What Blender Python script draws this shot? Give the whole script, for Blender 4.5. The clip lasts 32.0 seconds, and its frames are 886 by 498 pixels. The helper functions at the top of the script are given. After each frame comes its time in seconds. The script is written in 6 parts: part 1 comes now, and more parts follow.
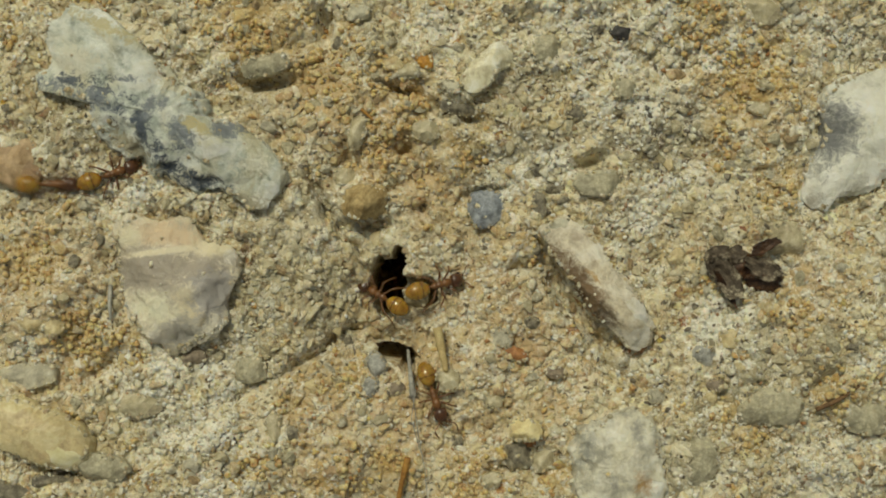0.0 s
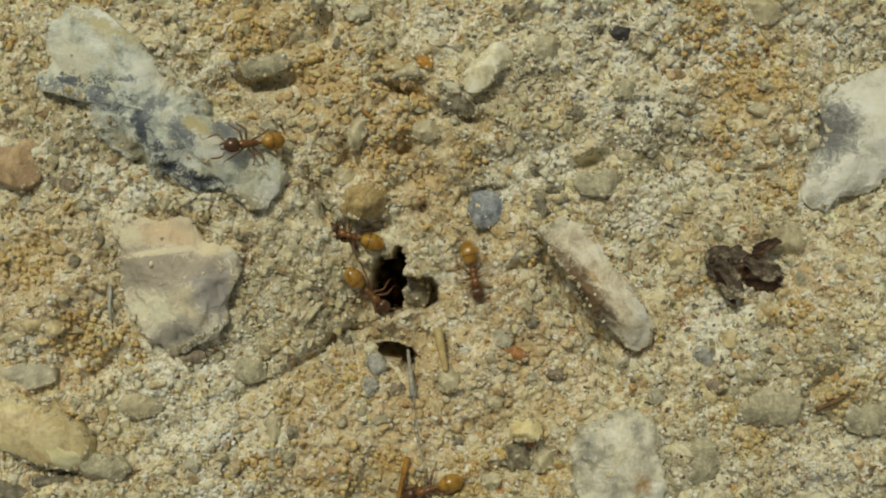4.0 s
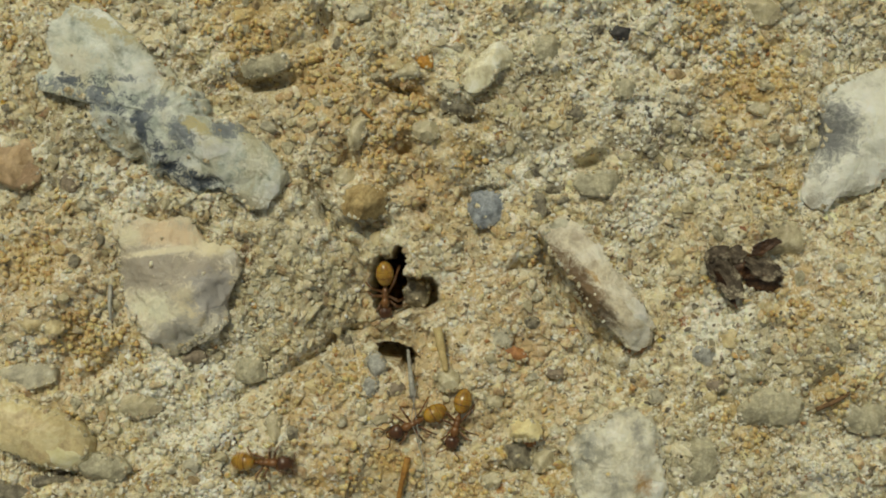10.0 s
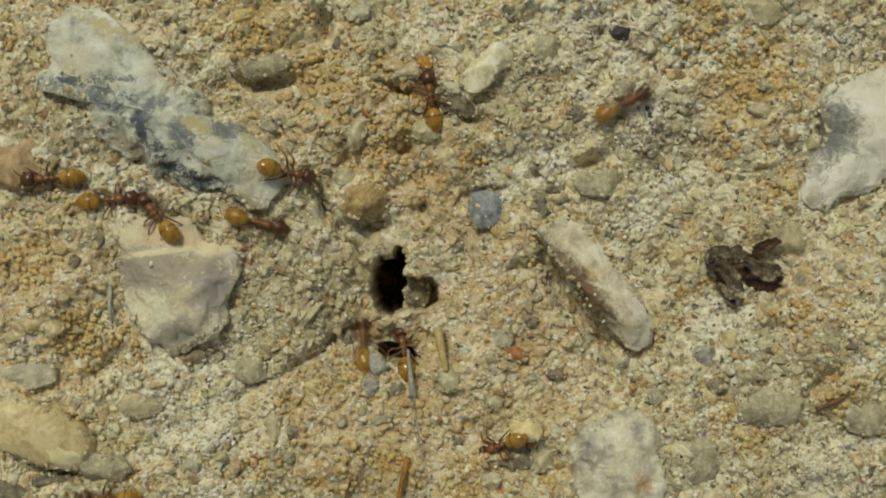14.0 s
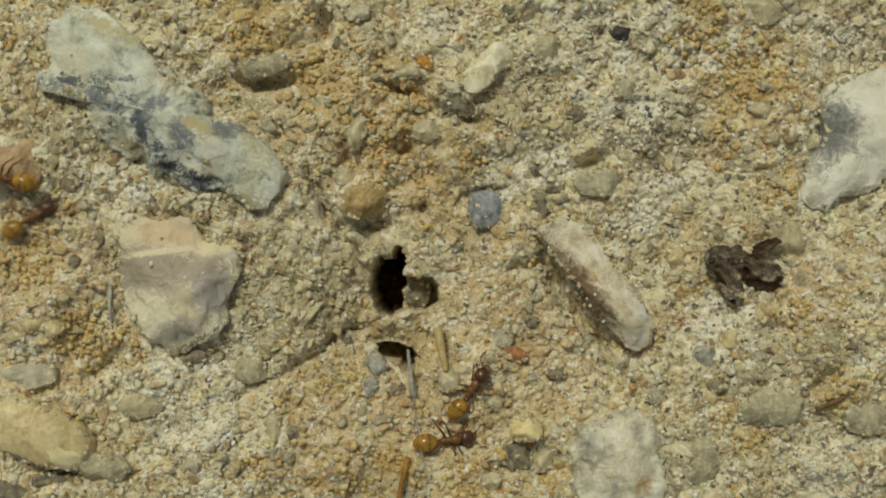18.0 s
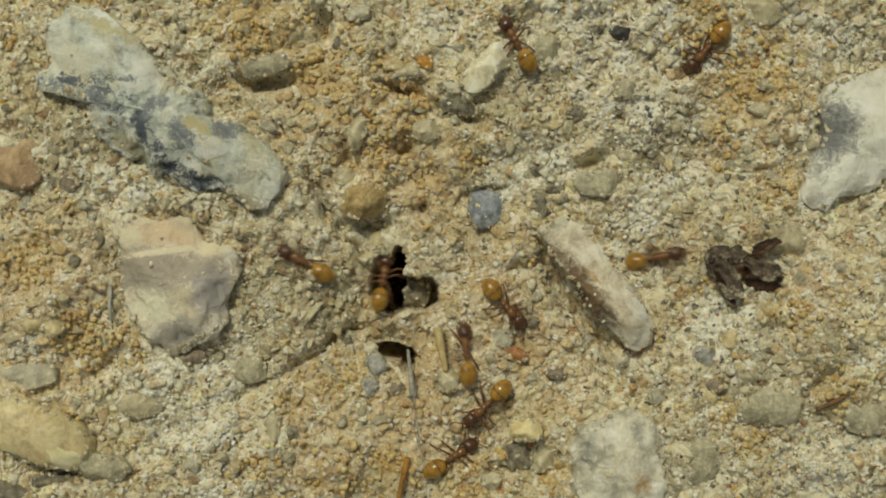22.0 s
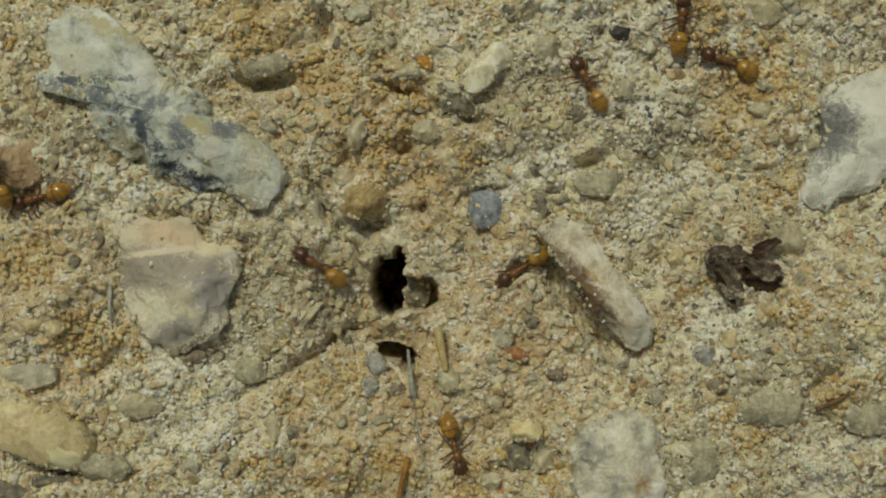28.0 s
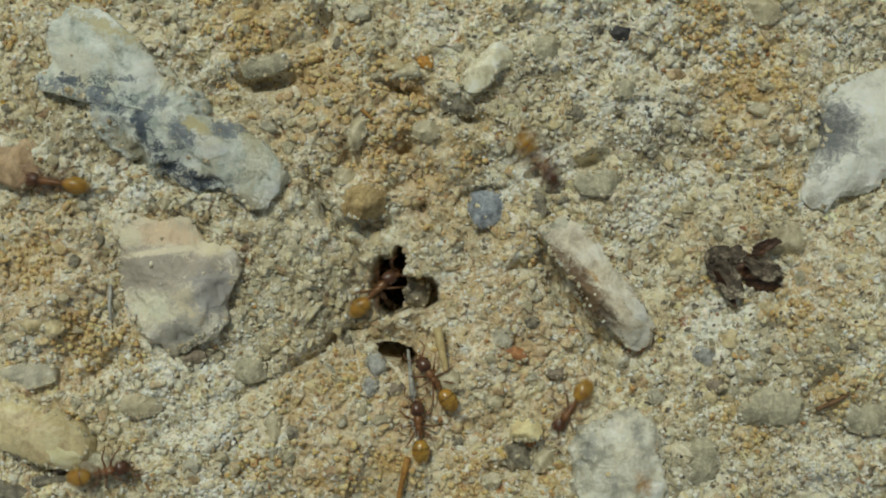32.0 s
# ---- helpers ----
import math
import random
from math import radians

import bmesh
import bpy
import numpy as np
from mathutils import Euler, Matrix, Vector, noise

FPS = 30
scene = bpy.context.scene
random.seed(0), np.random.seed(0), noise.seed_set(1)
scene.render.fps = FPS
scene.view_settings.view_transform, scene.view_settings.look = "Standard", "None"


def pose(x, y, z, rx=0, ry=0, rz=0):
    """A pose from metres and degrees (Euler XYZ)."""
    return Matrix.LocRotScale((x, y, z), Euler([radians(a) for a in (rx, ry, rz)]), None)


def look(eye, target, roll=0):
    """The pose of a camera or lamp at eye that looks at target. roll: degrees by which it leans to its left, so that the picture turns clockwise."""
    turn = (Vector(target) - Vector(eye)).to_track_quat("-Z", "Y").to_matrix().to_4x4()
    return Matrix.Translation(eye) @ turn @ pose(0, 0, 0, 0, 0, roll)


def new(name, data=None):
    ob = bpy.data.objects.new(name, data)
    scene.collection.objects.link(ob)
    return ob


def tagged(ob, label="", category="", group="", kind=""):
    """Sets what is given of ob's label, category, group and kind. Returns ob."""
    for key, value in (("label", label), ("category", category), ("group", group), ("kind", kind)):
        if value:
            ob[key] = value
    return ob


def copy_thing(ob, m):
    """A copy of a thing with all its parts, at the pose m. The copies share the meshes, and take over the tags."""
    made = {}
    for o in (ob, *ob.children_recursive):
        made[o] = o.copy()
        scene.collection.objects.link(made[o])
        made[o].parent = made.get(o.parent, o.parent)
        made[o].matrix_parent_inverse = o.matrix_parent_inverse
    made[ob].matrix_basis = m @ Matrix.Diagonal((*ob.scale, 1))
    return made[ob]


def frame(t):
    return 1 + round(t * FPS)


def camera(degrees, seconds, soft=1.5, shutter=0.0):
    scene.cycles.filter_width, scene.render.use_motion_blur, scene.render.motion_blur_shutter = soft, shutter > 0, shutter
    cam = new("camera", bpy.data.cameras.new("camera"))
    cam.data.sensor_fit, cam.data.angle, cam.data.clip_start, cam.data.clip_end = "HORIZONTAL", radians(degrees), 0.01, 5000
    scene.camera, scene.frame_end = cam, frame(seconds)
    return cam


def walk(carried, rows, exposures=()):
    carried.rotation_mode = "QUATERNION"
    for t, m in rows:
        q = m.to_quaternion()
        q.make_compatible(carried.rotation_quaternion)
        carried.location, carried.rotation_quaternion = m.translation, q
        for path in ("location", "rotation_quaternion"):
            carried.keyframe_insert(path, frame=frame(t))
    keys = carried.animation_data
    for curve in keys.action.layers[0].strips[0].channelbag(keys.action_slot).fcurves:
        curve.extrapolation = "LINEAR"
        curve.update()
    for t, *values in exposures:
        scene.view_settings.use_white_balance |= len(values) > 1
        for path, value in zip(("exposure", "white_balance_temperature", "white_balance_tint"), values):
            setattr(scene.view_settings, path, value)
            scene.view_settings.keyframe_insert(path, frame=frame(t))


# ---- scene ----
from mathutils.bvhtree import BVHTree

# Plan in millimetres on the ground: x to the right, y away, z up. The nest mouth lies near the middle.
MM = 0.001
EYE = 68.7 * MM
SECONDS = 32.0

cam = camera(40.0, SECONDS, soft=1.8, shutter=0.5)
walk(cam, [(0.0, pose(0, 0, EYE)), (SECONDS, pose(0, 0, EYE))],
     exposures=[(0.0, -0.63, 7300, -2), (3.0, -0.62, 7300, -2), (7.0, -0.68, 7250, -2), (9.0, -0.59, 7300, -2), (12.0, -0.60, 7300, -2), (13.0, -0.67, 7300, -2), (18.0, -0.67, 7300, -2), (20.0, -0.63, 7250, -2), (22.0, -0.63, 7300, -2), (26.0, -0.66, 7300, -2),
                (28.0, -0.86, 7050, -3), (30.0, -0.76, 6450, -3), (32.0, -0.69, 6300, -3)])

# ---- light: high sun from the far side, open sky ----
SUN_ELEVATION, SUN_AZIMUTH = 56.0, -24.0
world = bpy.data.worlds.new("sky")
scene.world = world
world.use_nodes = True
sky = world.node_tree.nodes.new("ShaderNodeTexSky")
sky.sky_type, sky.sun_disc = "NISHITA", False
sky.sun_elevation, sky.sun_rotation = radians(SUN_ELEVATION), radians(SUN_AZIMUTH)
sky.air_density, sky.dust_density, sky.ozone_density = 1.0, 3.0, 1.0
haze = world.node_tree.nodes.new("ShaderNodeHueSaturation")
haze.inputs["Saturation"].default_value = 0.3
world.node_tree.links.new(sky.outputs["Color"], haze.inputs["Color"])
world.node_tree.links.new(haze.outputs["Color"], world.node_tree.nodes["Background"].inputs["Color"])
world.node_tree.nodes["Background"].inputs["Strength"].default_value = 0.085
sun = new("sun", bpy.data.lights.new("sun", "SUN"))
sun.data.energy, sun.data.angle, sun.data.color = 2.4, radians(6.0), (1.0, 0.945, 0.84)
sx = math.sin(radians(SUN_AZIMUTH)) * math.cos(radians(SUN_ELEVATION))
sy = math.cos(radians(SUN_AZIMUTH)) * math.cos(radians(SUN_ELEVATION))
sun.matrix_world = look((sx, sy, math.sin(radians(SUN_ELEVATION))), (0, 0, 0))


# ---- materials ----
def surface_material(name, rough=0.6, spec=0.35):
    m = bpy.data.materials.new(name)
    m.use_nodes = True
    n, l = m.node_tree.nodes, m.node_tree.links
    b = n["Principled BSDF"]
    b.inputs["Roughness"].default_value = rough
    b.inputs["Specular IOR Level"].default_value = spec
    return m, n, l, b


def noise_node(n, l, coord, scale, detail=4.0, rough=0.6, distort=0.0):
    t = n.new("ShaderNodeTexNoise")
    t.inputs["Scale"].default_value, t.inputs["Detail"].default_value = scale, detail
    t.inputs["Roughness"].default_value, t.inputs["Distortion"].default_value = rough, distort
    l.new(coord, t.inputs["Vector"])
    return t.outputs["Fac"]


def ramp_node(n, l, value, stops):
    r = n.new("ShaderNodeValToRGB")
    e = r.color_ramp.elements
    while len(e) < len(stops):
        e.new(0.5)
    for k, (p, c) in enumerate(stops):
        e[k].position, e[k].color = p, (*c, 1)
    l.new(value, r.inputs["Fac"])
    return r.outputs["Color"]


def mix_node(n, l, fac, a, b, kind="MIX"):
    x = n.new("ShaderNodeMix")
    x.data_type, x.blend_type = "RGBA", kind
    for sock, v in ((x.inputs[0], fac), (x.inputs[6], a), (x.inputs[7], b)):
        if isinstance(v, (int, float)):
            sock.default_value = v
        elif isinstance(v, tuple):
            sock.default_value = (*v, 1)
        else:
            l.new(v, sock)
    return x.outputs[2]


def math_node(n, l, op, a, b=0.0, clamp=False):
    x = n.new("ShaderNodeMath")
    x.operation, x.use_clamp = op, clamp
    for sock, v in ((x.inputs[0], a), (x.inputs[1], b)):
        if isinstance(v, (int, float)):
            sock.default_value = v
        else:
            l.new(v, sock)
    return x.outputs[0]


def bump_node(n, l, height, b, strength=0.5, distance=0.0001):
    x = n.new("ShaderNodeBump")
    x.inputs["Strength"].default_value, x.inputs["Distance"].default_value = strength, distance
    l.new(height, x.inputs["Height"])
    l.new(x.outputs["Normal"], b.inputs["Normal"])


def coords(n, kind="Object"):
    return n.new("ShaderNodeTexCoord").outputs[kind]


def shade(c, k):
    return tuple(min(1.0, max(0.0, v * k)) for v in c)


def stone_material(name, light, mid, dark, patch=None, patch_size=700.0, patch_cut=0.56, rough=0.45, spec=0.45, grain=1.0, hint=None, clear=0.0, zones=(), relief_by=0.6, ragged=5.0):
    """A mineral surface: two tones, stains, fine grain; patch: inclusions of another colour;
    zones: ragged fields of another colour, for minerals and painted shade (x, y, half length, half width, turn, colour,
    how full) in millimetres on the stone."""
    m, n, l, b = surface_material(name, rough, spec)
    p = coords(n)
    base = ramp_node(n, l, noise_node(n, l, p, 700, 9, 0.72, 0.25), [(0.40, dark), (0.5, mid), (0.60, light)])
    fine = noise_node(n, l, p, 3600, 6, 0.75)
    base = mix_node(n, l, 0.65 * grain, base, ramp_node(n, l, fine, [(0.36, (0.34, 0.32, 0.28)), (0.5, (0.5, 0.5, 0.49)), (0.64, (0.74, 0.73, 0.70))]), "OVERLAY")
    if hint:
        warm = ramp_node(n, l, noise_node(n, l, p, 300, 3, 0.5, 1.0), [(0.5, (0, 0, 0)), (0.68, (1, 1, 1))])
        base = mix_node(n, l, math_node(n, l, "MULTIPLY", warm, 0.75), base, hint)
    if clear:
        warp = n.new("ShaderNodeVectorMath")
        warp.operation = "MULTIPLY_ADD"
        stir = n.new("ShaderNodeTexNoise")
        stir.inputs["Scale"].default_value, stir.inputs["Detail"].default_value = 900, 4
        l.new(p, stir.inputs["Vector"])
        l.new(stir.outputs["Color"], warp.inputs[0])
        warp.inputs[1].default_value = (0.0009, 0.0009, 0.0009)
        l.new(p, warp.inputs[2])
        flake = n.new("ShaderNodeTexVoronoi")
        flake.inputs["Scale"].default_value = 800
        l.new(warp.outputs["Vector"], flake.inputs["Vector"])
        tone = n.new("ShaderNodeSeparateColor")
        l.new(flake.outputs["Color"], tone.inputs["Color"])
        base = mix_node(n, l, 0.8, base, ramp_node(n, l, tone.outputs[0], [(0.0, (0.36, 0.36, 0.36)), (0.5, (0.48, 0.48, 0.47)), (0.85, (0.58, 0.57, 0.55)), (1.0, (0.8, 0.79, 0.75))]), "OVERLAY")
    if patch:
        a = noise_node(n, l, p, patch_size, 8, 0.75, 0.3)
        fac = ramp_node(n, l, a, [(patch_cut - 0.03, (0, 0, 0)), (patch_cut + 0.07, (1, 1, 1))])
        base = mix_node(n, l, fac, base, patch)
    for zx, zy, ra, rb, turn, colour, full in zones:
        place = n.new("ShaderNodeMapping")
        place.vector_type = "TEXTURE"
        place.inputs["Location"].default_value = (zx * MM, zy * MM, 0)
        place.inputs["Rotation"].default_value = (0, 0, radians(turn))
        place.inputs["Scale"].default_value = (ra * MM, rb * MM, 1)
        l.new(p, place.inputs["Vector"])
        size = n.new("ShaderNodeVectorMath")
        size.operation = "LENGTH"
        l.new(place.outputs["Vector"], size.inputs[0])
        rag = noise_node(n, l, p, 1900, 9, 0.8, 0.8)
        reach = math_node(n, l, "SUBTRACT", math_node(n, l, "MULTIPLY", rag, ragged), math_node(n, l, "ADD", size.outputs["Value"], 0.4 * ragged - full))
        base = mix_node(n, l, ramp_node(n, l, reach, [(0.0, (0, 0, 0)), (0.25, (0.5, 0.5, 0.5)), (0.62, (0.94, 0.94, 0.94))]), base, colour)
    l.new(base, b.inputs["Base Color"])
    if clear:
        b.inputs["Subsurface Weight"].default_value = clear
        b.inputs["Subsurface Radius"].default_value = (1.0, 0.9, 0.75)
        b.inputs["Subsurface Scale"].default_value = 0.0004
    h = math_node(n, l, "ADD", noise_node(n, l, p, 1500, 6, 0.65), math_node(n, l, "MULTIPLY", fine, 0.4))
    if clear:
        h = math_node(n, l, "ADD", h, math_node(n, l, "MULTIPLY", tone.outputs[1], 0.35))
    bump_node(n, l, h, b, relief_by, 0.0003)
    return m


def chips(n, l, p, base, amount, scale=1450):
    """Cemented angular chips of quartz, grit and mica, each of its own tone, with shade painted along the joints; gives
    the colour and the joints' depth.
    """
    warp = n.new("ShaderNodeTexNoise")
    warp.inputs["Scale"].default_value, warp.inputs["Detail"].default_value = 2600, 3
    l.new(p, warp.inputs["Vector"])
    off = n.new("ShaderNodeVectorMath")
    off.operation = "MULTIPLY_ADD"
    l.new(warp.outputs["Color"], off.inputs[0])
    off.inputs[1].default_value = (0.00034, 0.00034, 0.00034)
    l.new(p, off.inputs[2])
    cell = n.new("ShaderNodeTexVoronoi")
    edge = n.new("ShaderNodeTexVoronoi")
    edge.feature = "DISTANCE_TO_EDGE"
    for c in (cell, edge):
        c.inputs["Scale"].default_value = scale
        l.new(off.outputs["Vector"], c.inputs["Vector"])
    split = n.new("ShaderNodeSeparateColor")
    l.new(cell.outputs["Color"], split.inputs["Color"])
    tone = ramp_node(n, l, split.outputs[0], [(0.0, (0.07, 0.065, 0.06)), (0.05, (0.10, 0.095, 0.09)), (0.07, (0.40, 0.40, 0.39)), (0.35, (0.47, 0.47, 0.46)), (0.7, (0.55, 0.55, 0.53)), (0.84, (0.66, 0.655, 0.63)), (1.0, (0.93, 0.92, 0.88))])
    where = ramp_node(n, l, noise_node(n, l, p, 330, 3, 0.6), [(0.38, (0.25, 0.25, 0.25)), (0.56, (1, 1, 1))])
    hue = ramp_node(n, l, split.outputs[1], [(0.0, (0.47, 0.42, 0.30)), (0.3, (0.64, 0.55, 0.37)), (0.6, (0.70, 0.55, 0.33)), (0.8, (0.80, 0.71, 0.51)), (1.0, (0.90, 0.83, 0.65))])
    base = mix_node(n, l, math_node(n, l, "MULTIPLY", where, 0.55 * amount), base, hue)
    base = mix_node(n, l, math_node(n, l, "MULTIPLY", where, amount), base, tone, "OVERLAY")
    # broken brown lines put the shade of the cracks into the colour
    joint_shade = ramp_node(n, l, edge.outputs["Distance"], [(0.0, (1, 1, 1)), (0.035, (0.7, 0.7, 0.7)), (0.075, (0, 0, 0))])
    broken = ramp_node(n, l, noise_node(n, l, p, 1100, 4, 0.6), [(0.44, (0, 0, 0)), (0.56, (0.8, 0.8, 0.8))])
    base = mix_node(n, l, math_node(n, l, "MULTIPLY", joint_shade, math_node(n, l, "MULTIPLY", broken, min(1.0, amount * 1.1))), base, (0.17, 0.115, 0.06))
    return base, math_node(n, l, "MINIMUM", edge.outputs["Distance"], 0.14)


def crusted(n, l, p, base, much=1.0):
    """A ragged white salt crust and dark specks, for black mica and for painted pit shade, that run over sand and
    grains alike.
    """
    fine = noise_node(n, l, p, 1500, 9, 0.8, 0.4)
    field = ramp_node(n, l, noise_node(n, l, p, 170, 4, 0.6), [(0.40, (0, 0, 0)), (0.56, (1, 1, 1))])
    white = math_node(n, l, "MULTIPLY", ramp_node(n, l, fine, [(0.515, (0, 0, 0)), (0.565, (0.9, 0.9, 0.9))]), field)
    base = mix_node(n, l, math_node(n, l, "MULTIPLY", white, much), base, (0.90, 0.87, 0.74))
    # besides mica, these brown specks paint the shade of small ragged pits
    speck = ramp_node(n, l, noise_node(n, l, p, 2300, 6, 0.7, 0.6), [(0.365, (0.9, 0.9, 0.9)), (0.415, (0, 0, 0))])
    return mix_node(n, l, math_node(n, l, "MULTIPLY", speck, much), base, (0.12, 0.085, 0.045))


def grain_material(name, tones, rough=0.6, spec=0.35, clear=0.0, crust=0.0):
    """Loose grains: each one takes its own tone; fine speckle and pits on it."""
    m, n, l, b = surface_material(name, rough, spec)
    p = coords(n)
    g = n.new("ShaderNodeNewGeometry")
    k = len(tones)
    tone = ramp_node(n, l, g.outputs["Random Per Island"], [(i / max(1, k - 1), c) for i, c in enumerate(tones)])
    speck = noise_node(n, l, p, 3200, 7, 0.75)
    tone = mix_node(n, l, 0.85, tone, ramp_node(n, l, speck, [(0.38, (0.28, 0.26, 0.21)), (0.5, (0.5, 0.5, 0.49)), (0.62, (0.74, 0.73, 0.68))]), "OVERLAY")
    tone, joint = chips(n, l, p, tone, 0.35, 2600)
    if crust:
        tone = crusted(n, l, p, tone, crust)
    l.new(tone, b.inputs["Base Color"])
    bump_node(n, l, math_node(n, l, "ADD", noise_node(n, l, p, 4200, 6, 0.75), joint), b, 0.6, 0.00018)
    if clear:
        b.inputs["Subsurface Weight"].default_value = min(1.0, clear * 2.2)
        b.inputs["Subsurface Radius"].default_value = (1.0, 0.9, 0.75)
        b.inputs["Subsurface Scale"].default_value = 0.0001
    return m


CREAM, SAND, PALE = (0.60, 0.52, 0.33), (0.48, 0.41, 0.25), (0.76, 0.70, 0.51)
OCHRE, RUST, GREY, SLATE = (0.56, 0.395, 0.155), (0.34, 0.18, 0.055), (0.37, 0.34, 0.235), (0.11, 0.105, 0.09)


def ground_material():
    m, n, l, b = surface_material("packed_sand", 0.85, 0.2)
    p = coords(n)
    t = n.new("ShaderNodeAttribute")
    t.attribute_name = "tone"
    mixed = math_node(n, l, "ADD", t.outputs["Fac"], math_node(n, l, "MULTIPLY", math_node(n, l, "SUBTRACT", noise_node(n, l, p, 600, 6, 0.7, 0.4), 0.5), 0.5))
    base = ramp_node(n, l, mixed, [(0.0, shade(GREY, 0.75)), (0.14, SAND), (0.28, CREAM), (0.4, (0.66, 0.52, 0.30)), (0.52, (0.45, 0.41, 0.29)), (0.64, PALE), (0.76, CREAM), (0.86, (0.60, 0.43, 0.21)), (1.0, (0.80, 0.75, 0.58))])
    speck = noise_node(n, l, p, 3000, 8, 0.78)
    base = mix_node(n, l, 0.6, base, ramp_node(n, l, speck, [(0.37, (0.20, 0.18, 0.14)), (0.46, (0.47, 0.46, 0.43)), (0.60, (0.76, 0.74, 0.68))]), "OVERLAY")
    v = n.new("ShaderNodeTexVoronoi")
    v.inputs["Scale"].default_value = 3800
    l.new(p, v.inputs["Vector"])
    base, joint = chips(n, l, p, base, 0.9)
    for name, colour in (("warm", (0.64, 0.49, 0.29)), ("ochre", shade(OCHRE, 0.95)), ("grey", shade(GREY, 0.9)), ("white", PALE)):
        a = n.new("ShaderNodeAttribute")
        a.attribute_name = name
        if name == "white":
            flake = math_node(n, l, "ADD", math_node(n, l, "MULTIPLY", a.outputs["Fac"], 0.22), noise_node(n, l, p, 1250, 8, 0.72, 0.5))
            base = mix_node(n, l, ramp_node(n, l, flake, [(0.565, (0, 0, 0)), (0.62, (0.55, 0.55, 0.55)), (0.70, (0.95, 0.95, 0.95))]), base, (0.92, 0.89, 0.77))
            continue
        f = math_node(n, l, "MULTIPLY", a.outputs["Fac"], math_node(n, l, "ADD", noise_node(n, l, p, 900, 3), 0.25), True)
        base = mix_node(n, l, f, base, colour)
    crust = noise_node(n, l, p, 260, 8, 0.72, 0.3)
    base = mix_node(n, l, ramp_node(n, l, crust, [(0.51, (0, 0, 0)), (0.60, (0.75, 0.75, 0.75))]), base, PALE)
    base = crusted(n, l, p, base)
    l.new(base, b.inputs["Base Color"])
    b.inputs["Subsurface Weight"].default_value = 0.85
    b.inputs["Subsurface Radius"].default_value = (1.0, 0.88, 0.7)
    b.inputs["Subsurface Scale"].default_value = 0.00014
    h = math_node(n, l, "ADD", noise_node(n, l, p, 2600, 8, 0.75), math_node(n, l, "MULTIPLY", v.outputs["Distance"], -0.5))
    h = math_node(n, l, "ADD", h, math_node(n, l, "MULTIPLY", joint, 1.6))
    bump_node(n, l, h, b, 0.6, 0.00025)
    return m


MAT_GROUND = ground_material()

# ---- relief of the ground ----
LATTICE = np.random.RandomState(7).rand(256, 256)


def value_noise(x, y, size, shift=0):
    u, v = x / size + 37.3 + shift * 17.7, y / size + 81.9 + shift * 5.3
    i, j = np.floor(u).astype(int), np.floor(v).astype(int)
    fu, fv = u - i, v - j
    fu, fv = fu * fu * (3 - 2 * fu), fv * fv * (3 - 2 * fv)
    i0, j0, i1, j1 = i % 256, j % 256, (i + 1) % 256, (j + 1) % 256
    a = LATTICE[i0, j0] * (1 - fu) + LATTICE[i1, j0] * fu
    c = LATTICE[i0, j1] * (1 - fu) + LATTICE[i1, j1] * fu
    return a * (1 - fv) + c * fv - 0.5


def mosaic(x, y, size, shift):
    """Angular fragments, one a jittered cell: a tilted top of its own height with a groove round it, and a tone of its own."""
    wx = x + 0.9 * size * value_noise(x, y, size * 0.7, shift + 20)
    wy = y + 0.9 * size * value_noise(x, y, size * 0.7, shift + 40)
    u, v = wx / size, wy / size
    i, j = np.floor(u).astype(int), np.floor(v).astype(int)
    first, second = np.full(np.shape(x), 9.0), np.full(np.shape(x), 9.0)
    top, tone = np.zeros(np.shape(x)), np.zeros(np.shape(x))
    for a in (-1, 0, 1):
        for c in (-1, 0, 1):
            ci, cj = i + a, j + c
            r1 = LATTICE[(ci + shift) % 256, (cj + 3 * shift) % 256]
            r2 = LATTICE[(cj + 5 * shift) % 256, (ci + 7 * shift + 11) % 256]
            r3 = LATTICE[(ci * 3 + cj + shift) % 256, (cj * 5 + 17 * shift) % 256]
            r4 = LATTICE[(cj * 7 + ci + 2 * shift) % 256, (ci * 3 + 29) % 256]
            dx, dy = ci + r1 - u, cj + r2 - v
            d = dx * dx + dy * dy
            nearer = d < first
            second = np.where(nearer, first, np.minimum(second, d))
            top = np.where(nearer, (r3 - 0.5) + 0.9 * ((r4 - 0.5) * dx + (r1 - 0.5) * dy), top)
            tone = np.where(nearer, r4, tone)
            first = np.where(nearer, d, first)
    gap = np.sqrt(second) - np.sqrt(first)
    return size * (0.46 * top - 0.34 * np.exp(-(gap / 0.085) ** 2) - 0.16 * first), tone


def blob(x, y, cx, cy, rx, ry, turn=0.0, sharp=2.0):
    c, s = math.cos(radians(turn)), math.sin(radians(turn))
    u, v = (x - cx) * c + (y - cy) * s, -(x - cx) * s + (y - cy) * c
    return np.exp(-(((u / rx) ** 2 + (v / ry) ** 2) ** (sharp / 2)))


def trench(x, y, x0, y0, x1, y1, width):
    """A crack between two points, wandering a little."""
    dx, dy = x1 - x0, y1 - y0
    n2 = dx * dx + dy * dy
    f = np.clip(((x - x0) * dx + (y - y0) * dy) / n2, 0, 1)
    wob = value_noise(x, y, 1.6, 9) * 1.1
    d = np.abs(((x - x0) * dy - (y - y0) * dx) / math.sqrt(n2) + wob) + np.hypot(x - x0 - f * dx, y - y0 - f * dy) * 0.25
    return np.exp(-(d / width) ** 2)


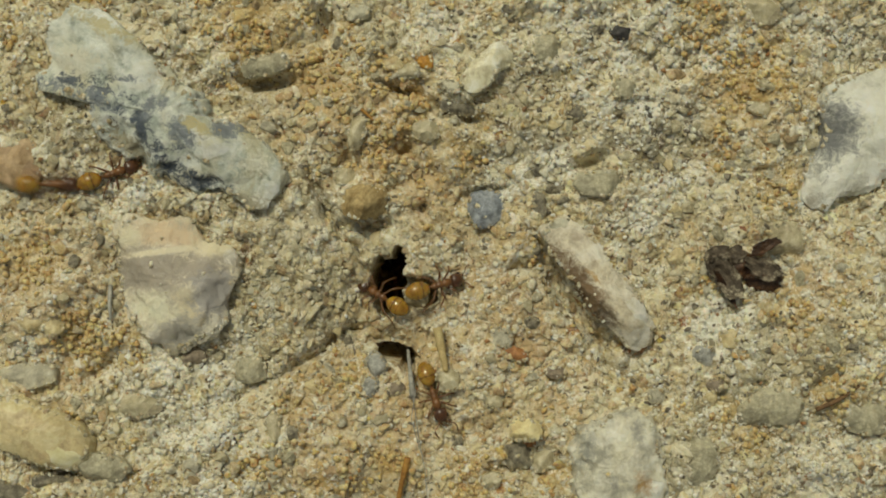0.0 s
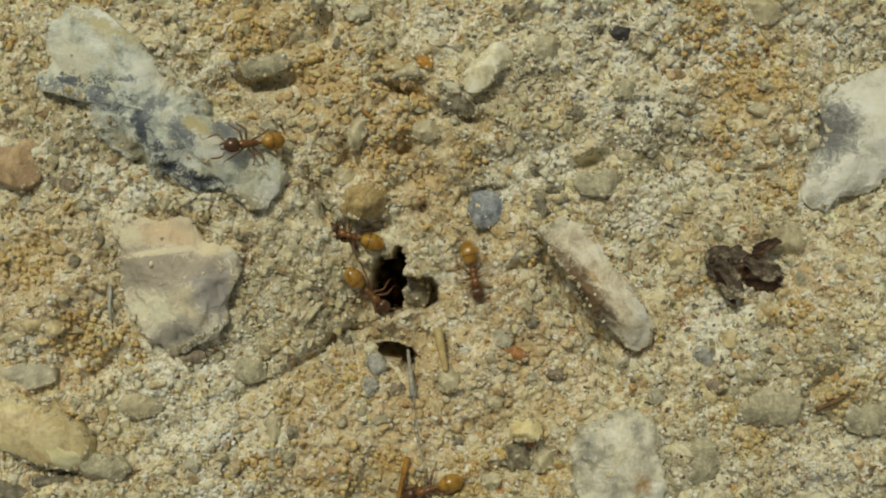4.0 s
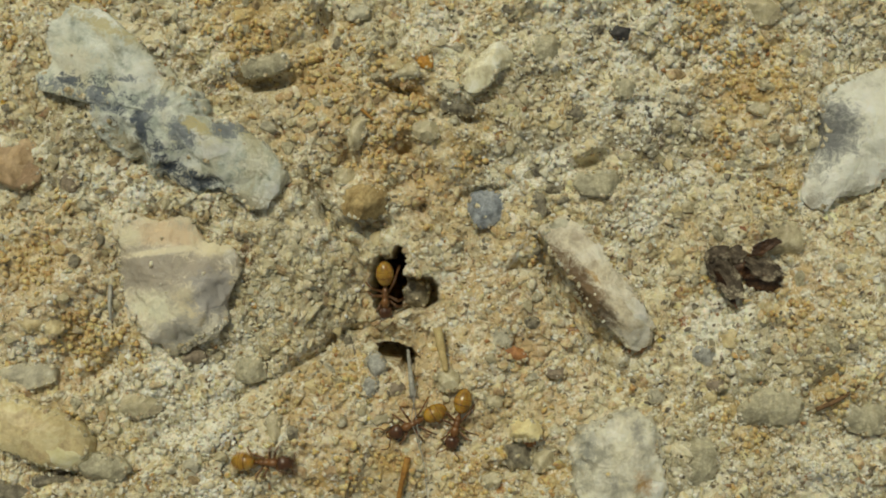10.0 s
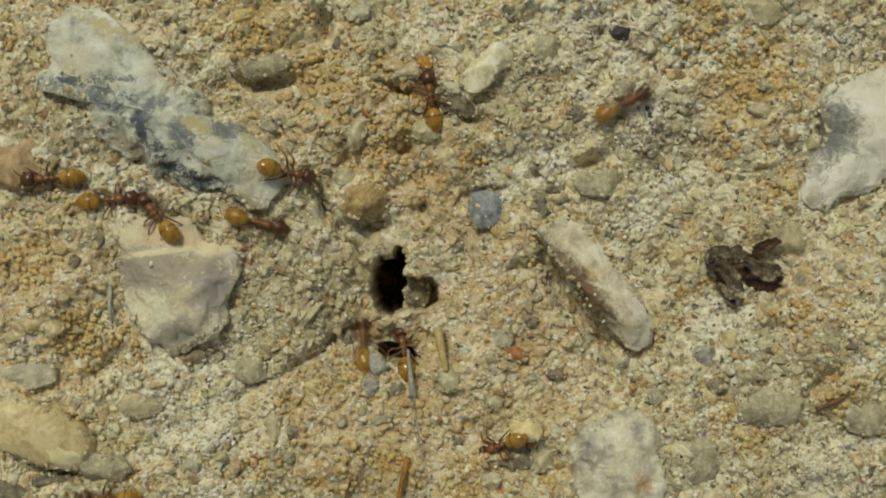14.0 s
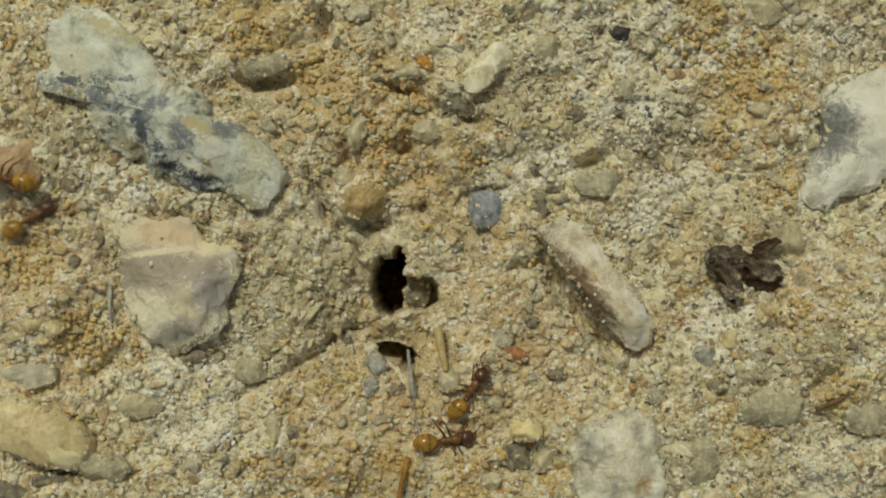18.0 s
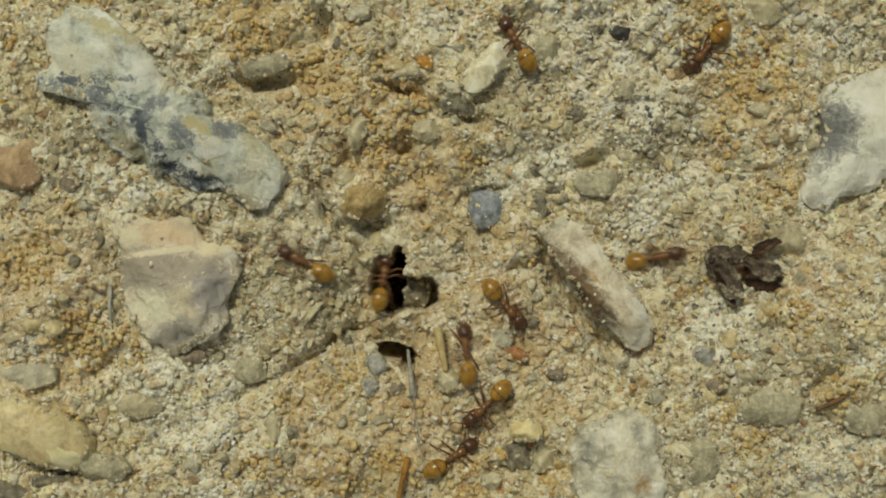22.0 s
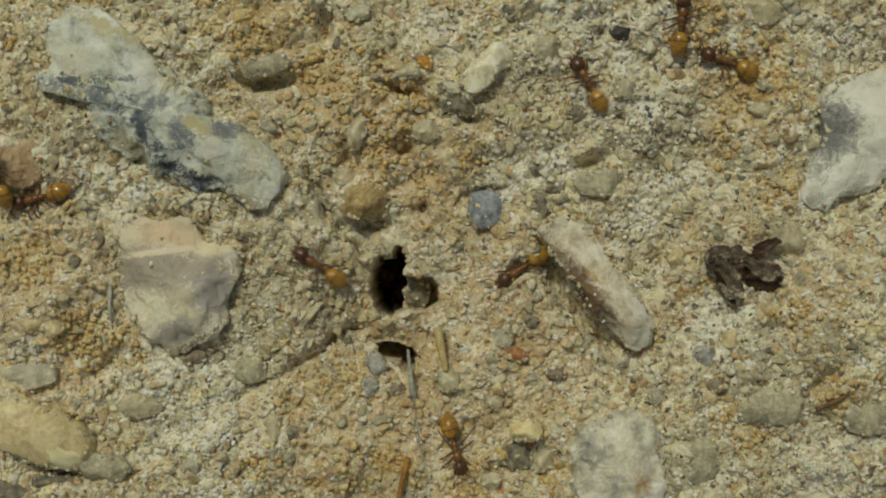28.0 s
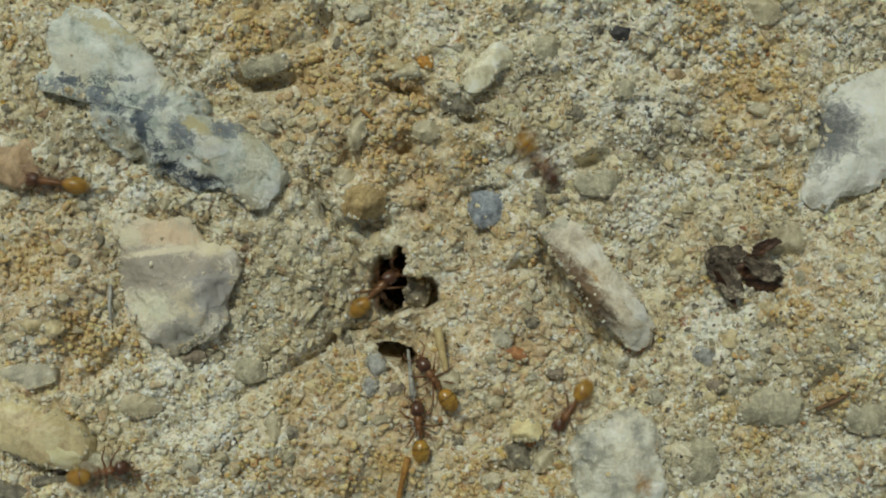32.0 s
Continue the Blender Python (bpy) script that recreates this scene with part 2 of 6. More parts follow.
def mouth(x, y):
    """How far a point lies inside the nest's shaft, the ledge beside it and the crevice in front."""
    wob = value_noise(x, y, 0.7, 3) * 0.5 + value_noise(x, y, 0.3, 4) * 0.45
    def egg(cx, cy, rx, ry, turn=0.0):
        c, s = math.cos(radians(turn)), math.sin(radians(turn))
        u, v = (x - cx) * c + (y - cy) * s, -(x - cx) * s + (y - cy) * c
        return 1 - np.sqrt((u / rx) ** 2 + (v / ry) ** 2) + wob * 0.45
    shaft = np.maximum(egg(-3.25, -2.14, 0.99, 1.69, 8), np.maximum(egg(-3.19, -1.05, 1.08, 0.54, 22), egg(-2.61, -0.54, 0.38, 0.77, -5)))
    ledge = np.maximum(egg(-1.43, -2.58, 1.28, 1.08), np.maximum(egg(-2.23, -2.07, 0.5, 0.5), egg(-2.2, -3.2, 0.9, 0.42, 10)))
    crevice = np.maximum(egg(-2.74, -6.03, 1.47, 0.51, -8), egg(-2.04, -6.51, 0.45, 0.64))
    return shaft, ledge, crevice


def smooth_relief(x, y):
    z = 1.2 * value_noise(x, y, 11.0, 1) + 1.15 * value_noise(x, y, 4.5, 2) + 0.85 * value_noise(x, y, 1.9, 5)
    z = z - 1.0 * blob(x, y, -2.68, -2.20, 5.42, 4.78) + 0.5 * blob(x, y, -9.06, -1.88, 3.83, 3.51)
    z = z - 0.75 * trench(x, y, -5.0, -4.6, -11.2, -8.2, 0.36) - 0.8 * blob(x, y, -6.2, -5.3, 1.1, 0.5, 35) - 0.7 * blob(x, y, -10.4, -7.0, 0.9, 0.4, 40) - 1.3 * blob(x, y, -2.9, -5.5, 2.3, 0.95) - 0.7 * blob(x, y, -4.6, -3.6, 0.6, 1.5, -20) - 1.0 * trench(x, y, -7.14, 3.54, -4.59, -0.29, 0.32)
    z = z - 0.45 * trench(x, y, -3.00, 9.28, 3.86, 6.09, 0.35) - 1.8 * blob(x, y, 8.42, 4.91, 1.08, 0.45, 20)
    z = z - 1.3 * blob(x, y, -2.5, 9.0, 0.95, 0.34, -12) - 1.0 * blob(x, y, -2.2, 5.6, 0.5, 0.55) - 1.5 * blob(x, y, 1.5, 7.5, 1.5, 0.42, -14) - 1.1 * blob(x, y, -6.75, 2.15, 0.3, 0.8, 15)
    z = z - 1.0 * blob(x, y, -1.2, 2.3, 0.5, 0.35, -30) - 1.2 * blob(x, y, 4.4, -1.1, 0.9, 0.42, 20) - 0.9 * blob(x, y, 2.5, 3.3, 1.3, 0.25, 12) - 1.2 * blob(x, y, -19.6, -6.9, 1.2, 0.4, 35) - 1.1 * blob(x, y, 21.2, -7.6, 0.9, 0.35, 40)
    z = z - 1.0 * blob(x, y, 3.9, -12.4, 1.3, 0.35, 10) - 1.1 * blob(x, y, -21.6, -12.7, 1.7, 0.4, -5) + 0.5 * blob(x, y, -1.1, -0.4, 1.5, 1.3)
    z = z - 1.0 * blob(x, y, -5.87, 4.50, 0.77, 1.40, -30) - 0.9 * blob(x, y, -2.52, 3.54, 1.59, 0.57, 25) - 1.0 * blob(x, y, -4.43, 1.31, 1.59, 0.45, 5)
    z = z - 1.5 * trench(x, y, 5.80, -0.77, 8.80, -5.33, 0.5) - 1.7 * blob(x, y, -10.17, 9.47, 1.43, 0.51) - 1.6 * blob(x, y, -6.66, 13.11, 0.48, 1.59) - 0.8 * blob(x, y, 6.09, -1.56, 1.91, 0.64, -55)
    return z


def hole_depth(x, y):
    shaft, ledge, crevice = mouth(x, y)
    step = lambda v, w: np.clip(v / w, 0, 1) ** 0.7
    return -9.0 * step(shaft, 0.15) * (shaft > 0) - 4.0 * step(ledge, 0.3) * (ledge > 0) - 5.0 * step(crevice, 0.3) * (crevice > 0)


def relief(x, y):
    """Height of the ground, in millimetres."""
    near = np.exp(-(np.maximum(0, np.maximum(np.abs(x) - 40, np.abs(y) - 27)) / 30.0) ** 2)
    rugged = np.clip(0.5 + 1.6 * value_noise(x, y, 5.0, 12), 0.15, 1.0) * (1 - 0.35 * np.clip((x - 3.0) / 6.0, 0, 1))
    lumps = 0.5 * rugged * mosaic(x, y, 0.95, 1)[0] + 0.42 * mosaic(x, y, 0.46, 2)[0] + 0.34 * mosaic(x, y, 0.27, 3)[0] + 0.20 * value_noise(x, y, 0.26, 6) * (0.4 + 1.2 * np.clip(value_noise(x, y, 3.0, 18) + 0.5, 0, 1)) + 0.5 * value_noise(x, y, 0.8, 16)
    far = 60.0 * value_noise(x, y, 9000.0, 8) * np.clip(np.hypot(x, y) / 9000.0, 0, 1) * (1 - near) + 400.0 * value_noise(x, y, 30000.0, 4) * np.clip(np.hypot(x, y) / 60000.0, 0, 1)
    return smooth_relief(x, y) * near + lumps * near + hole_depth(x, y) + far


def tint(x, y):
    """Where the sand is ochre crumbs, grey grit or pale crust, each from 0 to 1."""
    o = np.zeros(np.shape(x))
    for cx, cy, r in ((-10.65, 12.31, 90), (-7.62, 11.03, 70), (-5.55, 9.60, 60), (-3.00, 6.57, 60), (0.67, 5.13, 55), (-2.04, 8.00, 55), (17.41, 9.60, 75),
                      (19.16, 3.54, 45), (4.66, 0.03, 45), (-20.22, -4.75, 55), (-23.25, -0.29, 60), (-7.94, -7.94, 42), (-6.19, -12.72, 50), (-10.65, -11.93, 45),
                      (-3.32, -12.56, 45), (1.47, -13.20, 55), (16.77, -10.17, 50), (22.03, -7.94, 45), (15.66, 5.93, 40), (-5.23, -7.14, 45), (-17.83, -5.55, 50),
                      (14.38, 12.79, 50), (15.50, -2.04, 40), (19.64, -3.32, 40), (6.41, -12.56, 35), (-21.49, -10.49, 40)):
        o = np.maximum(o, blob(x, y, cx, cy, r * 0.0319, r * 0.027, cx * 40, 3.0))
    g = np.zeros(np.shape(x))
    for cx, cy, r in ((12.95, 6.41, 85), (-8.74, -2.52, 130), (-10.01, -5.07, 90), (-20.85, 6.41, 80), (17.41, -6.35, 80), (23.79, 11.83, 50), (5.29, 5.77, 60), (20.92, -5.71, 60), (-7.14, 1.95, 50),
                      (-14.16, 8.96, 60), (-21.17, 3.54, 40), (14.22, -12.09, 80), (-12.24, -5.07, 90), (-3.95, 11.19, 60), (20.92, 6.41, 40), (4.34, 8.64, 60)):
        g = np.maximum(g, blob(x, y, cx, cy, r * 0.0319, r * 0.028, cx * 30, 3.0))
    w = np.zeros(np.shape(x))
    for cx, cy, r in ((-14.48, -9.22, 90), (21.72, -12.88, 75), (-17.35, 3.54, 70), (15.50, -4.11, 70), (6.25, 4.82, 45), (-23.09, -6.03, 50), (9.44, 9.92, 90), (-13.20, -13.04, 50), (7.21, 12.15, 90), (12.63, 12.15, 90), (14.22, 3.54, 60), (-0.13, 12.79, 70), (22.51, 12.47, 60), (11.03, 8.00, 70), (16.14, 11.19, 60), (11.67, 1.95, 60), (3.70, 4.18, 50), (-14.48, -8.26, 130), (-12.24, -11.13, 90), (-16.87, -6.35, 70), (-11.29, -13.36, 60), (22.19, -13.36, 90)):
        w = np.maximum(w, blob(x, y, cx, cy, r * 0.0319, r * 0.026, cx * 50, 3.0))
    rag = 0.75 + 0.9 * value_noise(x, y, 1.3, 7)
    return np.clip(o * rag, 0, 1), np.clip(g * rag, 0, 1), np.clip(w * rag, 0, 1)


def warmth(x, y):
    """Where the sand is pinkish buff, from 0 to 1."""
    v = np.zeros(np.shape(x))
    for cx, cy, r in ((-2.04, -7.94, 190), (1.47, -1.24, 120), (-6.82, -11.13, 150), (-22.13, -2.52, 130), (3.70, -5.39, 110), (16.77, 9.28, 90), (-4.59, 6.41, 130),
                      (-7.14, 7.68, 110), (-0.77, 3.22, 80), (-22.45, -6.35, 80), (20.28, -2.52, 70), (6.57, -8.26, 80)):
        v = np.maximum(v, blob(x, y, cx, cy, r * 0.0319, r * 0.0319, 0, 3.0))
    return np.clip(v * (0.9 + 0.8 * value_noise(x, y, 2.0, 19)), 0, 1)


def spread(inner, step, outer):
    near = list(np.arange(0.0, inner + step / 2, step))
    while near[-1] < outer:
        near.append(near[-1] + (near[-1] - near[-2]) * 1.32)
    return np.array([-v for v in near[:0:-1]] + near)


def add_attribute(mesh, name, values):
    a = mesh.attributes.new(name, "FLOAT", "POINT")
    a.data.foreach_set("value", np.asarray(values, dtype=np.float32))


def mesh_from(name, co, faces, material, smooth=True):
    """A mesh from vertex and face arrays."""
    me = bpy.data.meshes.new(name)
    co, faces = np.asarray(co, dtype=np.float32), np.asarray(faces, dtype=np.int32)
    me.vertices.add(len(co))
    me.vertices.foreach_set("co", co.ravel())
    k = faces.shape[1]
    me.loops.add(faces.size)
    me.loops.foreach_set("vertex_index", faces.ravel())
    me.polygons.add(len(faces))
    me.polygons.foreach_set("loop_start", np.arange(0, faces.size, k, dtype=np.int32))
    me.polygons.foreach_set("loop_total", np.full(len(faces), k, dtype=np.int32))
    me.polygons.foreach_set("use_smooth", np.full(len(faces), smooth))
    me.update(calc_edges=True)
    me.validate()
    me.materials.append(material)
    return me


def build_ground():
    xs, ys = spread(31.0, 0.074, 250000.0), spread(19.5, 0.074, 250000.0)
    gx, gy = np.meshgrid(xs, ys)
    gz = relief(gx, gy)
    nx, ny = len(xs), len(ys)
    idx = np.arange(nx * ny).reshape(ny, nx)
    faces = np.stack([idx[:-1, :-1], idx[:-1, 1:], idx[1:, 1:], idx[1:, :-1]], -1).reshape(-1, 4)
    flat = gz.ravel()
    open_shaft = flat[faces].max(1) < -8.2
    me = mesh_from("ground", np.stack([gx, gy, gz], -1).reshape(-1, 3) * MM, faces[~open_shaft], MAT_GROUND)
    o, g, w = tint(gx.ravel(), gy.ravel())
    tone = np.clip(0.82 * mosaic(gx.ravel(), gy.ravel(), 0.46, 2)[1] + 0.36 * (mosaic(gx.ravel(), gy.ravel(), 0.95, 1)[1] - 0.25), 0, 1)
    warm = warmth(gx.ravel(), gy.ravel())
    near = np.exp(-(np.maximum(0, np.maximum(np.abs(gx), np.abs(gy)) - 30).ravel() / 20.0) ** 2)
    tone = tone * near + 0.5 * (1 - near)
    for name, v in (("ochre", o), ("grey", g), ("white", w), ("tone", tone), ("warm", warm)):
        add_attribute(me, name, v)
    return tagged(new("ground", me), "packed gravelly sand crust with an ant nest entrance", "ground", kind="structure")


ground = build_ground()


# ---- helpers for things ----
def part(name, bm, material, parent=None, label="", smooth=True):
    me = bpy.data.meshes.new(name)
    if smooth:
        for f in bm.faces:
            f.smooth = True
    bm.to_mesh(me)
    bm.free()
    me.materials.append(material)
    ob = new(name, me)
    if parent:
        ob.parent = parent
    if label:
        ob["label"] = label
    return ob


def height_at(x, y):
    return float(relief(np.array([x]), np.array([y]))[0])


def nest_chamber():
    """The chamber under the shaft, open at its top."""
    cx, cy = -3.19, -1.88
    bm = bmesh.new()
    bmesh.ops.create_icosphere(bm, subdivisions=4, radius=1.0)
    kill = [v for v in bm.verts if v.co.z > 0.62]
    bmesh.ops.delete(bm, geom=kill, context="VERTS")
    for v in bm.verts:
        k = 1 + 0.12 * noise.noise(v.co * 2.5)
        v.co = Vector((cx + v.co.x * 9.0 * k, cy + v.co.y * 9.0 * k, -11.2 + v.co.z * 4.2 * k)) * MM
    for f in bm.faces:
        f.normal_flip()
    ob = part("nest_chamber", bm, MAT_GROUND)
    return tagged(ob, "dark earthen chamber below the nest entrance", "nest chamber", kind="structure")


nest_chamber()
PEBBLES = []


def stone(name, label, lobes, height, material, seed=0, facets=7, sink=0.35, flat=0.6, rough=0.055, category="pebble", group="", round_top=0.8, lift=0.0, faces=()):
    """A stone whose outline is the union of a few ovals (x, y, half length, half width, turn): closed, faceted, part sunk into the sand."""
    rnd = random.Random(seed * 31 + 5)
    area = sum(a[2] * a[3] for a in lobes)
    cx, cy = sum(a[0] * a[2] * a[3] for a in lobes) / area, sum(a[1] * a[2] * a[3] for a in lobes) / area
    segs, rings = (132, 40) if area > 4 else ((56, 20) if area > 0.5 else (36, 14))
    def inside(x, y):
        s = 0.0
        for ax, ay, ra, rb, turn in lobes:
            c, n = math.cos(radians(turn)), math.sin(radians(turn))
            u, v = (x - ax) * c + (y - ay) * n, -(x - ax) * n + (y - ay) * c
            s += math.exp(-2.2 * ((abs(u) / ra) ** 2.6 + (abs(v) / rb) ** 2.6 - 1))
        return s - 1
    reach = 3.0 * max(a[2] for a in lobes) + max(math.hypot(a[0] - cx, a[1] - cy) for a in lobes)
    radius = []
    for k in range(segs):
        c, n = math.cos(2 * math.pi * k / segs), math.sin(2 * math.pi * k / segs)
        r = reach
        while r > 0.05 and inside(cx + c * r, cy + n * r) < 0:
            r -= reach / 90
        radius.append(r)
    mean = sum(radius) / segs
    octaves = 5 if area > 4 else 3
    cuts = [(rnd.uniform(0, 2 * math.pi), rnd.uniform(0.8, 0.98)) for k in range(facets)]
    whole = list(radius)
    for k in range(segs):
        a = 2 * math.pi * k / segs
        for c, d in cuts:
            w = math.cos(a - c)
            if w > 0.6:
                j = int(round(c / (2 * math.pi) * segs)) % segs
                radius[k] = min(radius[k], max(whole[k] * 0.9, whole[j] * d / w))
        q = Vector((math.cos(a), math.sin(a), seed * 1.7))
        radius[k] *= 1.06 + 0.05 * noise.fractal(q * 2.6, 0.8, 2.2, 5)
    planes = []
    for k in range(facets + 3):
        a, e = rnd.uniform(0, 2 * math.pi), rnd.uniform(0.55, 1.45)
        planes.append((Vector((math.cos(a) * math.cos(e), math.sin(a) * math.cos(e), math.sin(e))), rnd.uniform(0.58, 0.88)))
    for a, e, d in faces:
        a, e = radians(a), radians(e)
        planes.append((Vector((math.cos(a) * math.cos(e), math.sin(a) * math.cos(e), math.sin(e))), d))
    if area > 4:
        planes = [(nrm, max(d, math.hypot(nrm.x, nrm.y) + 0.2 * nrm.z)) for nrm, d in planes]
    bm = bmesh.new()
    rows = []
    for j in range(1, rings):
        p = -math.pi / 2 + math.pi * j / rings
        row = []
        for k in range(segs):
            a = 2 * math.pi * k / segs
            q = Vector((math.cos(a) * abs(math.cos(p)) ** flat, math.sin(a) * abs(math.cos(p)) ** flat, math.copysign(abs(math.sin(p)) ** round_top, p)))
            for nrm, d in planes:
                q.z = min(q.z, max(-0.12, (d - q.x * nrm.x - q.y * nrm.y) / nrm.z))
            row.append((q, radius[k]))
        rows.append(row)
    made = []
    for row in rows:
        line = []
        for q, r in row:
            w = Vector((q.x * r, q.y * r, q.z * height))
            s = w * (1.6 / mean) + Vector((seed * 3.7, 0, 0))
            w += Vector((q.x, q.y, q.z * 0.7)) * mean * rough * (noise.fractal(s * 1.3, 0.75, 2.2, octaves) + 0.35 * (noise.ridged_multi_fractal(s * 2.2, 0.9, 2.1, octaves - 2, 1.0, 2.0) - 1.2))
            line.append(bm.verts.new(w * MM))
        made.append(line)
    low = bm.verts.new((0, 0, -height * 0.95 * MM))
    top = bm.verts.new(sum((v.co for v in made[-1]), Vector()) / segs)
    for a, b in zip(made, made[1:]):
        for k in range(segs):
            bm.faces.new((a[k], a[(k + 1) % segs], b[(k + 1) % segs], b[k]))
    for k in range(segs):
        bm.faces.new((low, made[0][(k + 1) % segs], made[0][k]))
        bm.faces.new((made[-1][k], made[-1][(k + 1) % segs], top))
    ob = part(name, bm, material)
    base = float(smooth_relief(np.array([cx]), np.array([cy]))[0])
    base = min(max(base, -0.8), 0.5) + lift
    ob.matrix_basis = pose(cx * MM, cy * MM, (base + height * (0.26 - sink)) * MM)
    tagged(ob, label if len(label.split()) > 3 else label + " set in packed sand", category, group)
    PEBBLES.append((ob, lobes))
    return ob


# ---- stones ----
def zone_at(cx, cy, zones):
    return [(x - cx, y - cy, a, b, t, c, f) for x, y, a, b, t, c, f in zones]


INK, PLUM, STEEL = (0.07, 0.088, 0.115), (0.45, 0.395, 0.32), (0.24, 0.265, 0.285)
M_VEIN = stone_material("veined_quartz", (0.86, 0.87, 0.79), (0.70, 0.73, 0.66), (0.46, 0.50, 0.45), grain=0.6, relief_by=0.95, rough=0.2, spec=0.65, hint=(0.62, 0.57, 0.38), clear=0.5, ragged=6.5, zones=zone_at(-15.92, 7.57, (
    (-16.64, 9.38, 3.74, 1.18, -38, (0.86, 0.87, 0.80), -0.2), (-10.72, 3.77, 1.87, 1.25, -50, (0.72, 0.74, 0.62), -0.1), (-16.79, 6.42, 5.45, 1.43, -42, (0.43, 0.45, 0.42), -0.15), (-21.47, 9.07, 1.25, 0.56, 0, STEEL, 0.30), (-20.53, 9.28, 1.06, 0.5, -12, INK, 0.2), (-18.95, 8.95, 1.2, 0.9, -25, INK, 0.15), (-19.13, 8.38, 1.71, 0.69, -20, STEEL, 0.30),
    (-17.11, 9.38, 0.9, 0.37, -6, STEEL, 0.0), (-16.64, 6.73, 0.5, 1.25, 12, INK, 0.55), (-16.26, 7.76, 0.44, 0.69, -20, STEEL, 0.40), (-14.39, 6.42, 1.06, 0.75, -30, STEEL, 0.50),
    (-15.39, 4.7, 2.18, 0.81, -36, INK, 0.15), (-13.68, 3.83, 1.62, 0.47, -16, INK, 0.55), (-15.45, 8.07, 0.37, 0.44, 0, STEEL, 0.50), (-12.12, 6.64, 1.06, 0.41, 6, STEEL, 0.65),
    (-17.42, 5.8, 1.87, 0.56, -40, (0.40, 0.36, 0.24), 0.30), (-13.52, 6.73, 0.81, 0.37, -25, (0.66, 0.58, 0.32), 0.50), (-18.82, 12.34, 2.18, 0.44, -26, (0.62, 0.56, 0.34), 0.40), (-10.56, 2.37, 1.25, 0.81, -10, (0.46, 0.42, 0.30), 0.30),
    (-10.72, 4.7, 0.62, 0.93, -60, (0.82, 0.80, 0.66), 0.40), (-20.22, 10.78, 1.56, 0.56, -20, (0.74, 0.72, 0.58), 0.40), (-15.08, 9.38, 0.93, 0.81, 0, (0.74, 0.70, 0.52), 0.40), (-16.95, 6.73, 5.14, 1.43, -42, INK, -0.55))))
M_ROSE = stone_material("rose_quartz", (0.84, 0.77, 0.60), (0.74, 0.67, 0.52), (0.56, 0.51, 0.40), grain=0.3, relief_by=0.7, rough=0.16, spec=0.65, clear=0.5, ragged=3.6, zones=zone_at(-14.76, -1.77, (
    (-15.55, 0.81, 2.18, 0.81, -6, (0.76, 0.60, 0.40), 0.8), (-17.42, 0.65, 0.81, 0.81, 0, (0.80, 0.73, 0.52), 0.7), (-16.33, -1.22, 2.34, 1.12, 4, PLUM, 1.0), (-13.52, -1.06, 1.87, 0.81, 6, PLUM, 0.8),
    (-12.59, 0.19, 1.12, 0.56, 10, (0.82, 0.73, 0.50), 0.8), (-12.74, -2.46, 1.12, 1.12, -20, (0.44, 0.41, 0.38), 1.0), (-16.01, -3.24, 1.25, 0.81, -20, (0.86, 0.82, 0.62), 0.9), (-14.77, -4.64, 1.56, 0.69, 20, (0.46, 0.43, 0.37), 0.9),
    (-15.55, -0.12, 2.18, 0.19, 8, (0.84, 0.76, 0.56), 0.8), (-14.3, -2.46, 0.75, 0.37, 20, (0.68, 0.6, 0.42), 0.6))))
M_WHITE = stone_material("white_quartz", (0.80, 0.76, 0.60), (0.72, 0.68, 0.52), (0.55, 0.52, 0.40), grain=0.35, relief_by=0.85, rough=0.29, spec=0.6, clear=0.1)
M_SNOW = stone_material("white_quartz_with_grey", (0.92, 0.91, 0.82), (0.86, 0.85, 0.75), (0.70, 0.69, 0.60), grain=0.35, relief_by=0.85, rough=0.28, spec=0.6, clear=0.5, ragged=3.0, zones=zone_at(23.79, 6.41, (
    (21.62, 6.89, 1.72, 1.98, -10, (0.20, 0.205, 0.205), 0.75), (20.92, 4.82, 1.15, 1.91, -10, (0.36, 0.35, 0.30), 0.15), (20.60, 2.90, 1.08, 0.77, 30, (0.42, 0.39, 0.31), 0.4), (23.15, 3.86, 1.91, 0.45, 30, (0.50, 0.48, 0.40), 0.3))))
M_MILK = stone_material("milky_quartz", (0.74, 0.69, 0.53), (0.61, 0.57, 0.44), (0.44, 0.41, 0.31), grain=0.35, relief_by=0.85, rough=0.32, spec=0.6, clear=0.08)
M_STAIN = stone_material("stained_quartz", (0.86, 0.83, 0.70), (0.72, 0.69, 0.57), (0.50, 0.48, 0.39), grain=0.35, relief_by=0.85, rough=0.28, spec=0.6, clear=0.5, ragged=3.0, zones=zone_at(9.76, -12.24, (
    (10.97, -13.04, 0.77, 1.08, 10, (0.50, 0.31, 0.12), 0.45), (7.84, -11.13, 0.83, 1.59, 0, (0.33, 0.33, 0.29), 0.4), (10.71, -10.17, 0.64, 1.28, 0, (0.36, 0.35, 0.31), 0.3), (9.44, -13.04, 0.64, 0.96, 0, (0.3, 0.29, 0.25), 0.2))))
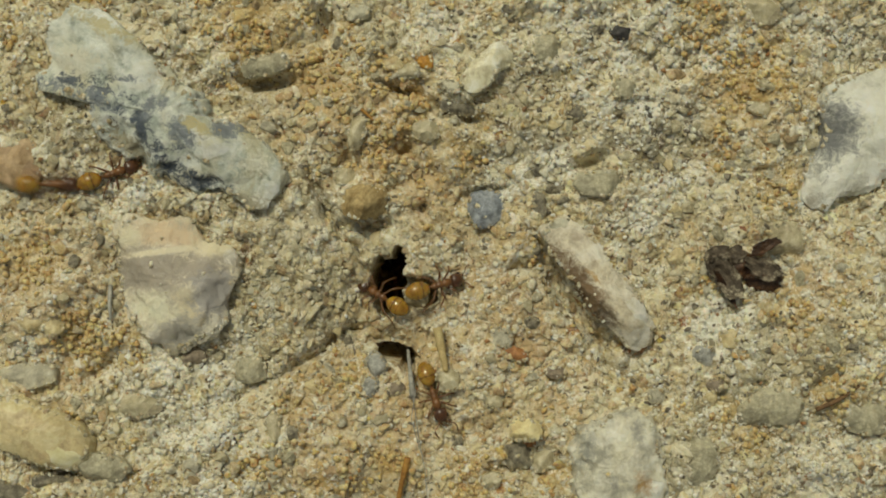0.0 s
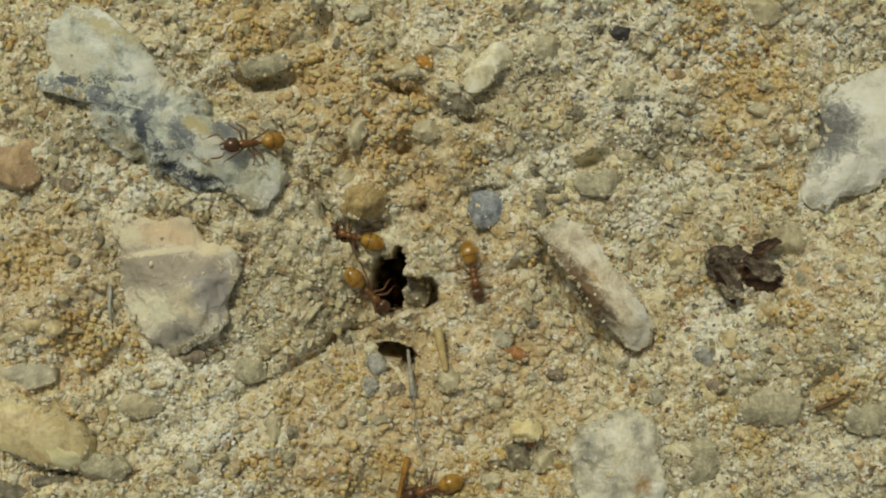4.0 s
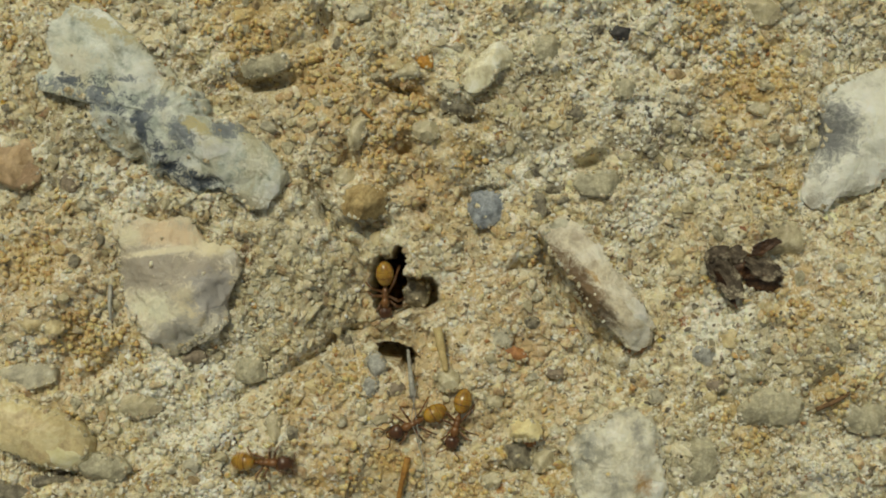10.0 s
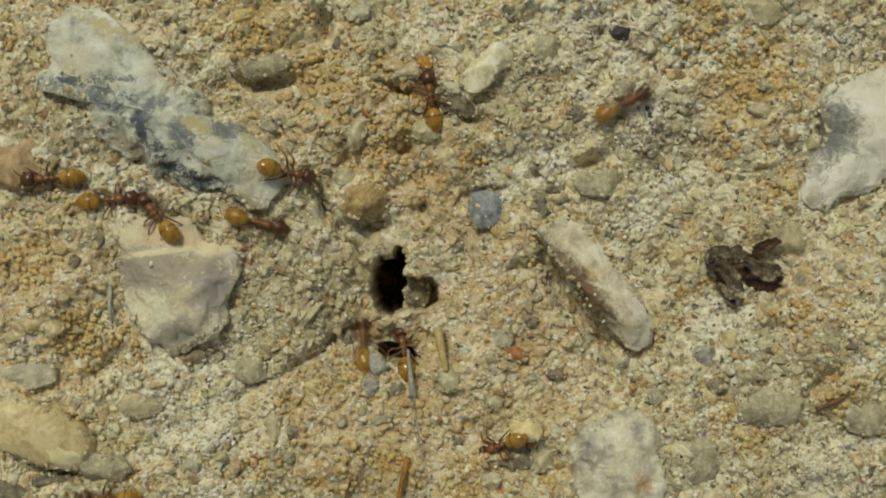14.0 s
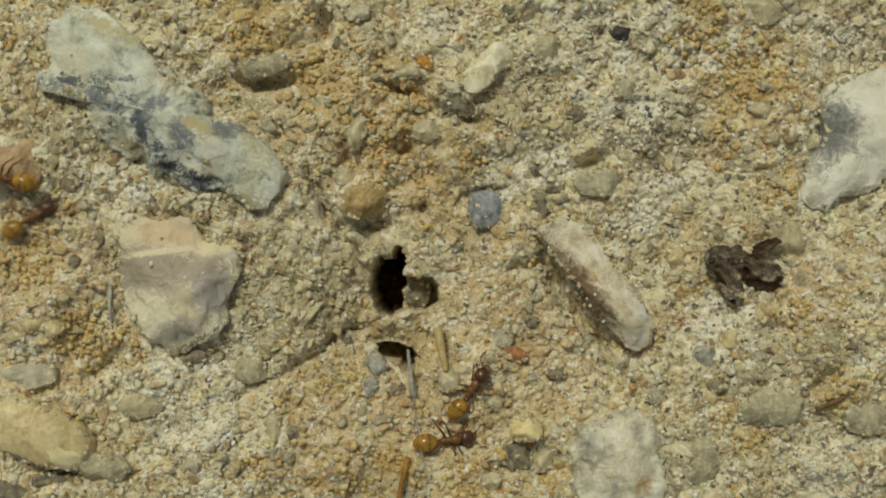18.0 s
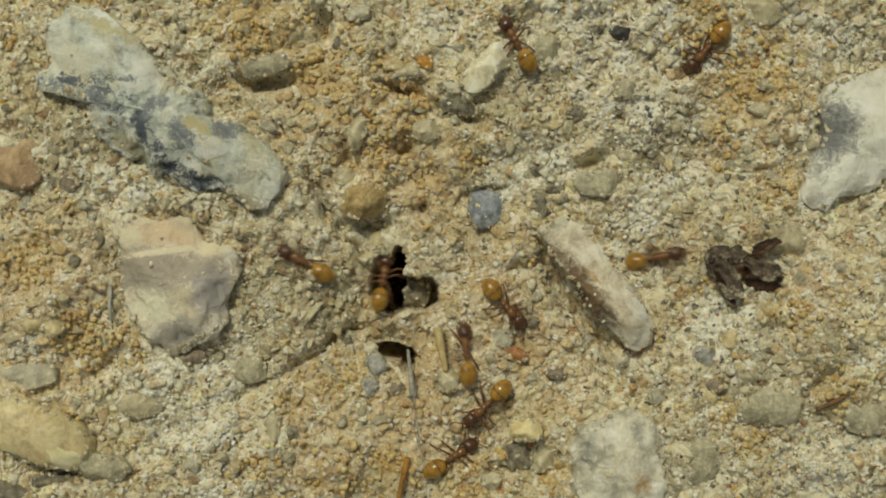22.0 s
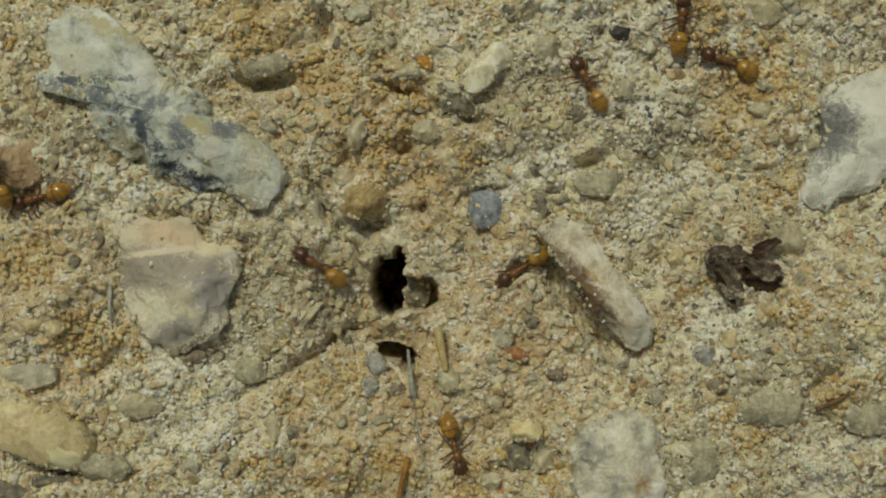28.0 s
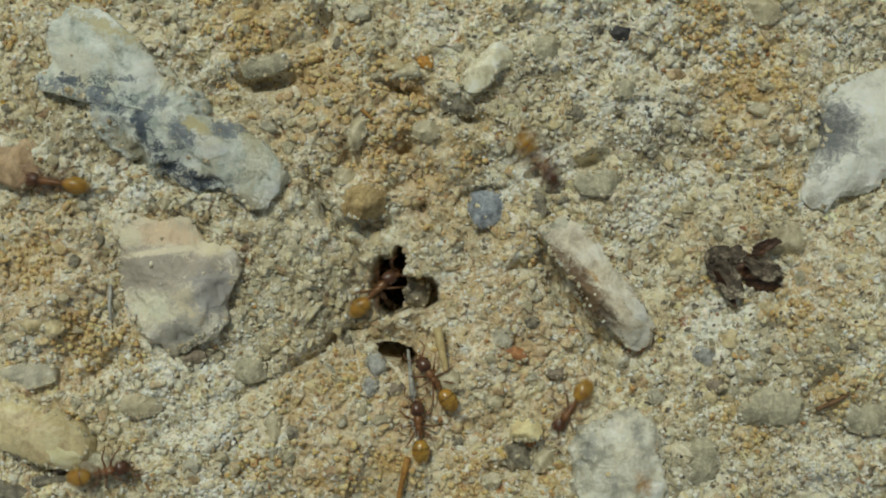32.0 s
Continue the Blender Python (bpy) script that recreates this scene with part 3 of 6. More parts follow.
M_TANZ = stone_material("shaded_tan_chert", (0.90, 0.84, 0.70), (0.78, 0.71, 0.57), (0.58, 0.51, 0.39), grain=0.4, relief_by=0.85, rough=0.25, spec=0.6, clear=0.4, ragged=3.0, zones=zone_at(8.96, -2.04, (
    # brown lower-left side, darkened further by painted shade of the hollow there
    (7.84, -2.36, 2.71, 0.74, -56, (0.17, 0.10, 0.045), 0.9), (8.42, -1.56, 0.96, 0.32, -50, (0.50, 0.30, 0.10), 0.3), (6.09, -0.29, 0.77, 0.32, -70, (0.25, 0.15, 0.06), 0.5), (9.44, -3.79, 1.28, 0.51, -50, (0.26, 0.21, 0.15), 0.3), (7.53, 0.67, 0.96, 0.70, -40, (0.5, 0.42, 0.31), 0.4))))
M_PINK = stone_material("pink_feldspar", (0.60, 0.44, 0.27), (0.52, 0.37, 0.22), (0.42, 0.29, 0.16), rough=0.3, clear=0.3, grain=0.4)
M_TAN = stone_material("tan_chert", (0.50, 0.40, 0.25), (0.40, 0.30, 0.17), (0.28, 0.20, 0.11), patch=(0.16, 0.09, 0.04), patch_size=500, patch_cut=0.6, rough=0.4)
M_YELLOW = stone_material("yellow_quartz", (0.76, 0.66, 0.41), (0.67, 0.57, 0.34), (0.55, 0.45, 0.26), grain=0.4, relief_by=0.35, rough=0.22, clear=0.4)
M_BUTTER = stone_material("butter_feldspar", (0.90, 0.80, 0.48), (0.82, 0.71, 0.40), (0.66, 0.54, 0.28), rough=0.3, grain=0.4, clear=0.3)
M_OCHRE = stone_material("ochre_sandstone", (0.54, 0.42, 0.22), (0.45, 0.34, 0.17), (0.34, 0.24, 0.11), rough=0.75, spec=0.2)
M_BLUE = stone_material("blue_slate_chip", (0.42, 0.45, 0.48), (0.29, 0.315, 0.345), (0.18, 0.20, 0.225), rough=0.25)
M_CHALK = stone_material("chalky_grey", (0.52, 0.51, 0.46), (0.42, 0.415, 0.375), (0.27, 0.27, 0.25), rough=0.6)
M_GREEN = stone_material("grey_green_chert", (0.58, 0.545, 0.40), (0.50, 0.465, 0.335), (0.38, 0.35, 0.25), rough=0.45, clear=0.35)
M_GREYST = stone_material("grey_granite", (0.40, 0.37, 0.27), (0.28, 0.25, 0.18), (0.12, 0.105, 0.08), rough=0.55)
M_DARK = stone_material("dark_mica", (0.10, 0.09, 0.085), (0.06, 0.055, 0.055), (0.03, 0.03, 0.03), rough=0.35)
M_ORANGE = stone_material("orange_grain", (0.70, 0.40, 0.10), (0.60, 0.31, 0.06), (0.46, 0.22, 0.04), rough=0.4, clear=0.3)
M_CLEAR = stone_material("clear_quartz", (0.66, 0.60, 0.43), (0.56, 0.50, 0.34), (0.45, 0.40, 0.26), grain=0.5, relief_by=0.42, rough=0.22, spec=0.6, clear=0.35)
M_GLOSS = stone_material("glossy_quartz", (0.94, 0.92, 0.80), (0.82, 0.78, 0.60), (0.62, 0.57, 0.40), grain=0.4, relief_by=0.4, rough=0.14, spec=0.7, clear=0.3)
M_PURPLE = stone_material("mauve_grain", (0.38, 0.31, 0.225), (0.31, 0.25, 0.18), (0.22, 0.18, 0.13), rough=0.5)
M_BRICK = stone_material("red_chip", (0.54, 0.29, 0.13), (0.45, 0.22, 0.09), (0.33, 0.14, 0.05), rough=0.45, clear=0.3)

stone("stone", "long grey and cream veined quartz stone with blue-black mica patches",
      [(-19.44, 11.09, 3.12, 2.24, -36), (-21.37, 9.53, 1.5, 1.0, 10), (-16.64, 7.66, 3.36, 2.37, -42), (-13.9, 5.39, 2.87, 2.12, -40), (-10.34, 4.14, 2.31, 1.56, -60), (-11.96, 5.95, 1.25, 1.25, 0)], 2.6, M_VEIN, 1, 6, 0.10, rough=0.15, faces=((228, 54, 0.60), (50, 60, 0.56), (140, 45, 0.74), (320, 45, 0.76)))
stone("stone", "angular cream and grey rose quartz stone", [(-15.86, 0.34, 2.43, 1.71, 5), (-12.74, -0.75, 1.43, 1.12, 8), (-14.92, -1.84, 3.12, 2.06, 12), (-15.08, -4.02, 1.81, 1.62, 30), (-13.52, -3.08, 1.62, 1.62, 0)], 2.4, M_ROSE, 2, 6, 0.08, rough=0.11, faces=((265, 42, 0.60), (200, 60, 0.55), (325, 40, 0.58), (85, 66, 0.52), (20, 50, 0.66)))
stone("pebble", "rounded pink feldspar pebble", [(-24.20, 4.88, 1.85, 1.53, -20)], 1.4, M_PINK, 3, 5, 0.28)
stone("stone", "angular white quartz stone with a grey patch", [(24.27, 7.53, 2.81, 2.55, 20), (22.58, 5.13, 2.93, 1.47, 52), (21.24, 3.22, 1.40, 0.89, 40), (25.54, 6.57, 1.91, 2.23, 0), (23.63, 4.66, 2.04, 1.59, 40)], 2.2, M_SNOW, 4, 5, 0.24, rough=0.06, faces=((200, 50, 0.64), (60, 62, 0.56), (300, 45, 0.7)))
stone("stone", "long tan chert stone tilted on the sand", [(7.37, 0.03, 1.98, 1.28, -50), (9.28, -2.52, 2.55, 1.34, -54), (10.87, -4.59, 1.47, 0.96, -60)], 2.7, M_TANZ, 5, 5, 0.08, rough=0.10, faces=((215, 38, 0.72), (35, 64, 0.5), (300, 45, 0.72)))
stone("pebble", "glossy white elongated quartz pebble", [(2.33, 10.12, 1.83, 0.85, 52), (3.15, 10.88, 0.85, 0.79, 0)], 1.5, M_GLOSS, 6, 7, 0.15)
stone("pebble", "rounded ochre sandstone pebble", [(-4.43, 2.65, 1.37, 1.08, -8)], 1.7, M_OCHRE, 7, 5, 0.15)
stone("pebble", "blue-grey slate chip with sparkling facets", [(2.42, 2.33, 1.12, 1.12, 20)], 0.8, M_BLUE, 8, 8, 0.3)
stone("pebble", "butter-yellow feldspar pebble", [(4.69, -10.17, 0.99, 0.67, -5)], 1.3, M_BUTTER, 9, 5, 0.1, lift=0.6)
# added lump that stands in for the yellow pebble's reddish shadow
stone("pebble", "dark reddish grain under a yellow pebble", [(4.85, -10.91, 0.89, 0.35, 0)], 0.7, M_BRICK, 72, 5, 0.25, category="grain")
stone("pebble", "angular grey granite pebble", [(4.27, -11.64, 0.86, 0.89, 10)], 1.0, M_GREYST, 10, 8, 0.25)
stone("pebble", "tan translucent pebble beside a grey one", [(5.71, -11.93, 0.89, 0.70, 40)], 0.8, M_CLEAR, 11, 5, 0.3)
stone("stone", "milky white quartz stone with an orange stain", [(10.40, -11.13, 1.59, 2.30, 5), (8.48, -11.45, 1.40, 1.47, 20), (11.03, -13.20, 1.66, 1.91, 0), (8.48, -13.36, 1.28, 1.59, 0)], 2.2, M_STAIN, 12, 6, 0.2, rough=0.10, faces=((180, 52, 0.62), (20, 60, 0.52), (90, 50, 0.66)))
stone("pebble", "smooth yellow quartz pebble", [(-22.89, -10.31, 3.28, 1.58, -21)], 1.6, M_YELLOW, 13, -3, 0.28, flat=0.8)
stone("pebble", "grey-green chert pebble", [(18.68, -8.84, 1.58, 1.08, -10), (17.61, -9.15, 1.14, 0.82, 20)], 1.1, M_GREEN, 14, 6, 0.35)
stone("pebble", "clear quartz pebble beside a dark husk", [(19.32, 0.51, 1.08, 1.05, 0)], 1.1, M_CLEAR, 15, 6, 0.25)
stone("pebble", "bright orange grain", [(-1.08, 10.55, 0.54, 0.48, 0)], 0.6, M_ORANGE, 16, 4, 0.25, category="grain")
stone("pebble", "black mica grain", [(10.08, 12.21, 0.67, 0.48, -20)], 0.6, M_DARK, 17, 5, 0.2, category="grain")
stone("pebble", "clear oval quartz pebble", [(-4.85, 6.66, 1.08, 0.54, 85)], 0.8, M_CLEAR, 18, 4, 0.2)
stone("pebble", "pale translucent pebble", [(-5.58, 4.11, 0.67, 0.57, 0)], 0.7, M_CLEAR, 19, 5, 0.25)
stone("pebble", "rounded pale pebble at a straw's end", [(0.26, -7.37, 0.77, 0.73, 0)], 0.9, M_CLEAR, 20, 5, 0.2)
stone("pebble", "blue-grey stone beside the crevice", [(-3.83, -6.60, 0.61, 0.77, 20)], 1.0, M_CHALK, 21, 9, 0.28)
stone("pebble", "chalky pale grey chip below the crevice", [(-4.11, -7.81, 0.45, 0.64, -15)], 0.8, M_CHALK, 71, 9, 0.33)
stone("pebble", "flat red-orange chip", [(4.08, -5.96, 0.80, 0.41, -25)], 0.5, M_BRICK, 22, 5, 0.15)
stone("pebble", "flat grey-green pebble below a small crack", [(8.80, 3.67, 1.47, 0.83, 5)], 0.9, M_GREEN, 23, 5, 0.4)
stone("pebble", "grey-brown overhanging rock lump", [(-10.01, 10.30, 1.47, 0.61, 12)], 1.1, M_GREEN, 24, 6, 0.2)
stone("pebble", "pale grey quartz pebble", [(18.05, 13.49, 1.21, 0.77, -15)], 0.8, M_CLEAR, 25, 5, 0.35)
stone("pebble", "grey-beige angular pebble", [(5.87, 11.26, 0.89, 0.86, 30)], 0.9, M_GREEN, 26, 7, 0.3)
stone("pebble", "flat cream pebble", [(-16.96, -8.77, 1.34, 0.67, 0)], 0.7, M_CLEAR, 27, 5, 0.3)
stone("pebble", "pale cream pebble", [(-23.5, -7.19, 1.84, 0.79, 4)], 0.8, M_MILK, 28, 5, 0.3)
stone("pebble", "brown-grey chert stone", [(-19.10, -12.28, 1.53, 0.80, -10)], 1.0, M_GREEN, 30, 6, 0.3)
# lump added for the dark, gritty hollow at this spot
stone("pebble", "dark crumbly stone", [(-21.97, -13.04, 1.34, 0.45, 0)], 0.7, M_GREYST, 31, 6, 0.35)
stone("pebble", "mauve-grey pebble", [(-14.06, -6.03, 0.70, 0.57, 0)], 0.7, M_PURPLE, 32, 6, 0.25)
stone("pebble", "milky white pebble", [(-9.50, -10.08, 0.54, 0.80, 10)], 0.7, M_CLEAR, 33, 6, 0.3)
stone("stone", "rough grey-green stone", [(14.38, -11.93, 1.08, 1.53, 0)], 1.1, M_GREEN, 34, 8, 0.38)
stone("pebble", "flat blue-grey slate", [(24.04, -4.50, 1.21, 0.64, -15)], 0.6, M_BLUE, 35, 6, 0.4)
stone("pebble", "small mauve grain", [(15.34, -7.65, 0.54, 0.38, 0)], 0.5, M_PURPLE, 36, 5, 0.2, category="grain")
stone("pebble", "small bluish grain", [(14.70, -6.03, 0.70, 0.57, 0)], 0.6, M_CHALK, 37, 6, 0.35)
stone("pebble", "cream pebble lying against a long stone", [(6.57, 1.24, 0.70, 0.48, 0)], 0.9, M_WHITE, 38, 5, 0.2)
stone("pebble", "grey-green pebble", [(-10.91, -6.82, 1.02, 0.80, 0)], 0.9, M_GREEN, 39, 6, 0.3)
stone("pebble", "grey-brown grain", [(10.14, 8.96, 0.70, 0.64, 0)], 0.7, M_GREEN, 40, 6, 0.3)
stone("pebble", "dark grey grain", [(7.46, 7.68, 0.54, 0.48, 0)], 0.6, M_GREYST, 41, 6, 0.25, category="grain")
stone("pebble", "white quartz grain", [(-4.85, 13.36, 0.77, 0.48, 0)], 0.7, M_WHITE, 42, 6, 0.25)
stone("pebble", "white sparkling grain", [(0.35, 9.09, 0.61, 0.41, -20)], 0.8, M_WHITE, 43, 7, 0.1, category="grain")
stone("pebble", "pale grey pebble", [(-1.98, 9.98, 0.70, 0.51, 10)], 0.7, M_CLEAR, 44, 6, 0.3)
# dark lump put where the shadow under the white grain falls
stone("pebble", "dark pebble under a white one", [(0.89, 8.00, 1.15, 0.48, -10)], 0.8, M_GREYST, 45, 6, 0.3)
stone("pebble", "grey translucent pebble on the nest's ledge", [(-1.53, -2.65, 0.8, 0.8, 0)], 0.9, M_GREYST, 46, 8, 0.2, lift=-2.3)
stone("pebble", "olive grain", [(13.27, -0.48, 0.57, 0.57, 0)], 0.6, M_YELLOW, 47, 6, 0.3, category="grain")
stone("pebble", "pink grain", [(-6.25, -12.40, 0.45, 0.45, 0)], 0.5, M_PINK, 48, 5, 0.25, category="grain")
stone("pebble", "yellow rounded pebble", [(-23.02, -4.11, 0.77, 0.61, 0)], 0.7, M_YELLOW, 49, 5, 0.3)
stone("pebble", "yellow-brown rounded pebble", [(-21.84, -4.34, 0.61, 0.61, 0)], 0.7, M_YELLOW, 50, 5, 0.25)
stone("pebble", "red-brown flat grain", [(11.07, -5.68, 0.57, 0.29, 10)], 0.5, M_BRICK, 51, 5, 0.2, category="grain")
stone("pebble", "pale grain", [(2.87, -8.61, 0.61, 0.51, 0)], 0.6, M_CLEAR, 52, 6, 0.3, category="grain")
stone("pebble", "pale cream grain", [(12.12, -8.32, 0.57, 0.48, 0)], 0.6, M_MILK, 53, 6, 0.3, category="grain")
stone("pebble", "pale yellow grain", [(2.74, -13.11, 0.61, 0.51, 20)], 0.6, M_CLEAR, 54, 6, 0.3, category="grain")
stone("pebble", "white quartz grain", [(22.83, -6.09, 0.26, 0.32, 0)], 0.5, M_WHITE, 55, 6, 0.1, category="grain")
stone("pebble", "dark mauve pebble", [(-21.01, 3.70, 0.64, 0.57, 0)], 0.7, M_PURPLE, 56, 6, 0.3)
stone("pebble", "pale grey grain", [(-6.73, 4.59, 0.35, 0.26, 0)], 0.5, M_WHITE, 57, 5, 0.15, category="grain")
stone("pebble", "grey-blue grain", [(5.45, 2.42, 0.45, 0.83, 0)], 0.6, M_GREYST, 58, 6, 0.4, category="grain")
stone("pebble", "dark blue grain", [(6.41, -7.05, 0.64, 0.38, 0)], 0.5, M_PURPLE, 59, 6, 0.35, category="grain")
stone("pebble", "dark grey pebble", [(5.07, -4.27, 0.54, 0.41, 0)], 0.6, M_GREYST, 60, 6, 0.3, category="grain")
stone("pebble", "greenish pebble", [(23.79, -9.53, 1.28, 0.96, 0)], 0.8, M_GREEN, 61, 6, 0.4)
stone("pebble", "white grain", [(-6.47, 8.32, 0.32, 0.29, 0)], 0.5, M_WHITE, 62, 5, 0.1, category="grain")
stone("pebble", "grey grain beside ochre crumbs", [(-0.92, 6.66, 0.83, 0.64, 0)], 0.7, M_CLEAR, 63, 6, 0.35)
stone("pebble", "mauve grain", [(-2.68, -7.94, 0.51, 0.38, 0)], 0.5, M_PURPLE, 64, 5, 0.25, category="grain")
stone("pebble", "pale slab", [(3.22, -5.07, 0.77, 0.57, 0)], 0.5, M_MILK, 65, 5, 0.35, category="grain")
stone("pebble", "grey quartz sliver", [(17.89, 7.94, 0.83, 0.38, -15)], 0.5, M_CLEAR, 66, 5, 0.2, category="grain")
stone("pebble", "cream grain among ochre crumbs", [(18.27, 9.22, 0.48, 0.35, 0)], 0.6, M_CLEAR, 67, 5, 0.1, category="grain")
stone("pebble", "pale yellow grain", [(16.14, -5.07, 0.57, 0.57, 0)], 0.5, M_YELLOW, 68, 5, 0.3, category="grain")
stone("pebble", "grey pebble in the sand", [(-24.52, -13.68, 1.43, 0.70, 0)], 0.8, M_GREYST, 69, 6, 0.4)


# ---- plant bits ----
def fibre(name, label, pts, width, material, category, taper=0.6, sides=8, flat=1.0):
    """A stalk or hair swept along a few points (x, y, height above the sand)."""
    bm = bmesh.new()
    path = [Vector((x, y, float(smooth_relief(np.array([x]), np.array([y]))[0]) * 0.6 + z)) for x, y, z in pts]
    line = []
    for a, b in zip(path, path[1:]):
        line += [a.lerp(b, k / 6) for k in range(6)]
    line.append(path[-1])
    rings = []
    for k, p in enumerate(line):
        d = (line[min(k + 1, len(line) - 1)] - line[max(k - 1, 0)]).normalized()
        s = d.cross(Vector((0, 0, 1))).normalized()
        u = s.cross(d)
        f = k / (len(line) - 1)
        w = width * (1 - taper * f) * (1 + 0.15 * noise.noise(p * 2))
        rings.append([bm.verts.new((p + s * w * math.cos(2 * math.pi * i / sides) + u * w * flat * math.sin(2 * math.pi * i / sides)) * MM) for i in range(sides)])
    for a, b in zip(rings, rings[1:]):
        for i in range(sides):
            bm.faces.new((a[i], a[(i + 1) % sides], b[(i + 1) % sides], b[i]))
    bm.faces.new(rings[0][::-1])
    bm.faces.new(rings[-1])
    return tagged(part(name, bm, material), label, category)


M_STRAW = stone_material("dry_straw", (0.62, 0.50, 0.25), (0.52, 0.40, 0.19), (0.4, 0.3, 0.13), rough=0.6)
M_HAIR = stone_material("grey_fibre", (0.44, 0.43, 0.38), (0.36, 0.35, 0.31), (0.28, 0.27, 0.24), rough=0.5)
M_TWIG = stone_material("brown_twig", (0.22, 0.13, 0.06), (0.16, 0.09, 0.04), (0.1, 0.055, 0.025), rough=0.7)
M_AMBERS = stone_material("amber_straw", (0.46, 0.25, 0.06), (0.38, 0.19, 0.04), (0.28, 0.13, 0.03), rough=0.5)
M_HUSK = stone_material("dark_husk", (0.28, 0.235, 0.17), (0.12, 0.092, 0.062), (0.05, 0.036, 0.023), patch=(0.46, 0.41, 0.29), patch_size=1500, patch_cut=0.57, rough=0.6)
M_HUSKRED = stone_material("red_brown_husk", (0.17, 0.08, 0.035), (0.085, 0.04, 0.018), (0.035, 0.018, 0.010), rough=0.28)

fibre("straw", "short cream straw stub lying on the sand", [(-0.32, -4.43, 0.5), (-0.10, -5.64, 0.55), (0.19, -6.92, 0.4)], 0.30, M_STRAW, "straw", 0.45)
fibre("root_spike", "pale grey root tip rising from the crevice", [(-1.69, -8.42, 0.2), (-1.85, -6.98, 0.5), (-2.01, -5.77, 0.25)], 0.2, M_HAIR, "root", 0.6)
fibre("hair", "fine grey fibre lying across the sand", [(-1.72, -8.26, 0.35), (-1.37, -10.49, 0.5), (-1.02, -12.40, 0.45), (-0.86, -14.32, 0.4)], 0.026, M_HAIR, "fibre", 0.2)
fibre("hair", "fine pale fibre beside the crevice", [(-1.53, -7.94, 0.4), (-1.79, -9.53, 0.5), (-1.24, -11.45, 0.45)], 0.03, M_HAIR, "fibre", 0.3)
fibre("straw", "amber blade of dry straw", [(-1.98, -11.70, 0.4), (-2.26, -12.88, 0.5), (-2.55, -14.32, 0.4)], 0.19, M_AMBERS, "straw", 0.3)
fibre("twig", "thin brown twig half buried in sand", [(20.92, -9.02, 0.3), (22.13, -8.39, 0.5), (23.21, -7.62, 0.35)], 0.14, M_TWIG, "twig", 0.3)
fibre("straw", "translucent white sliver standing by a stone", [(-18.65, -2.04, 0.3), (-18.62, -3.00, 0.6), (-18.56, -3.95, 0.35)], 0.14, M_HAIR, "sliver", 0.3)
fibre("straw", "short white chip of straw", [(24.30, 0.92, 0.3), (24.62, 0.22, 0.35)], 0.2, M_WHITE, "straw", 0.2)
fibre("straw", "short amber sliver of straw", [(-4.59, 7.84, 0.3), (-3.89, 7.21, 0.35)], 0.1, M_AMBERS, "straw", 0.3)


def husk():
    """A dry seed husk: curled, ragged plates round a core."""
    cx, cy = 16.93, -1.08
    z0 = height_at(cx, cy)
    root = new("seed_husk")
    root.matrix_basis = pose(cx * MM, cy * MM, z0 * MM)
    tagged(root, "dark brown crumpled dry seed husk with curled plates", "seed husk")
    plates = (("core", -0.1, 0.2, 1.2, 0.7, 10, 0.5, M_HUSKRED), ("plate", -1.05, -0.5, 1.35, 0.72, -60, 0.85, M_HUSK), ("plate", -1.6, 0.75, 0.8, 0.5, 30, 0.9, M_HUSK),
              ("plate", 0.95, 1.2, 0.9, 0.36, 22, 1.05, M_HUSKRED), ("plate", 1.25, -0.75, 1.3, 0.7, -12, 0.6, M_HUSKRED), ("plate", 1.0, -0.1, 1.15, 0.55, -20, 1.15, M_HUSK),
              ("plate", -0.55, 0.65, 0.6, 0.5, 40, 1.1, M_HUSK), ("rib", -1.15, -1.05, 1.2, 0.2, -58, 0.7, M_HUSKRED), ("rib", 0.9, -0.45, 1.0, 0.13, -6, 1.35, M_HUSKRED))
    for k, (name, x, y, a, b, turn, z, mat) in enumerate(plates):
        bm = bmesh.new()
        bmesh.ops.create_icosphere(bm, subdivisions=4, radius=1.0)
        for v in bm.verts:
            p = v.co.copy()
            rag = 1 + 0.35 * noise.noise(Vector((p.x * 2.2, p.y * 2.2, k * 5.1))) + 0.16 * noise.noise(p * 6 + Vector((k, 0, 0)))
            curl = 0.35 * (p.x * p.x * a + 0.6 * p.y * p.y)
            thick = 0.16 if name != "core" else 0.5
            v.co = Vector((p.x * a * rag, p.y * b * rag, p.z * thick + curl * (1 if k % 2 else -0.6) + 0.14 * noise.noise(p * 4 + Vector((0, k, 0))))) * MM
        ob = part(name, bm, mat, root)
        ob.matrix_basis = pose(x * MM, y * MM, z * 0.8 * MM, 12 * math.sin(k * 2.1), 14 * math.cos(k * 1.7), turn)


husk()


# ---- loose grains ----
def grain_shapes(count, level, seed, rough, cuts=9, low=0.38, high=0.82):
    out = []
    rnd = random.Random(seed)
    for k in range(count):
        bm = bmesh.new()
        bmesh.ops.create_icosphere(bm, subdivisions=level, radius=1.0)
        off = Vector((rnd.uniform(0, 50), rnd.uniform(0, 50), rnd.uniform(0, 50)))
        planes = [(Vector((rnd.gauss(0, 1), rnd.gauss(0, 1), rnd.gauss(0, 1))).normalized(), rnd.uniform(low, high)) for i in range(cuts)]
        co = []
        for v in bm.verts:
            p = v.co * (1 + rough * noise.noise(v.co * 1.4 + off))
            for nrm, d in planes:
                over = p.dot(nrm) - d
                if over > 0:
                    p -= nrm * over * 0.97
            co.append(tuple(p))
        out.append(np.array(co))
        faces = np.array([[v.index for v in f.verts] for f in bm.faces])
        bm.free()
    return out, faces


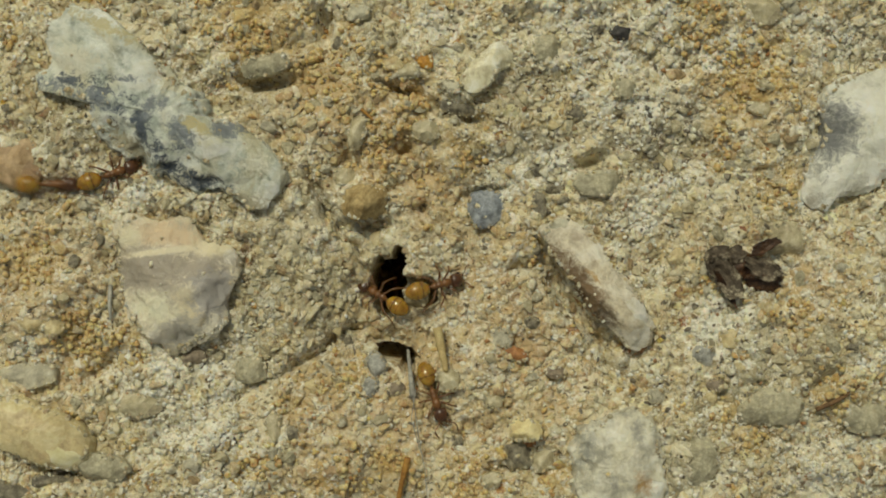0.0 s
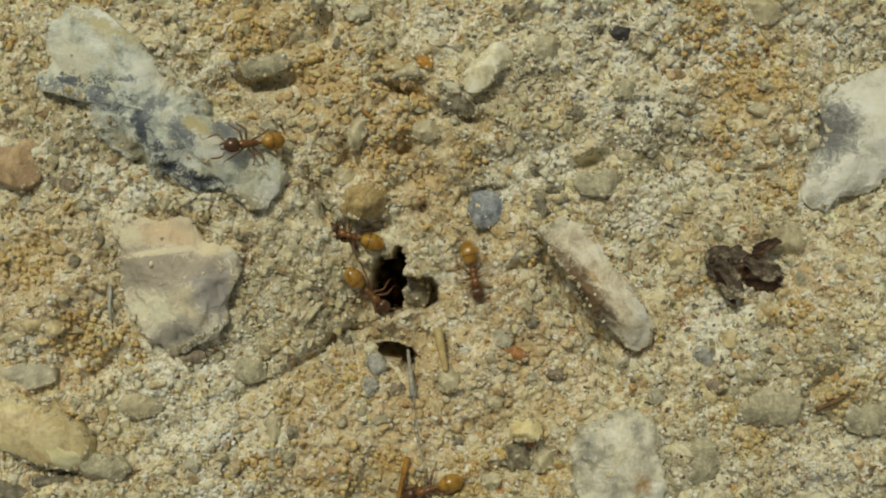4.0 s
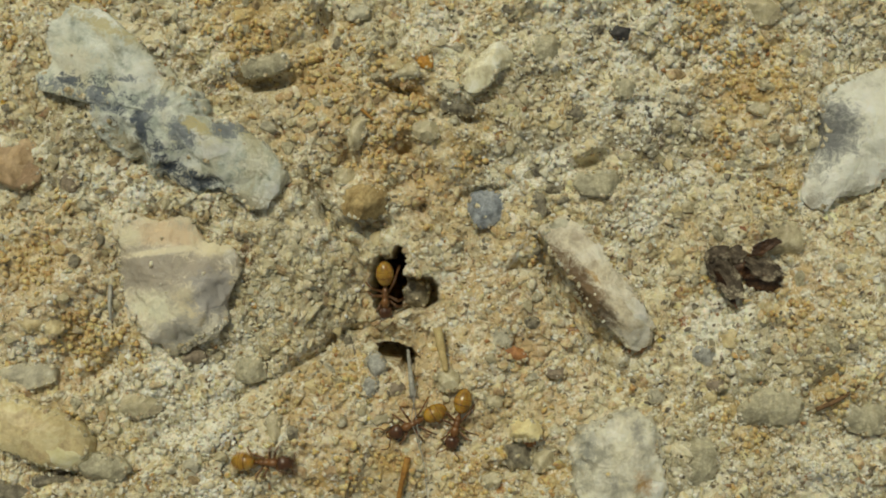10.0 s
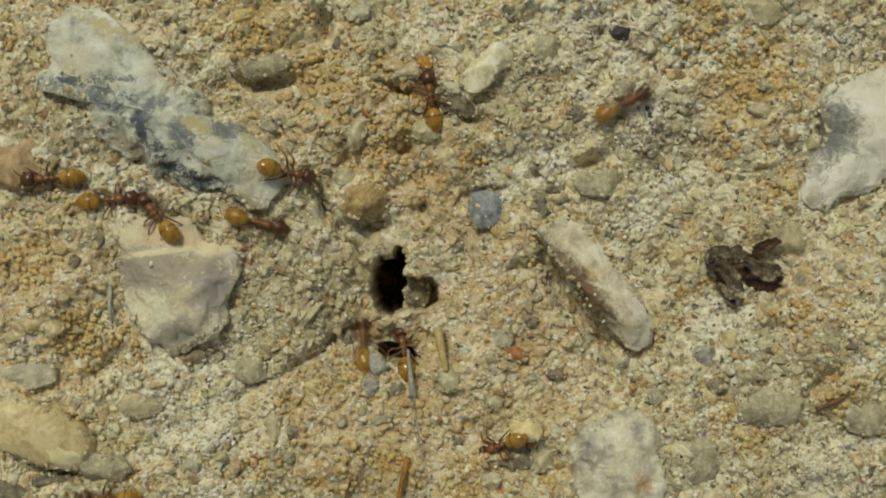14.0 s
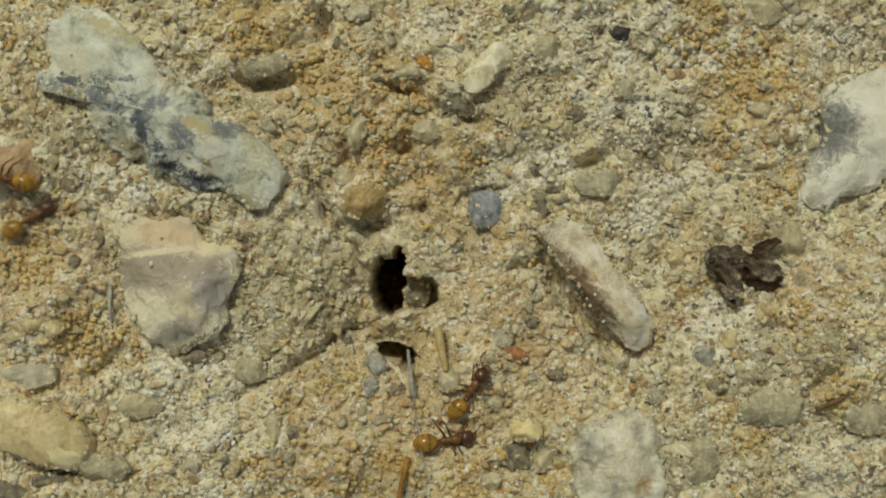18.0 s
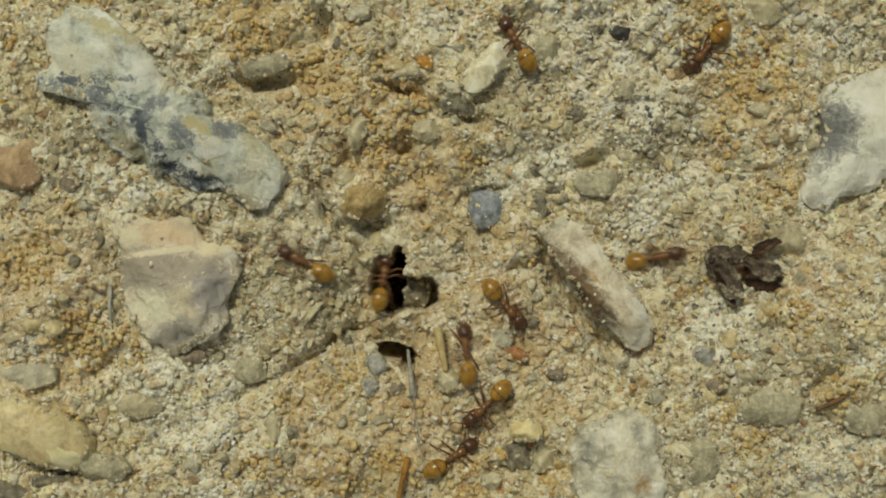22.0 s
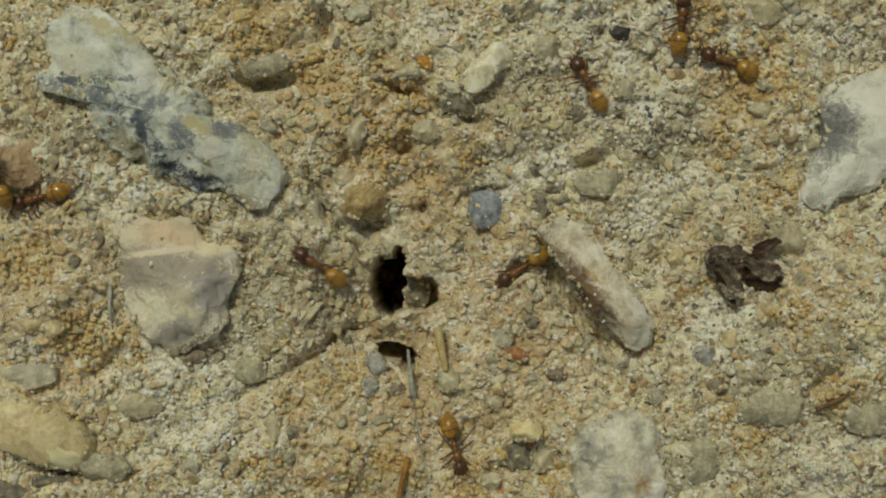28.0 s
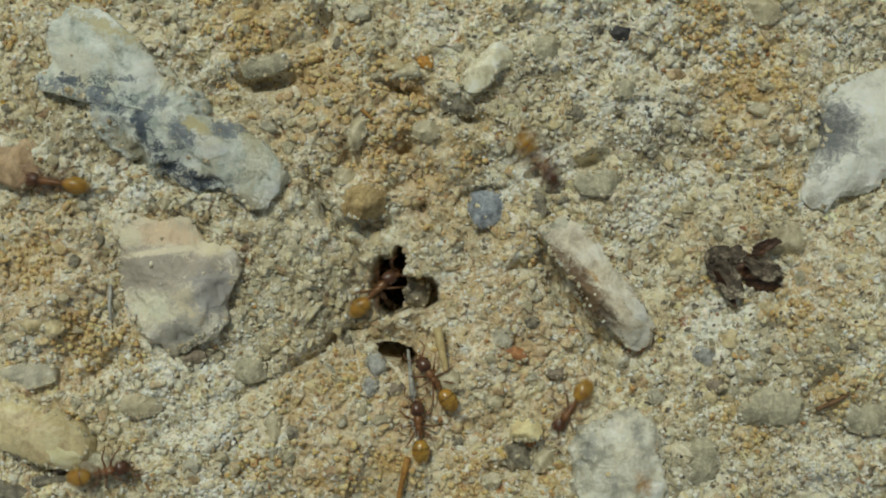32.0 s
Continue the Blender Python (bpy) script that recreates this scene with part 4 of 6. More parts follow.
def covered(x, y, grow=0.0):
    """True where a larger stone lies."""
    hit = np.zeros(np.shape(x), dtype=bool)
    for ob, lobes in PEBBLES:
        s = np.zeros(np.shape(x))
        for ax, ay, ra, rb, turn in lobes:
            c, n = math.cos(radians(turn)), math.sin(radians(turn))
            u, v = (x - ax) * c + (y - ay) * n, -(x - ax) * n + (y - ay) * c
            s += np.exp(-2.2 * ((np.abs(u) / max(ra + grow, 0.04)) ** 2.6 + (np.abs(v) / max(rb + grow, 0.04)) ** 2.6 - 1))
        hit |= s > 1
    return hit


def scatter(name, label, material, count, small, large, seed, chance, level=1, rough=0.55, smooth=True, rise=0.15, power=2.0, flat=0.8):
    """Grains strewn over the sand, one joined mesh; chance: how likely a place is to hold one."""
    rs = np.random.RandomState(seed)
    x, y = rs.uniform(-32, 32, count), rs.uniform(-20, 20, count)
    shaft, ledge, crevice = mouth(x, y)
    keep = (rs.rand(count) < chance(x, y)) & (np.maximum(np.maximum(shaft, ledge), crevice) < -0.12) & ~covered(x, y, -0.06)
    x, y = x[keep], y[keep]
    k = len(x)
    r = small + (large - small) * rs.rand(k) ** power
    z = relief(x, y) + r * rise
    shapes, faces = grain_shapes(10, level, seed, rough) if flat > 0.7 else grain_shapes(10, 2, seed, 0.3, 6, 0.28, 0.6)
    pick = rs.randint(0, 10, k)
    q = rs.normal(size=(k, 4))
    q /= np.linalg.norm(q, axis=1)[:, None]
    a, b, c, d = q.T
    rot = np.stack([np.stack([1 - 2 * (c * c + d * d), 2 * (b * c - a * d), 2 * (b * d + a * c)], -1),
                    np.stack([2 * (b * c + a * d), 1 - 2 * (b * b + d * d), 2 * (c * d - a * b)], -1),
                    np.stack([2 * (b * d - a * c), 2 * (c * d + a * b), 1 - 2 * (b * b + c * c)], -1)], 1)
    base = np.stack(shapes)[pick] * (np.array([1.0, 0.85, 0.7]) * rs.uniform(0.7, 1.3, (k, 1, 3)))
    co = np.einsum("kij,kvj->kvi", rot, base) * r[:, None, None]
    co[:, :, 2] *= flat
    co += np.stack([x, y, z], -1)[:, None, :]
    nv = co.shape[1]
    fs = (faces[None] + (np.arange(k) * nv)[:, None, None]).reshape(-1, 3)
    ob = new(name, mesh_from(name, co.reshape(-1, 3) * MM, fs, material, smooth))
    return tagged(ob, label, "sand grains", kind="stuff")


G_CREAM = grain_material("cream_sand", [(0.42, 0.34, 0.20), (0.62, 0.52, 0.33), (0.52, 0.45, 0.31), (0.84, 0.76, 0.57), (0.48, 0.39, 0.25), (0.68, 0.58, 0.39), (0.88, 0.82, 0.65)], 0.4, 0.45, 0.42, 1.0)
G_WARM = grain_material("buff_sand", [(0.62, 0.48, 0.29), (0.68, 0.54, 0.34), (0.55, 0.43, 0.23), (0.70, 0.60, 0.40), (0.60, 0.44, 0.24), (0.72, 0.58, 0.30)], 0.45, 0.4, 0.4, 0.4)
G_GREY = grain_material("grey_sand", [GREY, (0.43, 0.40, 0.285), (0.28, 0.255, 0.18), (0.48, 0.445, 0.32), (0.36, 0.325, 0.22)], 0.4, 0.45, 0.3, 0.85)
G_OCHRE = grain_material("ochre_crumbs", [(0.62, 0.45, 0.19), (0.69, 0.53, 0.27), (0.65, 0.48, 0.22), (0.72, 0.57, 0.32), (0.59, 0.42, 0.17)], 0.8, 0.2, 0.4)
G_DARK = grain_material("dark_mica_grit", [SLATE, (0.08, 0.07, 0.06), (0.17, 0.15, 0.12), (0.11, 0.09, 0.065), (0.22, 0.19, 0.15)], 0.45, 0.4)
G_WHITE = grain_material("white_quartz_sand", [PALE, (0.82, 0.77, 0.60), (0.70, 0.64, 0.47), (0.88, 0.84, 0.70)], 0.14, 0.6, 0.45, 0.7)
G_CLOD = grain_material("grey_green_clod", [(0.58, 0.53, 0.37), (0.70, 0.64, 0.46), (0.50, 0.45, 0.31), (0.82, 0.75, 0.57), (0.60, 0.55, 0.40)], 0.4, 0.45, 0.42, 0.5)
G_CRUST = grain_material("white_crust", [(0.90, 0.87, 0.76), (0.95, 0.93, 0.84), (0.84, 0.79, 0.64)], 0.5, 0.4, 0.3)
G_RUST = grain_material("rust_grains", [RUST, (0.38, 0.16, 0.04), (0.3, 0.2, 0.13), (0.42, 0.22, 0.09)], 0.6, 0.3)


def c_cream(x, y):
    o, g, w = tint(x, y)
    return np.clip(0.75 - 0.7 * o - 0.45 * g - 0.5 * warmth(x, y), 0.08, 1)


def c_warm(x, y):
    return np.clip(0.85 * warmth(x, y) - 0.3 * tint(x, y)[0] + 0.04, 0, 1)


def c_flake(x, y):
    o, g, w = tint(x, y)
    return np.clip(0.75 * w - 0.5 * o + 0.5 * (value_noise(x, y, 1.4, 21) > -0.02) * (0.35 + 0.45 * (x > 2.0)) + 0.06, 0, 1)


def c_grey(x, y):
    o, g, w = tint(x, y)
    return np.clip(0.17 + 0.75 * g - 0.4 * o - 0.25 * blob(x, y, -0.13, -3.16, 6.06, 5.42), 0.02, 1)


def c_ochre(x, y):
    clump = value_noise(x, y, 1.5, 14) + 0.6 * value_noise(x, y, 0.7, 15)
    return np.clip(tint(x, y)[0] * 1.5 * (clump > -0.14) + 0.35 * (clump > 0.42), 0, 1)


def c_white(x, y):
    o, g, w = tint(x, y)
    return np.clip(0.26 + 0.7 * w - 0.6 * o, 0.02, 1)


def c_dark(x, y):
    g = 1.3 * blob(x, y, 12.79, 6.41, 2.6, 1.9) + 1.3 * blob(x, y, 23.95, 11.83, 1.6, 1.3) + 1.1 * blob(x, y, -20.6, 4.4, 1.9, 1.9) + 0.8 * blob(x, y, -18.9, 5.2, 1.3, 1.3) + 0.9 * blob(x, y, -14.3, 2.4, 0.9, 1.1) + 0.8 * blob(x, y, 19.6, -6.3, 1.6, 1.0) + 0.5 * blob(x, y, 17.73, -6.35, 2.23, 1.28) + 0.25 * blob(x, y, 16.45, -10.17, 8.29, 5.10) + 0.15 * blob(x, y, 11.67, 10.24, 9.57, 5.10)
    return np.clip(0.07 + 0.65 * g, 0, 1) * (1 - 0.6 * blob(x, y, -0.13, -3.16, 6.06, 5.42))


scatter("sand_coarse", "coarse cream and buff sand grains", G_CREAM, 6500, 0.2, 0.55, 11, c_cream, rise=-0.1, flat=0.4)
scatter("sand_fine", "fine cream sand between larger grains", G_CREAM, 4000, 0.10, 0.24, 12, c_cream, rough=0.4, rise=-0.2)
scatter("buff_sand", "pinkish buff sand grains", G_WARM, 5200, 0.18, 0.65, 23, c_warm, rise=0.05, flat=0.5)
scatter("white_flakes", "fine white crust flakes on sand", G_WHITE, 11000, 0.12, 0.42, 24, c_flake, rise=0.12, power=1.6, flat=0.35)
scatter("crust_specks", "tiny white crust specks strewn on sand", G_CRUST, 20000, 0.07, 0.24, 27, c_flake, rise=0.3, power=1.5)
scatter("grey_grit", "grey-green rock grit", G_GREY, 7000, 0.2, 0.55, 13, c_grey, rise=-0.1, flat=0.4)
scatter("ochre_crumbs", "clumped ochre earth crumbs", G_OCHRE, 46000, 0.1, 0.34, 14, c_ochre, rough=0.9, rise=0.35, power=1.8)
scatter("white_sand", "white and clear quartz grains", G_WHITE, 5000, 0.12, 0.45, 15, c_white, rise=-0.05, flat=0.5)
scatter("clods", "grey-green cemented clods of grit", G_CLOD, 6500, 0.2, 0.62, 25, lambda x, y: 0.8 * blob(x, y, -8.6, -2.5, 5.2, 4.2, 30, 3.0) + 0.10 * tint(x, y)[1] + 0.35 * blob(x, y, -1.2, -0.6, 2.4, 2.2), level=2, rough=1.0, rise=0.05)
# some of these dark grains stand in for shaded pores between the chips
scatter("dark_grit", "black mica specks, dark grit and painted pore shade", G_DARK, 22000, 0.08, 0.27, 16, c_dark, rise=0.05, flat=0.45)
scatter("rust_grains", "scattered rust-red grains", G_RUST, 700, 0.10, 0.26, 17, lambda x, y: np.full(np.shape(x), 0.8))


def stone_tops():
    """What lies under a place when looked at from above: the stones alone."""
    trees = []
    for ob, lobes in PEBBLES:
        verts = [ob.matrix_basis @ v.co for v in ob.data.vertices]
        trees.append(BVHTree.FromPolygons(verts, [tuple(p.vertices) for p in ob.data.polygons]))
    return trees


TOPS = stone_tops()


def top_at(x, y):
    best = None
    for tree in TOPS:
        hit = tree.ray_cast(Vector((x * MM, y * MM, 0.02)), Vector((0, 0, -1)))
        if hit[0] is not None and (best is None or hit[0].z > best):
            best = hit[0].z
    return None if best is None else best / MM


def dust(name, label, material, count, small, large, seed, inner):
    """Grains that bury the rims of the stones, and a few on their tops."""
    rs = np.random.RandomState(seed)
    x, y = rs.uniform(-26, 26, count * 14), rs.uniform(-15, 15, count * 14)
    rim = covered(x, y, 0.02) & (~covered(x, y, -inner) | (rs.rand(count * 14) < 0.004))
    x, y = x[rim][:count], y[rim][:count]
    shapes, faces = grain_shapes(10, 1, seed, 0.6)
    cos, fs = [], []
    for k in range(len(x)):
        z = top_at(x[k], y[k])
        if z is None:
            continue
        r = small + (large - small) * rs.rand() ** 2
        m = np.array(Euler(tuple(rs.uniform(0, 6, 3))).to_matrix())
        c = shapes[k % 10] @ m.T * r * np.array([1, 1, 0.5]) + np.array([x[k], y[k], z - 0.05 * r])
        fs.append(faces + len(cos) * len(c))
        cos.append(c)
    ob = new(name, mesh_from(name, np.concatenate(cos) * MM, np.concatenate(fs), material, True))
    return tagged(ob, label, "sand grains", kind="stuff")


dust("rim_sand", "cream sand clinging to the rims of the stones", G_CREAM, 3000, 0.06, 0.26, 21, 0.2)
dust("rim_grit", "grey grit clinging to the rims of the stones", G_GREY, 1400, 0.06, 0.24, 22, 0.2)


def gravel():
    """Small gravel that one could pick out singly."""
    rnd = random.Random(5)
    kinds = (("small buff gravel grain in packed sand", M_CLEAR), ("small grey-green gravel grain in sand", M_GREEN), ("small milky quartz grain in sand", M_MILK),
             ("small yellow gravel grain in sand", M_YELLOW), ("small grey granite grain in sand", M_GREYST), ("small tan chert grain in sand", M_TAN))
    shapes, faces = grain_shapes(14, 2, 33, 0.5)
    meshes = {}
    made = 0
    while made < 280:
        x, y = rnd.uniform(-25.5, 25.5), rnd.uniform(-14.5, 14.5)
        inside = max(float(v[0]) for v in mouth(np.array([x]), np.array([y])))
        if inside > -0.5 or covered(np.array([x]), np.array([y]), 0.3)[0]:
            continue
        w = float(blob(np.array([x]), np.array([y]), -1.40, -3.16, 6.38, 5.74)[0])
        if rnd.random() < 0.7 * w:
            continue
        k, (label, mat) = rnd.randrange(14), kinds[rnd.choices(range(6), (6, 4, 3, 2, 2, 2))[0]]
        if (k, mat.name) not in meshes:
            meshes[k, mat.name] = mesh_from("gravel_grain", shapes[k] * np.array([1.0, 0.85, 0.65]) * MM, faces, mat, False)
        ob = new("gravel_grain", meshes[k, mat.name])
        size = rnd.uniform(0.26, 0.58)
        ob.scale = (size, size, size)
        ob.location = (x * MM, y * MM, (height_at(x, y) - 0.12 * size) * MM)
        ob.rotation_euler = (rnd.uniform(-0.5, 0.5), rnd.uniform(-0.5, 0.5), rnd.uniform(0, 6.28))
        tagged(ob, label, "gravel", "loose gravel grains")
        made += 1


gravel()


# ---- ants ----
def ant_material(name, colour, dark, rough=0.28, clear=0.0):
    m, n, l, b = surface_material(name, rough, 0.45)
    p = coords(n)
    base = ramp_node(n, l, noise_node(n, l, p, 1300, 5, 0.65), [(0.4, dark), (0.58, colour)])
    l.new(base, b.inputs["Base Color"])
    b.inputs["Coat Weight"].default_value = 0.165
    b.inputs["Coat Roughness"].default_value = 0.165
    if clear:
        b.inputs["Subsurface Weight"].default_value = clear
        b.inputs["Subsurface Radius"].default_value = (1.0, 0.45, 0.1)
        b.inputs["Subsurface Scale"].default_value = 0.0004
    bump_node(n, l, noise_node(n, l, p, 9000, 3, 0.6), b, 0.15, 0.00002)
    return m


A_HEAD = ant_material("ant_head_brown", (0.12, 0.05, 0.02), (0.055, 0.024, 0.012))
A_BODY = ant_material("ant_thorax_red_brown", (0.20, 0.088, 0.028), (0.10, 0.042, 0.015))
A_GASTER = ant_material("ant_gaster_amber", (0.44, 0.255, 0.045), (0.24, 0.125, 0.02), 0.18, 0.6)
A_BAND = ant_material("ant_gaster_band", (0.22, 0.10, 0.022), (0.14, 0.06, 0.015), 0.25)
A_LEG = ant_material("ant_leg_brown", (0.20, 0.09, 0.035), (0.12, 0.055, 0.022), 0.4)
A_EYE = ant_material("ant_eye_black", (0.02, 0.015, 0.015), (0.012, 0.01, 0.01), 0.15)


def oval(bm, c, r, turn=0.0, u=18, v=12):
    m = Matrix.Translation(Vector(c) * MM) @ Matrix.Rotation(radians(turn), 4, "Y") @ Matrix.Diagonal((r[0] * MM, r[1] * MM, r[2] * MM, 1))
    bmesh.ops.create_uvsphere(bm, u_segments=u, v_segments=v, radius=1.0, matrix=m)


def limb(bm, pts, radii, sides=7):
    rings = []
    for k, p in enumerate(pts):
        p = Vector(p)
        d = (Vector(pts[min(k + 1, len(pts) - 1)]) - Vector(pts[max(k - 1, 0)])).normalized()
        s = d.cross(Vector((0.1, 0.2, 1))).normalized()
        w = s.cross(d)
        rings.append([bm.verts.new((p + (s * math.cos(2 * math.pi * i / sides) + w * math.sin(2 * math.pi * i / sides)) * radii[k]) * MM) for i in range(sides)])
    for a, b in zip(rings, rings[1:]):
        for i in range(sides):
            bm.faces.new((a[i], a[(i + 1) % sides], b[(i + 1) % sides], b[i]))
    bm.faces.new(rings[0][::-1])
    bm.faces.new(rings[-1])


LEG_ROOTS = ((0.55, 0.17, 48), (0.30, 0.20, 92), (0.02, 0.18, 138))


def build_ant():
    """One worker ant, head towards +x, feet at z = 0."""
    root = new("ant")
    bm = bmesh.new()
    oval(bm, (0, 0, 0), (0.46, 0.41, 0.33), 12)
    oval(bm, (-0.16, 0.2, 0.02), (0.24, 0.2, 0.24), 12)
    oval(bm, (-0.16, -0.2, 0.02), (0.24, 0.2, 0.24), 12)
    head = part("head", bm, A_HEAD, root, "dark brown glossy head")
    head.matrix_basis = pose(1.28 * MM, 0, 0.72 * MM, 0, 14, 0)
    for s in (1, -1):
        bm = bmesh.new()
        oval(bm, (0.1, 0.36 * s, 0.12), (0.10, 0.06, 0.09), 0, 10, 8)
        part("eye", bm, A_EYE, head)
        bm = bmesh.new()
        limb(bm, [(0.36, 0.12 * s, -0.08), (0.5, 0.17 * s, -0.13), (0.6, 0.1 * s, -0.16), (0.63, 0.01 * s, -0.17)], [0.07, 0.065, 0.045, 0.015])
        part("mandible", bm, A_BODY, head)
        bm = bmesh.new()
        limb(bm, [(0.3, 0.14 * s, 0.1), (0.5, 0.38 * s, 0.28), (0.62, 0.58 * s, 0.32), (0.82, 0.64 * s, 0.2), (1.05, 0.62 * s, 0.02), (1.22, 0.56 * s, -0.12)],
             [0.035, 0.032, 0.034, 0.036, 0.044, 0.03])
        part("antenna", bm, A_LEG, head)
    bm = bmesh.new()
    oval(bm, (0.62, 0, 0.76), (0.36, 0.25, 0.25), 10)
    oval(bm, (0.22, 0, 0.74), (0.32, 0.20, 0.22))
    oval(bm, (-0.10, 0, 0.70), (0.26, 0.18, 0.2), -18)
    oval(bm, (0.92, 0, 0.72), (0.14, 0.12, 0.12))
    part("thorax", bm, A_BODY, root)
    bm = bmesh.new()
    oval(bm, (-0.38, 0, 0.68), (0.13, 0.10, 0.18), 8, 12, 8)
    oval(bm, (-0.54, 0, 0.66), (0.12, 0.12, 0.15), 0, 12, 8)
    part("petiole", bm, A_BODY, root)
    bm = bmesh.new()
    oval(bm, (-1.18, 0, 0.74), (0.72, 0.51, 0.46), -8, 26, 18)
    for v in bm.verts:
        f = (v.co.x / MM + 1.18) / 0.72
        if f < 0:
            v.co.y *= 1 + 0.10 * f
            v.co.z = 0.74 * MM + (v.co.z - 0.74 * MM) * (1 + 0.10 * f)
    gaster = part("gaster", bm, A_GASTER, root, "amber glossy translucent gaster")
    for x, w in ((-1.0, 0.515), (-1.32, 0.485), (-1.58, 0.36)):
        bm = bmesh.new()
        f = (x + 1.18) / 0.72
        ry, rz = 0.51 * math.sqrt(1 - f * f), 0.46 * math.sqrt(1 - f * f)
        if f < 0:
            ry, rz = ry * (1 + 0.10 * f), rz * (1 + 0.10 * f)
        cz = 0.74 + math.sin(radians(8)) * (x + 1.18)
        ring = []
        for dx, k in ((-0.035, 0.985), (-0.025, 1.02), (0.025, 1.02), (0.035, 0.985)):
            ring.append([bm.verts.new(Vector((x + dx, ry * k * math.cos(a * math.pi / 16), cz + rz * k * math.sin(a * math.pi / 16))) * MM) for a in range(32)])
        for a, b in zip(ring, ring[1:]):
            for i in range(32):
                bm.faces.new((a[i], b[i], b[(i + 1) % 32], a[(i + 1) % 32]))
        part("band", bm, A_BAND, gaster, "thin dark band")
    for s in (1, -1):
        for x, y, turn in LEG_ROOTS:
            bm = bmesh.new()
            k = 1.0 if turn < 60 else (0.95 if turn < 100 else 1.2)
            limb(bm, [(0, 0, 0), (0.12 * k, 0, -0.1), (0.34 * k, 0, 0.12), (0.58 * k, 0, 0.26), (0.78 * k, 0, 0.02), (0.98 * k, 0, -0.34), (1.1 * k, 0, -0.57), (1.3 * k, 0, -0.63)],
                 [0.075, 0.065, 0.062, 0.05, 0.045, 0.04, 0.03, 0.02])
            leg = part("leg", bm, A_LEG, root)
            leg.matrix_basis = pose(x * MM, y * s * MM, 0.64 * MM, 0, 0, turn * s)
    return tagged(root, "small amber ant with dark head and six brown legs", "ant", "ants round the nest")


ANT_COUNT = 30
ANTS = [build_ant()]
for k in range(ANT_COUNT - 1):
    ANTS.append(copy_thing(ANTS[0], pose(0, 0, 0)))


# ---- movement of the ants ----
def lay_surface():
    """The walkable surface: the sand and the stones on it, as a coarse table of heights."""
    xs, ys = np.arange(-34, 34.01, 0.4), np.arange(-22, 22.01, 0.4)
    gx, gy = np.meshgrid(xs, ys)
    z = smooth_relief(gx, gy) - 0.32
    under = covered(gx, gy, 0.1)
    for b, a in zip(*np.nonzero(under)):
        top = top_at(gx[b, a], gy[b, a])
        if top is not None:
            z[b, a] = max(z[b, a], top - 0.05)
    p = np.pad(z, 1, mode="edge")
    z = (p[1:-1, 1:-1] * 2 + p[:-2, 1:-1] + p[2:, 1:-1] + p[1:-1, :-2] + p[1:-1, 2:]) / 6
    def at(x, y):
        i, j = min(max((x + 34) / 0.4, 0), len(xs) - 2), min(max((y + 22) / 0.4, 0), len(ys) - 2)
        a, b = int(i), int(j)
        u, v = i - a, j - b
        return (z[b, a] * (1 - u) + z[b, a + 1] * u) * (1 - v) + (z[b + 1, a] * (1 - u) + z[b + 1, a + 1] * u) * v
    return at


def trail(at, ant, stops):
    """Rows for walk() from stops (seconds, x, y, heading, height if below ground); keys the legs' tripod gait on the way."""
    stops = [s if len(s) > 4 else (*s, None) for s in stops]
    if stops[0][0] > 0:
        stops.insert(0, (0.0, *stops[0][1:]))
    if stops[-1][0] < SECONDS:
        stops.append((SECONDS, *stops[-1][1:]))
    ground_z = lambda s: at(s[1], s[2]) if s[4] is None else s[4]
    rows, moving = [], []
    for a, b in zip(stops, stops[1:]):
        span = b[0] - a[0]
        if span <= 0.005:
            continue
        far = math.hypot(b[1] - a[1], b[2] - a[2])
        steps = max(1, min(int(round(span / 0.1)), 30), int(abs(b[3] - a[3]) / 80) + 1) if far > 0.1 or a[4] != b[4] else max(1, int(abs(b[3] - a[3]) / 80) + 1)
        for k in range(steps):
            f = k / steps
            t, x, y = a[0] + span * f, a[1] + (b[1] - a[1]) * f, a[2] + (b[2] - a[2]) * f
            h = a[3] + (b[3] - a[3]) * f
            if a[4] is None and b[4] is None:
                z = at(x, y)
                c, s = math.cos(radians(h)), math.sin(radians(h))
                pitch = math.degrees(math.atan2(at(x - c, y - s) - at(x + c, y + s), 2.0))
            else:
                z = ground_z(a) + (ground_z(b) - ground_z(a)) * f
                pitch = 20.0
            rows.append((t, pose(x * MM, y * MM, z * MM, 0, max(-30.0, min(30.0, pitch)), h)))
            if far > 0.6 and span < 1.6:
                moving.append(t)
    e = stops[-1]
    rows.append((e[0], pose(e[1] * MM, e[2] * MM, ground_z(e) * MM, 0, 0, e[3])))
    clean = [rows[0]]
    for r in rows[1:]:
        if frame(r[0]) > frame(clean[-1][0]):
            clean.append(r)
    legs = [o for o in ant.children if o.name.startswith("leg")]
    for i, leg in enumerate(legs):
        s, (x, y, turn) = (1, LEG_ROOTS[i]) if i < 3 else (-1, LEG_ROOTS[i - 3])
        beat = 1 if i in (0, 2, 4) else -1
        place = lambda swing: pose(x * MM, y * s * MM, 0.64 * MM, 0, 0, (turn + swing) * s)
        keys = [(0.0, place(beat * 6))]
        for k, t in enumerate(moving):
            if frame(t) > frame(keys[-1][0]):
                keys.append((t, place(beat * (17 if k % 2 else -17))))
        if frame(keys[-1][0]) < frame(SECONDS):
            keys.append((SECONDS, place(beat * 6)))
        walk(leg, keys)
    return clean


